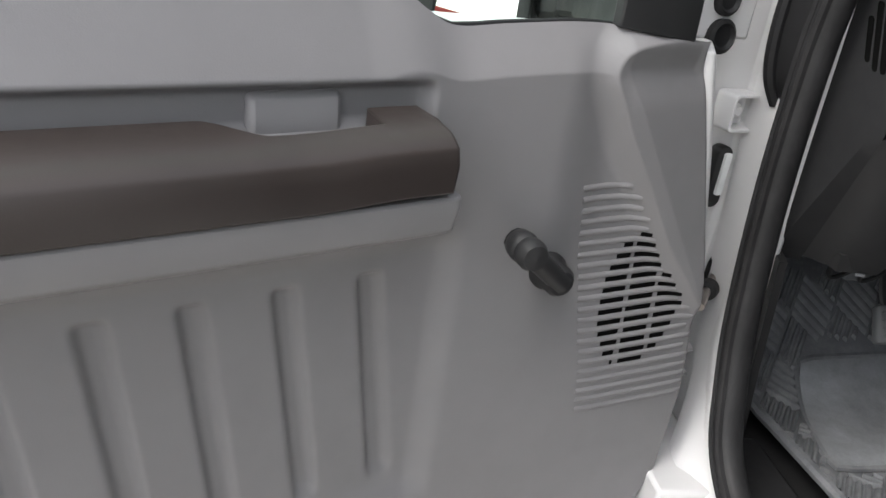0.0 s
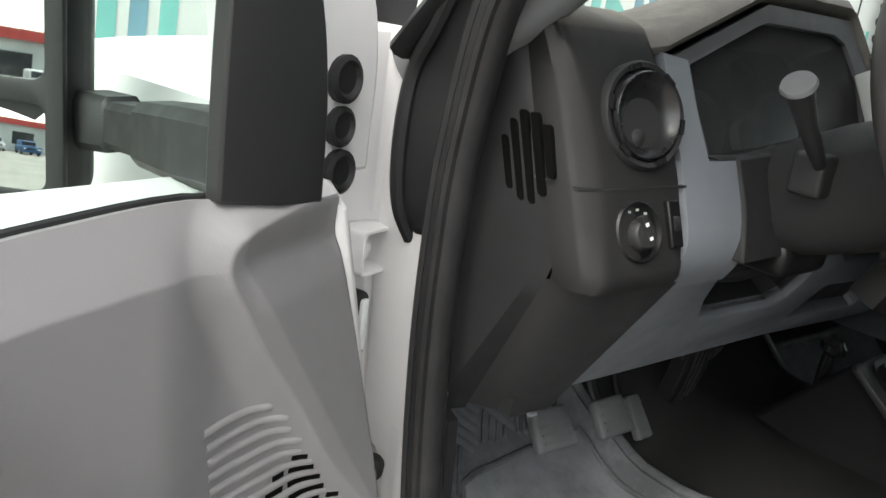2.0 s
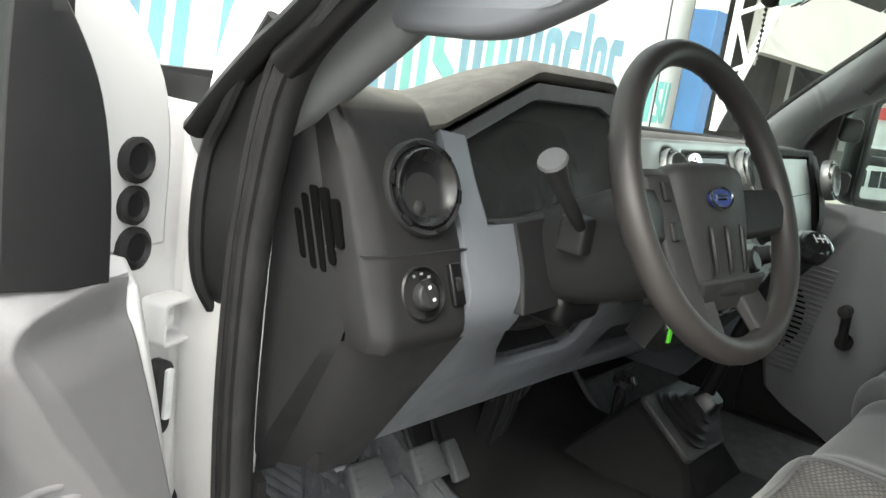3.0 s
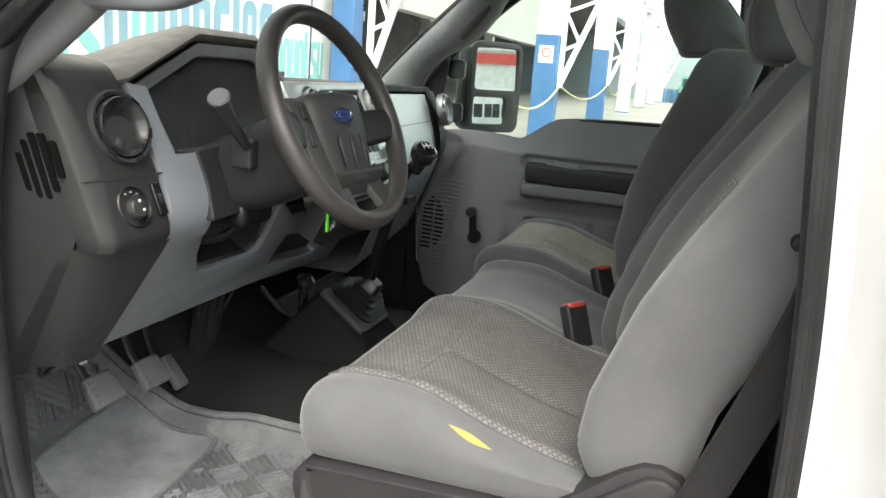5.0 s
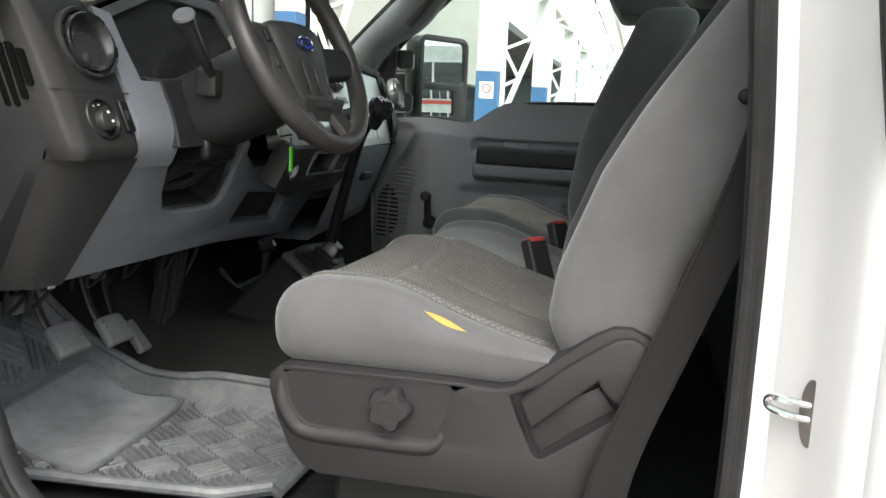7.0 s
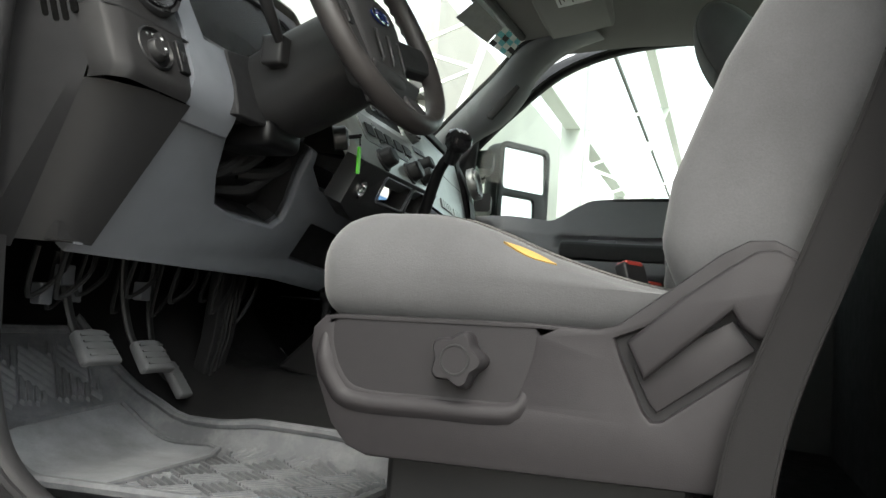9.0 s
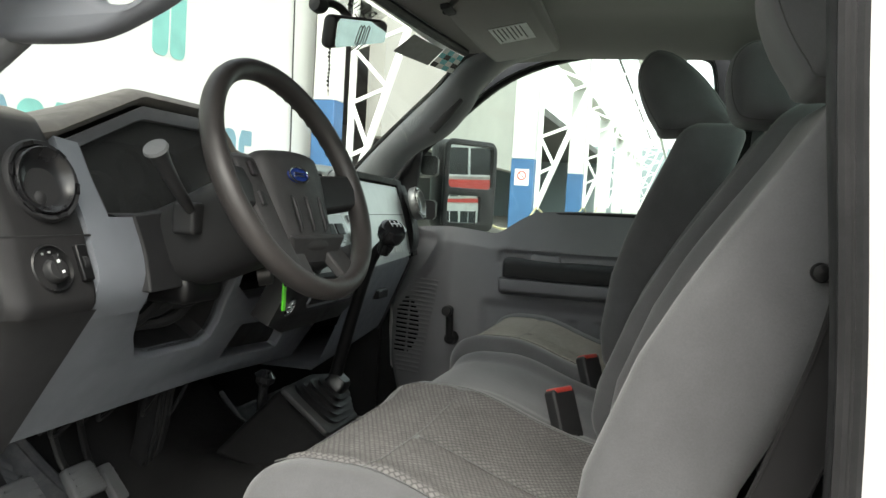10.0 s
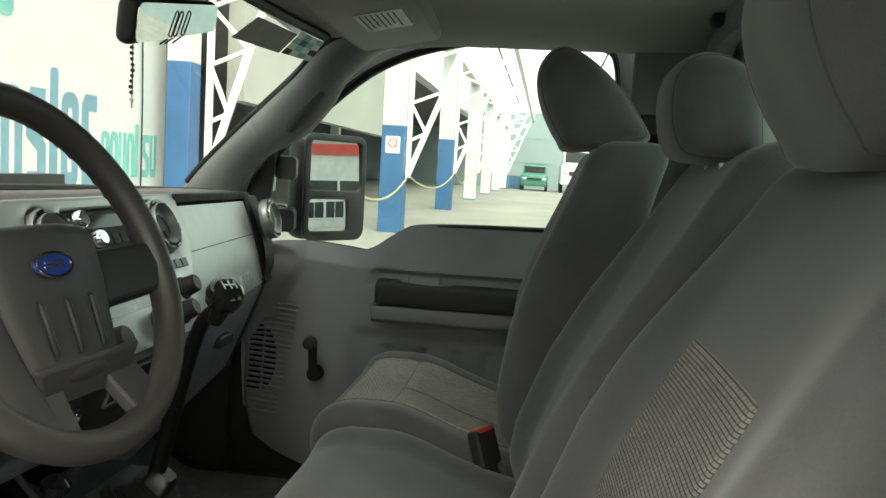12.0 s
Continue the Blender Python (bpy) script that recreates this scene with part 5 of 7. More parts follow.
for a, b in ((-0.172, -0.046), (-0.034, 0.034)):
    tube(bm, [C2 @ Vector((x, y, 0.001)) for x, y in rrect(a, 0.044, b, 0.094, 0.008)], 0.0025, 6, True)
part("cubby_trim", bm, M_STRIP, dash)
bm = bm_new()
lathe(bm, [(0.017, 0.0), (0.017, 0.006), (0.012, 0.007), (0.011, -0.004), (0, -0.004)], C2 @ Matrix.Translation((-0.252, 0.055, 0)), 18)
part("power_outlet", bm, M_CHROME, dash, "chrome-ringed power outlet")

# passenger side
GP = [(0.215, -0.012, 1.498), (0.665, 0.034, 1.492), (0.712, -0.006, 1.302), (0.190, -0.084, 1.302)]


def gp(u, v, off=0.0):
    n = Vector((0.09, -1, 0.22)).normalized()
    return mix(mix(GP[0], GP[1], u), mix(GP[3], GP[2], u), v) + n * off


bm = bm_new()
sheet(bm, span(-0.02, 1.0, 20), span(0, 1, 8), lambda u, v: gp(u, v, 0.004 * math.sin(math.pi * v)))
gl = part("glove_panel", bm, M_SILVER, dash, "silver painted passenger dash panel with raised lettering bars")
for k in range(10):
    if k == 5:
        continue
    bm = bm_new()
    u0 = 0.24 + 0.056 * k
    loft(bm, [[gp(u0, 0.80, d), gp(u0 + 0.036, 0.80, d), gp(u0 + 0.036, 0.91, d), gp(u0, 0.91, d)] for d in (0.0, 0.006)])
    part("raised_bar", bm, M_SILVER, gl)
bm = bm_new()
ribbon(bm, [gp(-0.02, 0.40, 0.0042), gp(1, 0.40, 0.0042)], [gp(-0.02, 0.408, 0.0042), gp(1, 0.408, 0.0042)], (0, 0.002, 0))
part("panel_seam", bm, M_SHIELD, gl)
bm = bm_new()
ribbon(bm, [gp(-0.03, -0.02, 0.004), gp(0.5, -0.02, 0.006), gp(1.0, -0.02, 0.004)], [gp(-0.03, -0.10, 0.012), gp(0.5, -0.10, 0.012), gp(1.0, -0.10, 0.012)], (0, 0.03, 0))
ribbon(bm, [gp(1.0, -0.1, 0.004), gp(1.0, 0.5, 0.006), gp(1.0, 1.03, 0.006)], [gp(1.05, -0.1, 0.012), gp(1.075, 0.5, 0.012), gp(1.13, 1.03, 0.008)], (0, 0.03, 0))
part("panel_frame", bm, M_CHAR, dash, "charcoal frame of the passenger panel", bevel=0.003)
# passenger vent pod and dash end
bm = bm_new()
rings = []
for z in span(1.14, 1.50, 24):
    t = (1.50 - z) / 0.36
    y = 0.038 - 0.055 * math.sin(min(1, t * 2.2) * math.pi / 2) + 0.12 * step(0.45, 1.0, t)
    xs = 0.695 - 0.05 * step(0.35, 1.0, t)
    xe = 0.825 - 0.10 * step(0.5, 1.0, t)
    rings.append([(xs, y, z), (mix((xs, 0, 0), (xe, 0, 0), 0.5).x, y + 0.006, z), (xe - 0.01, y + 0.022, z), (xe + 0.008, y + 0.05, z), (0.86, y + 0.16, z), (0.88, 0.3, z)])
loft(bm, rings, close=False)
part("vent_pod", bm, M_CHAR, dash, "charcoal passenger end of the dash")
round_vent((0.735, -0.006, 1.450), (0.02, -1, 0.28), 0.045, dash, 0.2, M_DULLSILVER, M_DULLSILVER)
# glove box door
bm = bm_new()
rings = []
for x in span(0.10, 0.715, 14):
    k = (x - 0.10) / 0.615
    y0 = -0.094 + 0.090 * k
    rings.append([(x, y0 + 0.016, 1.303), (x, y0 + 0.003, 1.299), (x, y0 + 0.002, 1.290), (x, y0 + 0.034, 1.21), (x, y0 + 0.072, 1.12), (x, y0 + 0.086, 1.088), (x, y0 + 0.098, 1.078), (x, 0.25, 1.075)])
loft(bm, rings, close=False)
gb = part("glove_box", bm, M_KNEE, dash, "grey glove box door with a recessed latch")
bm = bm_new()
box(bm, (0.40, -0.030, 1.205), (0.47, 0.02, 1.228))
part("latch", bm, M_BLACK, gb, bevel=0.004)
bm = bm_new()
ribbon(bm, [(0.713, -0.010, 1.306), (0.713, 0.028, 1.21), (0.713, 0.085, 1.078)], [(0.785, 0.004, 1.312), (0.783, 0.042, 1.21), (0.775, 0.098, 1.072)], (0, 0.05, 0), k=3)
part("glove_frame", bm, M_CHAR, dash, "charcoal end of the lower dash")

# wiring and brackets hanging below the dash
und = thing("underdash_wiring", (-0.4, 0.3, 1.1), "tangle of dark wiring and brackets under the dashboard", "wiring")
random.seed(4)
for k in range(12):
    x = -0.66 + 0.05 * k + random.uniform(-0.02, 0.02)
    bm = bm_new()
    a = Vector((x, 0.20 + random.uniform(-0.05, 0.08), 1.11))
    tube(bm, smooth_line([a, a + Vector((0.02, 0.03, -0.05 - 0.05 * random.random())), a + Vector((0.07, 0.02, -0.03)), a + Vector((0.10, 0.04, 0.02))], 5), 0.004, 6)
    part("cable", bm, M_BLACK, und)
for x, y, z in ((-0.60, 0.22, 1.045), (-0.545, 0.235, 1.075), (-0.36, 0.24, 1.06), (-0.50, 0.26, 1.05)):
    bm = bm_new()
    rbox(bm, (x, y, z), (0.012, 0.01, 0.016), 0.003, (4, 4, 4))
    part("relay_box", bm, M_STRIP, und)
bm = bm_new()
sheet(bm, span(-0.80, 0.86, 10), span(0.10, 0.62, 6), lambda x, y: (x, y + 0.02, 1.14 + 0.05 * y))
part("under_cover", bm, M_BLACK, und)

# ---- steering ----
A_ST, YAW = radians(25.5), radians(-5.0)
NS = Vector((math.sin(YAW) * math.cos(A_ST), -math.cos(YAW) * math.cos(A_ST), math.sin(A_ST)))
HS = NS.cross(Vector((0, 0, 1))).normalized() * 1.0
VS = HS.cross(NS).normalized()
CW = Vector((-0.458, -0.213, 1.479))
if HS.x < 0:
    HS, VS = -HS, VS
if VS.z < 0:
    VS = -VS
FW = Matrix((HS, VS, HS.cross(VS))).transposed().to_4x4()
if FW.to_3x3().col[2].y > 0:
    FW = Matrix((HS, VS, -HS.cross(VS))).transposed().to_4x4()
FW.translation = CW
RW, RT = 0.168, 0.0165
wheel = thing("steering_wheel", CW, "worn dark brown-black truck steering wheel with a padded hub", "steering wheel")
bm = bm_new()
loop = [FW @ Vector((RW * math.cos(2 * math.pi * k / 72), RW * math.sin(2 * math.pi * k / 72), 0)) for k in range(72)]
tube(bm, loop, RT, 14, True, flat=0.9)
part("rim", bm, M_WHEEL, wheel, "worn rubber rim with finger bumps on the back")
for k in range(22):
    an = radians(20 + 6.5 * k)
    bm = bm_new()
    lathe(bm, [(0.0, -0.0), (0.007, 0.0), (0.006, 0.006), (0.0, 0.008)], FW @ Matrix.Translation((RW * math.cos(an), RW * math.sin(an), -0.011)) @ Matrix.Rotation(math.pi, 4, "X"), 8)
    part("finger_bump", bm, M_WHEEL, wheel)
bm = bm_new()


def hubbend(p):
    d = 0.018 * (1 - (p.x / 0.09) ** 2) - 0.010 * step(0.02, -0.09, p.y)
    return Vector((p.x * (1.0 - 0.12 * step(0.0, -0.10, p.y)), p.y, p.z + d))


rbox(bm, (0.004, -0.034, -0.026), (0.080, 0.076, 0.022), 0.018, (14, 14, 6), FW, hubbend)
hub = part("hub_pad", bm, M_HUB, wheel, "padded dark grey hub with three pressed grooves")
for dx in (-0.044, -0.010, 0.024):
    bm = bm_new()
    tube(bm, [FW @ Vector((dx, -0.032, 0.0105)), FW @ Vector((dx, -0.036, 0.0125)), FW @ Vector((dx * 0.95, -0.079, 0.0085)), FW @ Vector((dx * 0.95, -0.084, 0.0055))], [0.001, 0.003, 0.003, 0.001], 8)
    part("groove", bm, M_BLACK, hub)
bm = bm_new()
rings = [[FW @ Vector(p) for p in ring] for ring in (
    [(-0.072, -0.086, 0.004), (0.082, -0.086, 0.002), (0.078, -0.100, -0.006), (-0.066, -0.100, -0.004)],
    [(-0.066, -0.092, 0.006), (0.078, -0.092, 0.004), (0.060, -0.122, -0.016), (-0.050, -0.122, -0.016)])]
loft(bm, rings)
part("hub_chin", bm, M_HUB, hub, "dark underside of the hub pad", bevel=0.002)
bm = bm_new()
fb = FW @ Matrix.Translation((-0.013, -0.002, 0.0135))
plate(bm, oval(0, 0, 0.024, 0.0115, 28), 0.004, fb @ Matrix.Translation((0, 0, 0.002)))
part("badge", bm, M_BLUE, hub, "blue oval badge with a silver rim")
bm = bm_new()
tube(bm, [fb @ Vector((x, y, 0.002)) for x, y in oval(0, 0, 0.024, 0.0115, 28)], 0.0016, 6, True)
box(bm, (-0.013, -0.0030, 0.0018), (0.012, -0.0010, 0.0028), fb)
box(bm, (-0.011, 0.0012, 0.0018), (0.013, 0.0030, 0.0028), fb)
part("badge_trim", bm, M_CHROME, hub)
for sgn in (-1, 1):
    bm = bm_new()
    rings = []
    for t in span(0, 1, 6):
        x = sgn * (0.066 + (RW - 0.066) * t)
        h = 0.033 - 0.004 * t
        zc = -0.024 + 0.020 * t
        rings.append([FW @ Vector((x, -0.015 + h * a, zc + 0.012 * b)) for a, b in ((-1, -0.6), (-0.85, 1), (0, 1.25), (0.85, 1), (1, -0.6), (0, -1))])
    loft(bm, rings)
    part("spoke", bm, M_BLACK, wheel, bevel=0.003)
    bm = bm_new()
    rings = []
    for t in span(0, 1, 6):
        p0, p1 = Vector((sgn * 0.052, -0.092, -0.020)), Vector((sgn * 0.066, -RW * 0.915, -0.004))
        c = p0.lerp(p1, t)
        rings.append([FW @ (c + Vector((0.028 * a, 0, 0.010 * b))) for a, b in ((-1, -0.6), (-0.9, 0.8), (0.9, 0.8), (1, -0.6))])
    loft(bm, rings)
    part("lower_spoke", bm, M_HUB, wheel, bevel=0.003)
# switch strip beside the hub, running down into the lower spoke
bm = bm_new()
rings = []
for x0, x1, v, d in ((-0.124, -0.076, 0.036, -0.012), (-0.126, -0.074, 0.026, -0.003), (-0.120, -0.072, -0.03, 0.000), (-0.108, -0.062, -0.085, -0.001), (-0.094, -0.048, -0.130, -0.003), (-0.086, -0.046, -0.150, -0.006)):
    rings.append([FW @ Vector(p) for p in ((x0, v, d - 0.016), (x0 + 0.002, v, d - 0.003), (x0 + 0.010, v, d + 0.001), (x1 - 0.010, v, d + 0.001), (x1, v, d - 0.006), (x1, v, d - 0.020))])
loft(bm, rings)
sp = part("switch_strip", bm, M_HUB, wheel, "grey side strip of the hub with small buttons", bevel=0.002)
for v, mt_ in ((0.008, M_SHIELD), (-0.034, M_BLACK)):
    bm = bm_new()
    rbox(bm, (-0.102, v, 0.002), (0.006, 0.010, 0.0025), 0.002, (4, 4, 4), FW)
    part("spoke_button", bm, mt_, sp)

col = thing("steering_column", CW + Vector((0, 0.15, -0.08)), "dark grey plastic steering column shroud with stalk", "steering column")
bm = bm_new()
back = -(FW.to_3x3() @ Vector((0, 0, 1)))
rings = []
for d, rx, ry, dz in ((0.022, 0.060, 0.048, -0.030), (0.030, 0.078, 0.064, -0.032), (0.10, 0.080, 0.068, -0.030), (0.16, 0.075, 0.066, -0.028), (0.24, 0.070, 0.062, -0.02), (0.30, 0.066, 0.056, -0.015)):
    c = CW + back * d + Vector((0, 0, dz))
    rings.append([c + HS * (rx * abs(math.cos(a)) ** 0.7 * (1 if math.cos(a) > 0 else -1)) + VS * (ry * abs(math.sin(a)) ** 0.7 * (1 if math.sin(a) > 0 else -1)) for a in (2 * math.pi * k / 24 for k in range(24))])
loft(bm, rings)
part("shroud", bm, M_BLACK, col, "dark plastic upper and lower shroud", angle=50)
bm = bm_new()
rbox(bm, CW + back * 0.22 + Vector((-0.01, 0, -0.075)), (0.050, 0.06, 0.022), 0.015, (8, 8, 6))
part("column_bracket", bm, M_DEEP, col)
bm = bm_new()
tube(bm, [(-0.545, -0.105, 1.425), (-0.570, -0.110, 1.440), (-0.598, -0.112, 1.462), (-0.622, -0.113, 1.485), (-0.640, -0.114, 1.502)], [0.006, 0.008, 0.009, 0.0105, 0.0135], 14)
sk = part("turn_stalk", bm, M_BLACK, col, "black turn signal stalk with a grey end cap")
bm = bm_new()
lathe(bm, [(0.0165, 0.0), (0.0150, 0.004), (0.0, 0.005)], axis((-0.640, -0.114, 1.502), (-0.62, -0.04, 0.6)), 16)
part("stalk_cap", bm, M_PEDAL, sk)
bm = bm_new()
rbox(bm, (-0.535, -0.095, 1.415), (0.016, 0.018, 0.022), 0.006, (5, 5, 5))
part("stalk_root", bm, M_BLACK, col)
bm = bm_new()
M_STEELD = plain("dark_lock_metal", (0.06, 0.06, 0.06), 0.4, 0.6)
ks = Vector((-0.352, -0.125, 1.332))
lathe(bm, [(0.020, -0.02), (0.020, 0.0), (0.014, 0.004), (0, 0.004)], axis(ks, (0.45, -0.85, 0.2)), 18)
part("ignition", bm, M_STEELD, col, "dark metal ignition lock")
key = thing("ignition_key", ks, "key with a neon green tag hanging from the ignition", "key")
bm = bm_new()
box(bm, (-0.010, -0.0015, 0.0), (0.010, 0.0015, 0.026), axis(ks, (0.45, -0.85, 0.2)))
part("key_head", bm, M_SHIELD, key, bevel=0.001)
bm = bm_new()
tube(bm, [ks + Vector((0.008, -0.022, 0.0)), ks + Vector((0.006, -0.024, -0.012))], 0.0015, 6)
part("ring", bm, M_CHROME, key)
bm = bm_new()
box(bm, (-0.357, -0.153, 1.272), (-0.3475, -0.1495, 1.316))
part("tag", bm, M_GREEN, key, "neon green plastic tag", bevel=0.001)
# ---- seats ----
FRONTY = [(1.05, -0.678), (1.13, -0.680), (1.20, -0.690), (1.32, -0.735), (1.444, -0.802), (1.60, -0.885), (1.66, -0.92)]


HEAD_EGG = [(-0.624, 1.758), (-0.628, 1.797), (-0.652, 1.828), (-0.687, 1.829), (-0.732, 1.804), (-0.785, 1.755), (-0.836, 1.684), (-0.838, 1.664), (-0.812, 1.655), (-0.694, 1.638), (-0.668, 1.658), (-0.639, 1.708)]
HEAD_BLOCK = [(-0.800, 1.690), (-0.806, 1.732), (-0.832, 1.757), (-0.872, 1.757), (-0.910, 1.732), (-0.925, 1.665), (-0.918, 1.622), (-0.836, 1.618), (-0.810, 1.640)]


def cush_top(x, y, w):
    """Rise of the cushion's upper surface over its flat box."""
    side = 0.012 * step(0.55 * w, 0.85 * w, abs(x))
    roll = 0.016 * step(-0.29, -0.36, y) * step(-0.56, -0.40, y)
    return side + roll - 0.058 * step(-0.42, -0.70, y) - 0.004 * math.cos(x * 20) * step(-0.3, -0.5, y)


def make_seat(name, cx, w, label, dy=0.0, dz=0.0, group="front seats", top=1.625, narrow=0.16, weave=True, head=(0.0, 0.0), block=False, cdy=None, tilt=0.0, ins=None, wide_in=0.70):
    mt = M_SEAT
    s = thing(name, (cx, -0.5 + dy, 0.78), label, "seat", group=group)
    sh = Vector((cx, dy, dz))
    sc_ = Vector((cx, dy if cdy is None else cdy, dz))

    def cb(p):
        q = p.copy()
        if q.z > 1.085:
            k = (q.z - 1.085) / 0.045
            q.z += cush_top(q.x, q.y, w) * min(1, k)
        q.x *= 1.0 + 0.02 * step(1.06, 1.10, q.z)
        q += Vector((0, 0, 0.0012 * noise.noise((q.x * 9 + cx * 7, q.y * 9, 3.1))))
        return q + sc_

    bm = bm_new()
    rbox(bm, (0, -0.505, 1.087), (w, 0.215, 0.046), 0.036, (44, 42, 10), None, cb)
    cu = part("cushion", bm, mt, s)
    if weave:
        wi = w * wide_in

        def cin(x, y):
            k = step(wi, wi - 0.012, abs(x)) * step(-0.315, -0.33, y)
            tuck = 0.0045 * math.exp(-((y + 0.425) / 0.012) ** 2) + 0.0040 * math.exp(-((x + 0.03) / 0.012) ** 2) * step(-0.42, -0.45, y)
            return Vector((x, y, 1.1335 + cush_top(x, y, w) + 0.0045 * k - 0.007 * (1 - k) - tuck)) + sc_

        bm = bm_new()
        sheet(bm, span(-wi, wi, 56), span(-0.72, -0.315, 60), cin, uv=True)
        part("cushion_insert", bm, ins or M_WEAVE, cu, "woven beige-grey seat insert")
        for line in ([(-wi, y) for y in span(-0.71, -0.32, 24)], [(wi, y) for y in span(-0.71, -0.32, 24)], [(x, -0.318) for x in span(-wi, wi, 16)], [(x, -0.425) for x in span(-wi, wi, 16)], [(-0.03, y) for y in span(-0.43, -0.70, 16)]):
            bm = bm_new()
            tube(bm, [Vector((x, y, 1.1345 + cush_top(x, y, w))) + sc_ for x, y in line], 0.0006, 6)
            part("seam", bm, M_SEATD, cu)
    # backrest
    hh = (top - 1.06) / 2

    def bb(p):
        z = p.z
        t = (z - 1.06) / (top - 1.06)
        k = 1.0 - narrow * step(0.55, 1.0, t) - 0.05 * step(0.15, 0.0, t)
        bol = 0.030 * step(0.48 * w, 0.98 * w, abs(p.x)) * step(0.0, 0.16, t) * step(0.98, 0.55, t)
        y = lin(FRONTY, z) + tilt * (z - 1.30) - 0.058 + p.y + (bol if p.y > 0 else 0.0) - 0.012 * math.cos(p.x / w * 1.4) * (1 if p.y > 0 else 0)
        y += 0.0014 * noise.noise((p.x * 8 + cx * 5, z * 8, 1.7)) - (0.022 * step(0.10, 0.5, t) if p.y < -0.01 else 0.0)
        return Vector((p.x * k, y, z)) + sh

    bm = bm_new()
    rbox(bm, (0, 0, (1.06 + top) / 2), (w, 0.060, hh), 0.040, (44, 10, 52), None, bb)
    bk = part("backrest", bm, mt, s)
    if weave:
        wi = w * 0.49

        def bin_(x, z):
            k = step(wi, wi - 0.01, abs(x)) * step(1.447, 1.435, z)
            return bb(Vector((x, 0.060, z))) + Vector((0, 0.0035 * k - 0.004 * (1 - k), 0))

        bm = bm_new()
        sheet(bm, span(-wi, wi, 36), span(1.12, 1.447, 36), bin_, uv=True)
        part("backrest_insert", bm, M_WEAVEB, bk, "woven beige-grey backrest insert")
    # headrest: its profile carried across and drawn in at the rounded sides
    prof = smooth_line([(0, y + head[0], z + head[1]) for y, z in (HEAD_BLOCK if block else HEAD_EGG)], 4, True)
    mid = sum(prof, Vector()) / len(prof)
    hw = 0.100 if block else 0.128

    def head_ring(u, grow=0.0):
        f = (1.0 - abs(u) ** 3.4) ** (1 / 3.4) + grow
        return [Vector((cx + hw * u, mid.y + (p.y - mid.y) * f, mid.z + (p.z - mid.z) * f)) for p in prof]

    bm = bm_new()
    loft(bm, [head_ring(math.sin(a_) * 0.999) for a_ in span(-math.pi / 2, math.pi / 2, 26)])
    hd = part("headrest", bm, mt, s, angle=80)
    for u in (-0.72, 0.72):
        bm = bm_new()
        tube(bm, head_ring(u, 0.003), 0.0009, 5, True)
        part("seam", bm, M_SEATD, hd)
    for sx in (-1, 1):
        bm = bm_new()
        tube(bm, [Vector((cx + sx * 0.05, mid.y - 0.03, mid.z - 0.14)), Vector((cx + sx * 0.05, mid.y - 0.02, mid.z - 0.04))], 0.006, 8)
        part("headrest_post", bm, M_STEEL, s)
    bm = bm_new()
    box(bm, (cx - w + 0.05, -0.70 + dy, 0.74), (cx + w - 0.04, -0.37 + dy, 1.045 + dz))
    part("riser", bm, M_BLACK, s, "black steel seat riser", bevel=0.01)
    return s


d_seat = make_seat("cloth_seat", -0.466, 0.262, "grey cloth driver seat with woven inserts and a torn bolster", head=(-0.186, -0.034), wide_in=0.83)
# torn bolster showing foam
def bolster_z(x, y):
    """Height of the driver cushion's rounded outer edge."""
    inward = max(0.0, 0.036 - (x + 0.466 + 0.265))
    return 1.133 + cush_top(-0.25, y, 0.262) - 0.036 + math.sqrt(max(0.0, 0.036 ** 2 - inward ** 2))


bm = bm_new()
ys = span(-0.501, -0.558, 14)
wide_ = [math.sin(math.pi * k / 14) for k in range(15)]
ribbon(bm, [(-0.7195 - 0.0036 * f, y, bolster_z(-0.7195 - 0.0036 * f, y) + 0.0052) for f, y in zip(wide_, ys)],
       [(-0.7195 + 0.0036 * f, y, bolster_z(-0.7195 + 0.0036 * f, y) + 0.0048) for f, y in zip(wide_, ys)], (0.006, 0, -0.010))
part("foam_tear", bm, M_FOAM, d_seat, "yellow foam showing through a tear")
bm = bm_new()
lathe(bm, [(0.009, -0.004), (0.009, 0.006), (0.0075, 0.010), (0, 0.011)], axis((-0.724, -0.864, 1.415), (-1, 0, 0)), 14)
part("side_knob", bm, M_DEEP, d_seat, "small black knob on the backrest side")
# side shield of the driver seat: recessed control panel, raised lip, recliner recess with its lever
SS = frame3((-0.740, 0, 0), (0, -1, 0), (0, 0, 1))
PAN = [(p.x, p.y) for p in smooth_line([(a, b, 0) for a, b in ((0.326, 1.036), (0.332, 1.0385), (0.40, 1.040), (0.537, 1.0425), (0.5445, 1.038), (0.541, 1.012), (0.529, 0.977), (0.520, 0.971), (0.44, 0.970), (0.366, 0.970), (0.342, 0.982), (0.328, 1.010))], 3, True)]
REC = [(0.622, 1.040), (0.630, 1.018), (0.652, 0.972), (0.659, 0.965), (0.668, 0.966), (0.752, 1.030), (0.762, 1.038), (0.755, 1.065), (0.728, 1.086)]
bm = bm_new()
plate(bm, [(0.298, 1.010), (0.299, 1.030), (0.312, 1.043), (0.330, 1.046), (0.545, 1.050), (0.606, 1.048), (0.625, 1.054), (0.680, 1.097), (0.715, 1.125), (0.740, 1.139), (0.762, 1.140), (0.782, 1.130), (0.797, 1.108), (0.800, 1.080), (0.786, 1.03), (0.765, 0.965), (0.735, 0.905), (0.372, 0.900), (0.348, 0.908), (0.328, 0.930), (0.308, 0.975)], 0.055, SS, [PAN, REC], 0.005)
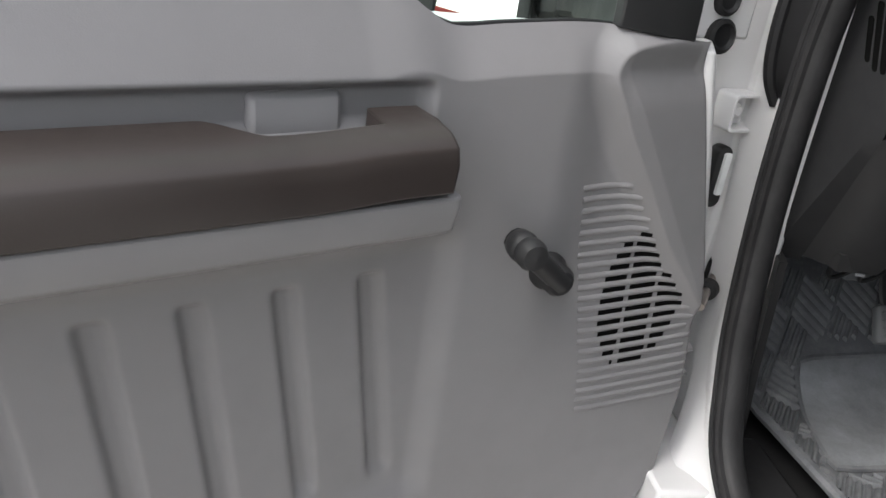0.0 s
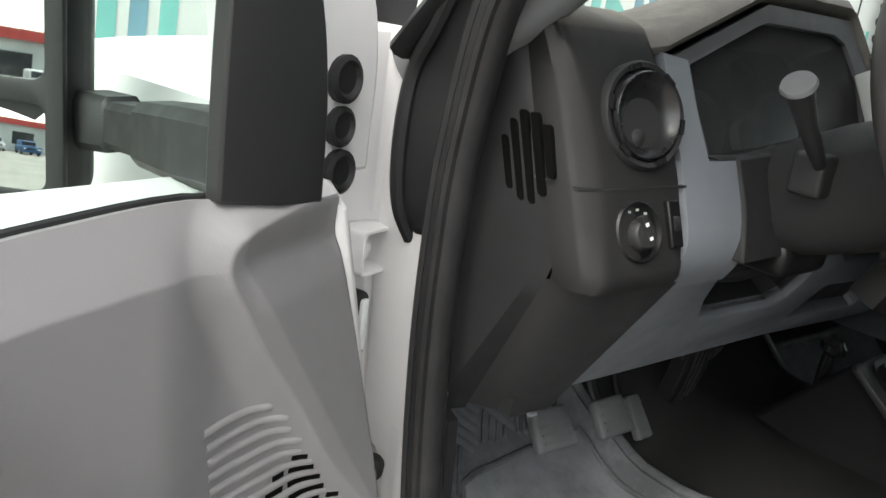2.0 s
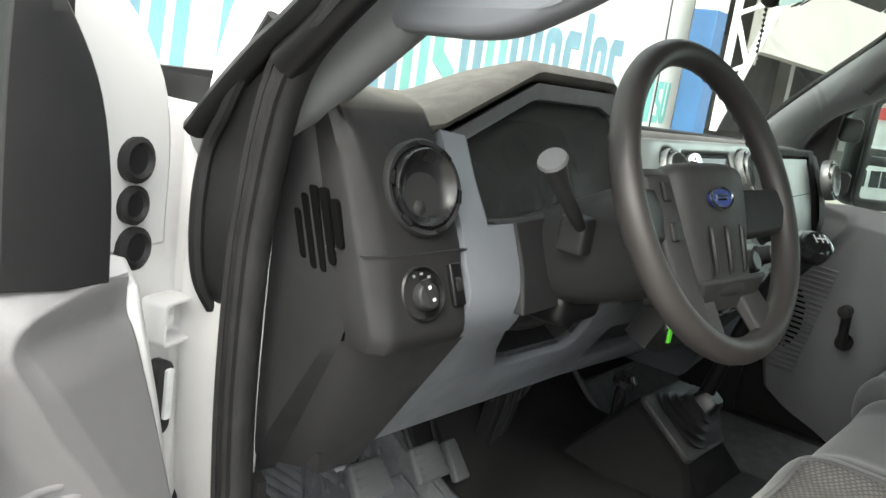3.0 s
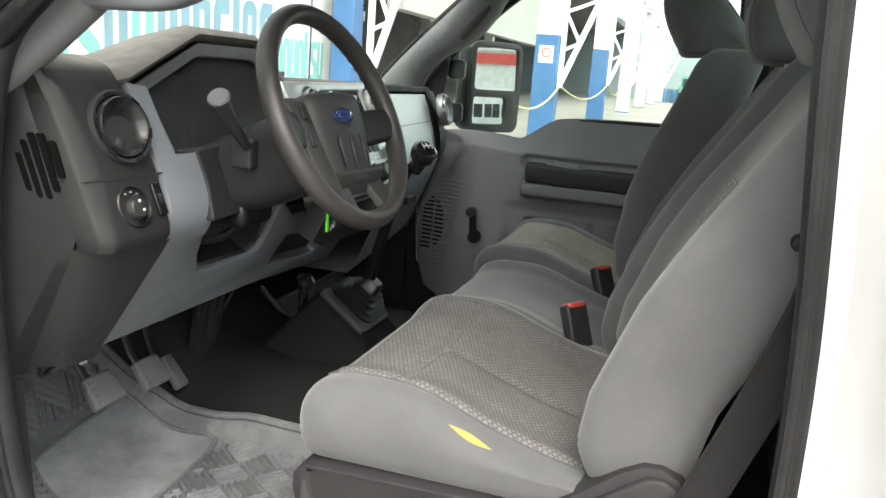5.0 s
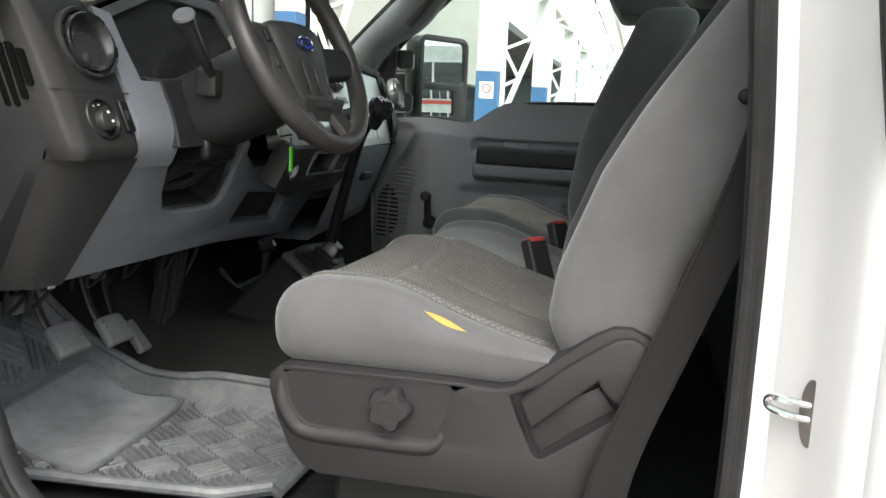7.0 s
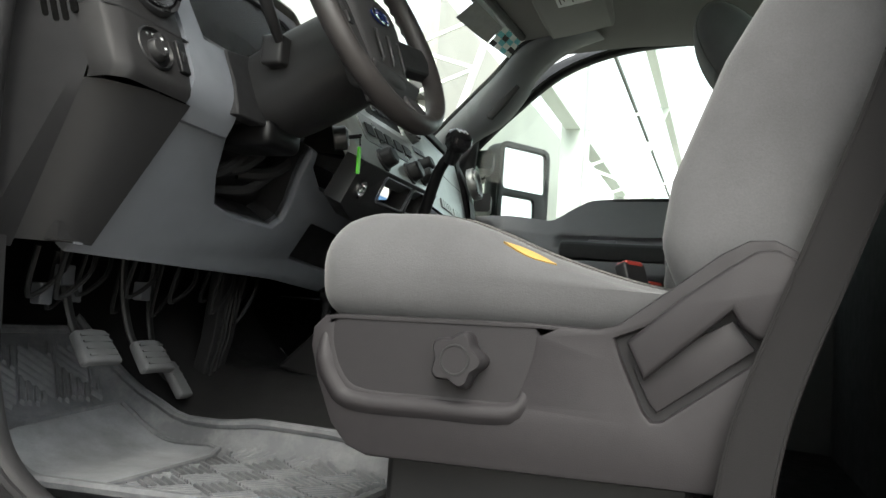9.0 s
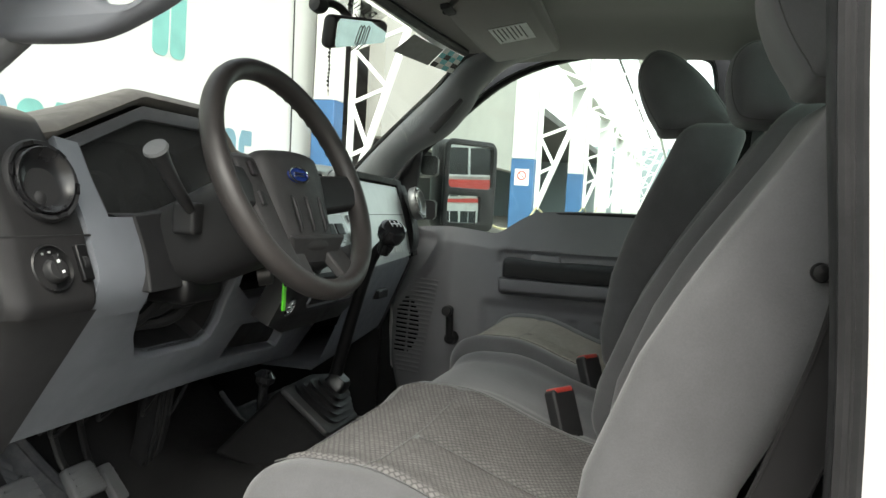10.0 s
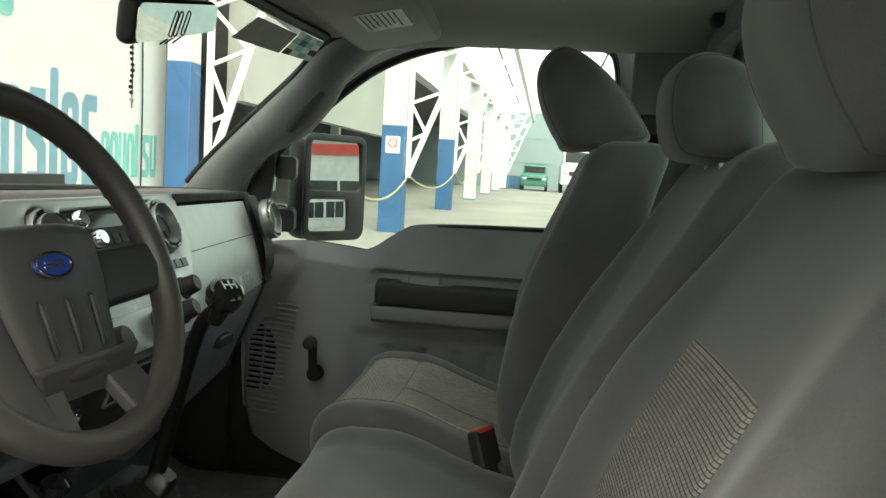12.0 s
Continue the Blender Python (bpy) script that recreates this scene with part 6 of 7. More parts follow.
shd = part("side_shield", bm, M_SHIELD, d_seat, "grey moulded plastic seat side shield")
M_DARKSH = plastic("dark_shield_plastic", (0.0185, 0.0172, 0.0188), 0.55, 700, 0.25, 0.08, spec=0.28)
bm = bm_new()
plate(bm, [((a - 0.44) * 1.10 + 0.44, (b - 1.005) * 1.15 + 1.005) for a, b in PAN], 0.004, SS @ Matrix.Translation((0, 0, -0.0015)))
part("control_panel", bm, M_DARKSH, shd)
bm = bm_new()
lead = smooth_line([(0.316, 1.030, 0), (0.320, 1.000, 0), (0.333, 0.974, 0), (0.356, 0.960, 0), (0.44, 0.960, 0), (0.520, 0.963, 0), (0.536, 0.985, 0)], 5)
rings = []
for i, q in enumerate(lead):
    a, b = lead[max(0, i - 1)], lead[min(len(lead) - 1, i + 1)]
    t_ = (b - a).normalized()
    o_ = Vector((t_.y, -t_.x, 0))
    if o_.dot(Vector((0.44, 1.01, 0)) - q) > 0:
        o_ = -o_
    k = min(1.0, i / 5, (len(lead) - 1 - i) / 5)
    rings.append([SS @ (q + o_ * (d * (0.25 + 0.75 * k)) + Vector((0, 0, h * k - g))) for d, h, g in ((-0.012, 0.0, 0.009), (-0.007, 0.004, 0.006), (-0.003, 0.006, 0.002), (0.004, 0.0095, 0.002), (0.009, 0.008, 0.002), (0.016, 0.001, 0.002))])
loft(bm, rings, close=False)
part("shield_lip", bm, M_SHIELD, shd, angle=60)
bm = bm_new()
fk = SS @ Matrix.Translation((0.470, 1.008, -0.004))
rings = []
for h, sc in ((0.0, 0.9), (0.004, 1.0), (0.020, 0.98), (0.026, 0.86)):
    rings.append([fk @ Vector(((0.0265 + 0.0038 * math.cos(5 * a)) * sc * math.cos(a), (0.0265 + 0.0038 * math.cos(5 * a)) * sc * math.sin(a), h)) for a in (2 * math.pi * k / 40 for k in range(40))])
loft(bm, rings)
kb = part("lumbar_knob", bm, M_DARKSH, shd, "five-lobed plastic adjuster knob", angle=50)
bm = bm_new()
tube(bm, [fk @ Vector((0.0145 * math.cos(2 * math.pi * k / 24), 0.0145 * math.sin(2 * math.pi * k / 24), 0.0255)) for k in range(24)], 0.0016, 6, True)
part("knob_ring", bm, M_BLACK, kb)
bm = bm_new()
plate(bm, [((a - 0.69) * 1.03 + 0.69, (b - 1.02) * 1.03 + 1.02) for a, b in REC], 0.004, SS @ Matrix.Translation((0, 0, -0.012)))
rc = part("recliner_recess", bm, M_DARKSH, shd, "sunken recliner pocket with a pull lever")
bm = bm_new()
plate(bm, [(0.640, 1.014), (0.656, 0.982), (0.664, 0.974), (0.748, 1.038), (0.738, 1.052), (0.728, 1.064)], 0.006, SS @ Matrix.Translation((0, 0, -0.003)), (), 0.002)
part("recess_pad", bm, M_SHIELD, rc)
bm = bm_new()
plate(bm, [(0.634, 1.038), (0.651, 1.003), (0.727, 1.073), (0.734, 1.060), (0.748, 1.049), (0.766, 1.045), (0.784, 1.053), (0.794, 1.073), (0.795, 1.098), (0.784, 1.119), (0.765, 1.130), (0.746, 1.128), (0.722, 1.112), (0.680, 1.080)], 0.022, SS @ Matrix.Translation((0, 0, 0.010)), (), 0.005)
part("recliner_lever", bm, M_SHIELD, rc, angle=50)

make_seat("cloth_seat", 0.0, 0.212, "grey cloth fold-down centre seat", block=True, dy=0.035, cdy=0.0, dz=-0.016, weave=False, top=1.662, narrow=0.10)
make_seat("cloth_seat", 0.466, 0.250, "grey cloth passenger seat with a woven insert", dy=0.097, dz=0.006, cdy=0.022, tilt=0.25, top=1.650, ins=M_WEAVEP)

# belts and buckles
for cx, cy, cz, nm in ((-0.172, -0.580, 1.120, "driver"), (0.215, -0.585, 1.112, "passenger")):
    b = thing("belt_buckle", (cx, cy, cz - 0.08), "black seat belt buckle with a red release button", "buckle", group="seat belt buckles")
    fb = frame3((cx, cy, cz), (0.85, -0.5, 0), (0.18, 0.30, 0.93))
    bm = bm_new()
    rbox(bm, (0, 0, 0), (0.028, 0.042, 0.012), 0.006, (6, 8, 5), fb)
    bx = part("buckle_body", bm, M_BLACK, b)
    bm = bm_new()
    rbox(bm, (0, 0.0385, 0.001), (0.022, 0.006, 0.011), 0.003, (5, 4, 4), fb)
    part("release_button", bm, M_RED, bx, "red release button")
    bm = bm_new()
    tube(bm, [fb @ Vector((0, -0.035, 0)), fb @ Vector((0, -0.13, 0.0))], 0.018, 8, flat=0.3)
    part("buckle_stem", bm, M_BELT, b)


def strap(name, pts, wide, label, axis_y=(0, 1, 0)):
    bm = bm_new()
    P = smooth_line(pts, 8)
    wv = Vector(axis_y).normalized() * (wide / 2)
    ribbon(bm, [p - wv for p in P], [p + wv for p in P], (0.002, 0.0015, 0))
    t = thing(name, pts[0], label, "seat belt", group="seat belts")
    part("webbing", bm, M_BELT, t)
    for sg in (-0.9, 0.9):
        bm = bm_new()
        tube(bm, [p + wv * sg + Vector((-0.0004, 0, 0)) for p in P], 0.0011, 5)
        part("selvedge", bm, M_BELT, t)
    return t


strap("seat_belt", [(-0.775, -0.735, 0.86), (-0.768, -0.755, 0.98), (-0.766, -0.803, 1.12), (-0.773, -0.862, 1.29), (-0.792, -0.892, 1.42), (-0.81, -0.908, 1.62), (-0.81, -0.912, 1.70)], 0.048, "charcoal driver seat belt webbing hanging beside the seat", (0.15, 1, -0.1))
strap("seat_belt", [(0.845, -0.82, 0.95), (0.842, -0.85, 1.2), (0.835, -0.87, 1.45), (0.825, -0.885, 1.70)], 0.048, "charcoal passenger seat belt webbing on the pillar")
bm = bm_new()
rbox(bm, (-0.775, -0.735, 0.85), (0.01, 0.03, 0.02), 0.005, (4, 5, 4))
solo("belt_anchor", bm, M_CHAR, "dark plastic seat belt anchor cover on the floor", "belt anchor")
bm = bm_new()
rbox(bm, (0.81, -0.885, 1.72), (0.015, 0.03, 0.025), 0.008, (4, 5, 5))
solo("belt_guide", bm, M_CHAR, "dark plastic seat belt guide on the pillar", "belt guide")

# ---- floor things ----
mat = thing("floor_mat", (-0.45, 0.0, 0.77), "grey rubber floor mat with worn pad and tread blocks", "floor mat")


def mat_in(y):
    return lin([(-0.25, -0.275), (-0.10, -0.255), (0.05, -0.252), (0.11, -0.262), (0.25, -0.262), (0.42, -0.31)], y)


def mat_out(y):
    return lin([(-0.25, -0.60), (-0.18, -0.655), (0.0, -0.675), (0.15, -0.69), (0.30, -0.71), (0.42, -0.71)], y)


def mat_z(x, y):
    return floor_z(x, y) + 0.014


def mat_p(u, y, off=0.0):
    x = mat_out(y) + (mat_in(y) - mat_out(y)) * u
    e = 0.020 * (step(0.05, 0.0, u) + step(0.95, 1.0, u))
    return Vector((x, y, mat_z(x, y) + off + e))


bm = bm_new()
sheet(bm, span(0, 1, 40), span(-0.245, 0.42, 50), mat_p)
part("mat_base", bm, M_MAT, mat, "grey ribbed rubber")
bm = bm_new()
tube(bm, [mat_p(1, y, 0.002) for y in span(-0.24, 0.42, 20)] + [mat_p(u, 0.42, 0.002) for u in span(0.95, 0, 12)] + [mat_p(0, y, 0.002) for y in span(0.41, -0.24, 20)] + [mat_p(u, -0.245, 0.002) for u in span(0.05, 0.95, 10)], 0.009, 8, True)
part("mat_rim", bm, M_MAT, mat)
bm = bm_new()


def pad_p(a, b):
    p = mix(mix((-0.628, 0.070, 0), (-0.284, 0.098, 0), a), mix((-0.585, 0.292, 0), (-0.300, 0.312, 0), a), b)
    return Vector((p.x, p.y, mat_z(p.x, p.y) + 0.0045))


def pad_ring(k, m=48):
    """Rounded outline of the heel pad, shrunk by k about its middle."""
    ring = []
    for i in range(m):
        c, n = math.cos(2 * math.pi * i / m), math.sin(2 * math.pi * i / m)
        f = (abs(c) ** 16 + abs(n) ** 16) ** (-1 / 16)
        ring.append(pad_p(0.5 + 0.5 * k * f * c, 0.5 + 0.5 * k * f * n))
    return ring


last = loft(bm, [pad_ring(k) for k in (1.0, 0.92, 0.84, 0.76, 0.66, 0.56, 0.46, 0.36, 0.26, 0.16, 0.06)], caps=False)[-1]
bm.faces.new(last)
part("heel_pad", bm, M_MATPAD, mat, "pale worn heel pad")
bm = bm_new()
tube(bm, pad_ring(1.0), 0.0055, 6, True)
part("pad_border", bm, M_MAT, mat)
# basket weave of ridges, laid diagonally round the pad
bm = bm_new()
CELL, e1, e2 = 0.064, Vector((math.cos(0.62), -math.sin(0.62))), Vector((math.sin(0.62), math.cos(0.62)))


def on_tread(v):
    if not (-0.225 < v.y < 0.40 and mat_out(v.y) + 0.030 < v.x < mat_in(v.y) - 0.030):
        return False
    rear = 0.070 + 0.028 * (v.x + 0.622) / 0.332 - 0.010
    side = -0.622 + 0.050 * (v.y - 0.070) / 0.202 - 0.010
    return not (rear < v.y < 0.320 and side < v.x < -0.278)


for i in range(-9, 10):
    for j in range(-9, 10):
        mid = Vector((-0.44, 0.05)) + e1 * CELL * i + e2 * CELL * j
        along, over = (e1, e2) if (i + j) % 2 else (e2, e1)
        for k in range(5):
            base = mid + over * CELL * ((k + 0.5) / 5 - 0.5)
            run = [base + along * CELL * f for f in span(-0.46, 0.46, 9) if on_tread(base + along * CELL * f)]
            if len(run) < 3:
                continue
            a, b = run[0], run[-1]
            rings = []
            for w, h in ((0.0042, -0.001), (0.0032, 0.0065), (0.0018, 0.0082)):
                rings.append([Vector((v.x, v.y, mat_z(v.x, v.y) + h)) for v in (a + over * w, b + over * w, b - over * w, a - over * w)])
            loft(bm, rings)
tr = part("tread", bm, M_MAT, mat)
tr["kind"] = "stuff"

pm = thing("floor_mat", (0.5, 0.05, 0.78), "plain grey rubber floor mat on the passenger side", "floor mat")
pm_p = lambda x, y: (x, y, floor_z(x, y) + 0.012 + 0.012 * step(0.36, 0.30, x) + 0.004 * noise.noise((x * 6, y * 6, 2.0)))
bm = bm_new()
sheet(bm, span(0.30, 0.82, 24), span(-0.34, 0.34, 24), pm_p)
part("mat_base", bm, M_MAT, pm)
bm = bm_new()
tube(bm, [pm_p(x, 0.34) for x in span(0.82, 0.30, 14)] + [pm_p(0.30, y) for y in span(0.32, -0.34, 20)], 0.007, 8)
part("mat_rim", bm, M_MAT, pm)

for x, y, z, hw, hh, nm, arm in ((-0.511, 0.191, 0.968, 0.037, 0.030, "clutch_pedal", 0.10), (-0.368, 0.198, 0.951, 0.036, 0.030, "brake_pedal", 0.10), (-0.246, 0.236, 0.902, 0.017, 0.038, "accelerator_pedal", 0.04)):
    pd = thing(nm, (x, y, z), "worn grey rubber pedal pad on a black steel arm", "pedal", group="pedals")
    fp = frame3((x, y, z), (1, 0, 0), (0, 0.62, 0.78))
    bm = bm_new()
    rbox(bm, (0, 0, 0), (hw, hh, 0.009), 0.006, (10, 8, 4), fp, lambda p: Vector((p.x * (1 - 0.10 * (p.y / 0.03)), p.y, p.z - 3.0 * p.x * p.x)))
    pad = part("pedal_pad", bm, M_PEDAL, pd)
    bm = bm_new()
    for k in range(4):
        yy = -hh * 0.6 + hh * 0.4 * k
        box(bm, (-hw * 0.8, yy - 0.0018, 0.006), (hw * 0.8, yy + 0.0018, 0.0092), fp)
    part("pad_rib", bm, M_PEDAL, pad)
    bm = bm_new()
    tube(bm, smooth_line([(x, y + 0.012, z - 0.004), (x - 0.005, y + 0.045, z + 0.03), (x - 0.02, y + 0.06, z + 0.12), (x - 0.03, y + 0.05, z + 0.22)], 5), 0.009, 8, flat=0.6)
    part("pedal_arm", bm, M_BLACK, pd)

# gear lever: plate on the hump, folded boot, long bent lever
M_PLATE = plastic("grey_boot_plate_rubber", (0.028, 0.029, 0.030), 0.5, 400, 0.2, 0.15, dust=(0.06, 0.06, 0.058))
M_TOWER = plastic("matt_black_vinyl", (0.0085, 0.0085, 0.009), 0.75, 200, 0.3, 0.25, spec=0.08)
M_BOOT = plastic("shiny_boot_rubber", (0.008, 0.008, 0.009), 0.42, 300, 0.2, 0.2)
gl_ = thing("gear_lever", (0.08, -0.03, 0.95), "long black floor gear lever with a rubber boot", "gear lever")
bm = bm_new()
pl = frame3((0.045, -0.048, 1.028), (1, 0, 0), (0, 0.80, 0.60))
plate(bm, rrect(-0.080, -0.070, 0.080, 0.066, 0.012), 0.014, pl, (), 0.004)
part("boot_plate", bm, M_PLATE, gl_, "grey rubber base plate")
bm = bm_new()
loft(bm, [[pl @ Vector((x * 0.98, y * 0.98, -0.012)) for x, y in ((-0.085, -0.075), (0.085, -0.075), (0.085, 0.07), (-0.085, 0.07))], [(-0.10, -0.16, 0.88), (0.19, -0.16, 0.88), (0.19, 0.12, 0.93), (-0.10, 0.12, 0.93)]])
part("shift_tower", bm, M_TOWER, gl_, "black vinyl-covered shifter tower", bevel=0.01)
bm = bm_new()
rings = []
for h, r in ((0.0, 0.060), (0.008, 0.062), (0.011, 0.050), (0.018, 0.053), (0.021, 0.041), (0.029, 0.044), (0.032, 0.032), (0.040, 0.034), (0.044, 0.024), (0.060, 0.021), (0.068, 0.015)):
    rings.append([pl @ Vector((0.01 + r * 1.05 * (abs(math.cos(a)) ** 0.45) * (1 if math.cos(a) > 0 else -1), r * (abs(math.sin(a)) ** 0.45) * (1 if math.sin(a) > 0 else -1), h)) for a in (2 * math.pi * k / 28 for k in range(28))])
loft(bm, rings)
part("boot", bm, M_BOOT, gl_, "folded black rubber boot")
bm = bm_new()
lv = smooth_line([(0.056, -0.065, 1.055), (0.050, -0.078, 1.10), (0.022, -0.118, 1.22), (-0.015, -0.165, 1.335), (-0.045, -0.205, 1.375)], 6)
tube(bm, lv, [0.015 - 0.005 * i / len(lv) for i in range(len(lv))], 12)
part("lever", bm, M_DEEP, gl_)
bm = bm_new()
lathe(bm, [(0.012, -0.045), (0.015, -0.03), (0.016, -0.018), (0.024, -0.010), (0.027, 0.004), (0.025, 0.016), (0.016, 0.023), (0.0, 0.024)], axis((-0.054, -0.217, 1.392), (-0.35, -0.45, 0.85)), 24)
kn = part("shift_knob", bm, M_GLOSS, gl_, "glossy black ball shift knob")
bm = bm_new()
fk = axis((-0.054, -0.217, 1.392), (-0.35, -0.45, 0.85))
for a, b, c, d in ((-0.010, -0.001, 0.010, 0.001), (-0.010, -0.008, -0.0085, 0.008), (0.0, -0.008, 0.0015, 0.008), (0.0085, -0.008, 0.010, 0.008)):
    box(bm, (a, b, 0.0238), (c, d, 0.0250), fk)
part("shift_pattern", bm, M_PAPER, kn)
# second short lever beside it
bm = bm_new()
tube(bm, [(-0.02, 0.055, 1.0), (-0.03, 0.05, 1.05), (-0.035, 0.045, 1.075)], 0.011, 10)
lathe(bm, [(0.01, -0.01), (0.021, 0.0), (0.022, 0.012), (0.012, 0.022), (0, 0.023)], axis((-0.035, 0.045, 1.075), (0, -0.2, 1)), 16)
solo("transfer_lever", bm, M_GLOSS, "short glossy black lever beside the gear lever", "lever")
# ribbed plastic support hanging behind the pedals
bm = bm_new()
ribbon(bm, [(-0.175, 0.20, 1.12), (-0.165, 0.22, 0.98), (-0.155, 0.25, 0.86)], [(-0.115, 0.19, 1.12), (-0.11, 0.21, 0.98), (-0.115, 0.24, 0.86)], (0, 0.03, 0))
for x in (-0.158, -0.145, -0.132):
    tube(bm, [(x, 0.192, 1.12), (x + 0.005, 0.212, 0.98), (x + 0.006, 0.24, 0.87)], 0.004, 6)
solo("dash_brace", bm, M_CHAR, "dark ribbed plastic brace below the dashboard", "brace", bevel=0.002)
bm = bm_new()
sheet(bm, span(0.14, 0.64, 8), span(0.76, 1.42, 8), lambda y, z: (0.885 - 0.02 * step(0.14, 0.25, y), y, z))
sheet(bm, [0, 1], span(0.76, 1.42, 8), lambda t, z: (0.885 + 0.1 * t, 0.14 + 0.02 * t, z))
solo("kick_panel", bm, M_CHAR, "dark plastic kick panel by the passenger door", "kick panel", kind="structure")
# kick panel strip with screws
bm = bm_new()
ribbon(bm, [(-0.815, 0.078, 1.11), (-0.805, 0.076, 0.95), (-0.795, 0.070, 0.80)], [(-0.80, 0.125, 1.11), (-0.79, 0.125, 0.95), (-0.78, 0.125, 0.80)], (0.012, 0, 0))
solo("kick_panel", bm, M_BLACK, "black plastic kick panel beside the foot well", "kick panel", kind="structure")
# ---- overhead things ----
def on_screen(u, v, off):
    p = screen(u, v)
    n = (screen(u + 0.01, v) - p).cross(screen(u, v + 0.01) - p).normalized()
    if n.y > 0:
        n = -n
    return p + n * off


rv = thing("rear_view_mirror", (0.05, -0.06, 1.80), "black framed rear-view mirror on a windshield stalk", "mirror")
L, R = Vector((-0.130, -0.100, 1.756)), Vector((0.136, -0.100, 1.813))
ex = (R - L).normalized()
fm = frame3((L + R) / 2, ex, Vector((0, -0.20, 1)))
bm = bm_new()
rbox(bm, (0, 0, 0.0), ((R - L).length / 2, 0.0275, 0.014), 0.012, (14, 8, 5), fm, lambda p: Vector((p.x, p.y * (1.0 - 0.13 * p.x / 0.13), p.z)))
if (fm.to_3x3() @ Vector((0, 0, 1))).y > 0:
    fs = -1
else:
    fs = 1
part("mirror_case", bm, M_BLACK, rv)
bm = bm_new()
plate(bm, [(x, y * (1 - 0.13 * x / 0.13)) for x, y in rrect(-0.130, -0.0235, 0.130, 0.0235, 0.012)], 0.001, fm @ Matrix.Translation((0, 0, 0.0155 * fs)))
part("mirror_glass", bm, M_MIRROR, rv)
bm = bm_new()
tube(bm, smooth_line([(0.005, -0.088, 1.800), (-0.010, -0.078, 1.820), (-0.035, -0.065, 1.829), (-0.062, -0.052, 1.822)], 4), 0.008, 10)
lathe(bm, [(0.014, -0.012), (0.018, 0), (0.014, 0.014), (0, 0.016)], axis((-0.066, -0.050, 1.820), (-1, 0.3, 0)), 14)
part("stalk", bm, M_BLACK, rv)
ro = thing("rosary", (-0.042, -0.066, 1.77), "dark bead rosary hanging from the rear-view mirror", "rosary")
for sx in (0.0, 0.004):
    for k in range(13):
        bm = bm_new()
        lathe(bm, [(0, -0.003), (0.0022, -0.0015), (0.0024, 0), (0.0022, 0.0015), (0, 0.003)], Matrix.Translation((-0.042 + sx * math.sin(k), -0.066, 1.765 - 0.0078 * k)), 8)
        part("bead", bm, M_BLACK, ro)
bm = bm_new()
tube(bm, [(-0.041, -0.066, 1.77), (-0.040, -0.066, 1.664)], 0.0009, 5)
part("cord", bm, M_BLACK, ro)
bm = bm_new()
box(bm, (-0.042, -0.067, 1.650), (-0.0395, -0.065, 1.668))
box(bm, (-0.047, -0.067, 1.660), (-0.0345, -0.065, 1.6625))
part("cross", bm, M_STEEL, ro)
for k, x in enumerate((0.02, 0.035, 0.06)):
    bm = bm_new()
    tube(bm, [fm @ Vector((x - 0.04, 0.034, 0.0)), fm @ Vector((x - 0.035, 0.01, 0.018 * fs)), fm @ Vector((x - 0.05, -0.02, 0.018 * fs)), fm @ Vector((x - 0.045, -0.037, 0.0))], 0.0013, 6)
    part("loop", bm, M_BLACK, ro)

# stickers on the windshield
stk = thing("windshield_sticker", on_screen(0.95, 0.93, 0), "teal and white permit sticker on the windshield", "sticker")
TEAL1, TEAL2, DARKG = plain("teal_print", (0.10, 0.42, 0.46), 0.6), plain("pale_print", (0.55, 0.62, 0.60), 0.6), plain("grey_card", (0.24, 0.24, 0.24), 0.7)
for i in range(4):
    for j in range(4):
        bm = bm_new()
        u0, v0 = 0.892 + 0.0222 * i, 0.860 + 0.029 * j
        sheet(bm, [u0, u0 + 0.0219], [v0, v0 + 0.0285], lambda u, v: on_screen(u, v, 0.004))
        part("print_square", bm, (TEAL1, TEAL2)[(i + j) % 2] if (i * 3 + j) % 5 else M_CHAR, stk)
tag = thing("windshield_tag", on_screen(0.86, 0.92, 0), "grey card tag stuck high on the windshield", "tag")
bm = bm_new()
sheet(bm, span(0.752, 0.885, 3), span(0.858, 0.962, 3), lambda u, v: on_screen(u, v, 0.006))
part("card", bm, DARKG, tag)

# pale strip along the top of the windshield, with its lettering as bars
sst = thing("sun_strip", on_screen(0.5, 0.95, 0), "pale see-through strip with dark lettering on the windshield", "sticker")
bm = bm_new()
sheet(bm, span(0.355, 0.645, 16), span(0.905, 0.998, 3), lambda u, v: on_screen(u, v, -0.003))
part("film", bm, M_FILM, sst)
for k in range(10):
    if k != 5:
        bm = bm_new()
        u0 = 0.382 + 0.0238 * k
        for du, dv0, dv1 in ((0.0, 0.0, 0.026), (0.0115, 0.0, 0.026)):
            sheet(bm, [u0 + du, u0 + du + 0.0034], [0.928 + dv0, 0.928 + dv1], lambda u, v: on_screen(u, v, 0.002))
        sheet(bm, [u0, u0 + 0.015], [0.928 + 0.022 * (k % 2), 0.933 + 0.022 * (k % 2)], lambda u, v: on_screen(u, v, 0.0025))
        part("lettering_bar", bm, M_CHAR, sst)

# sun visor, folded up, with its label
vs = thing("sun_visor", (0.5, -0.25, 1.87), "grey cloth sun visor folded against the headliner with a white label", "sun visor")
fv = frame3((0.41, -0.325, 1.860), (1, 0.02, -0.01), (0.0, -1, 0.20))
bm = bm_new()
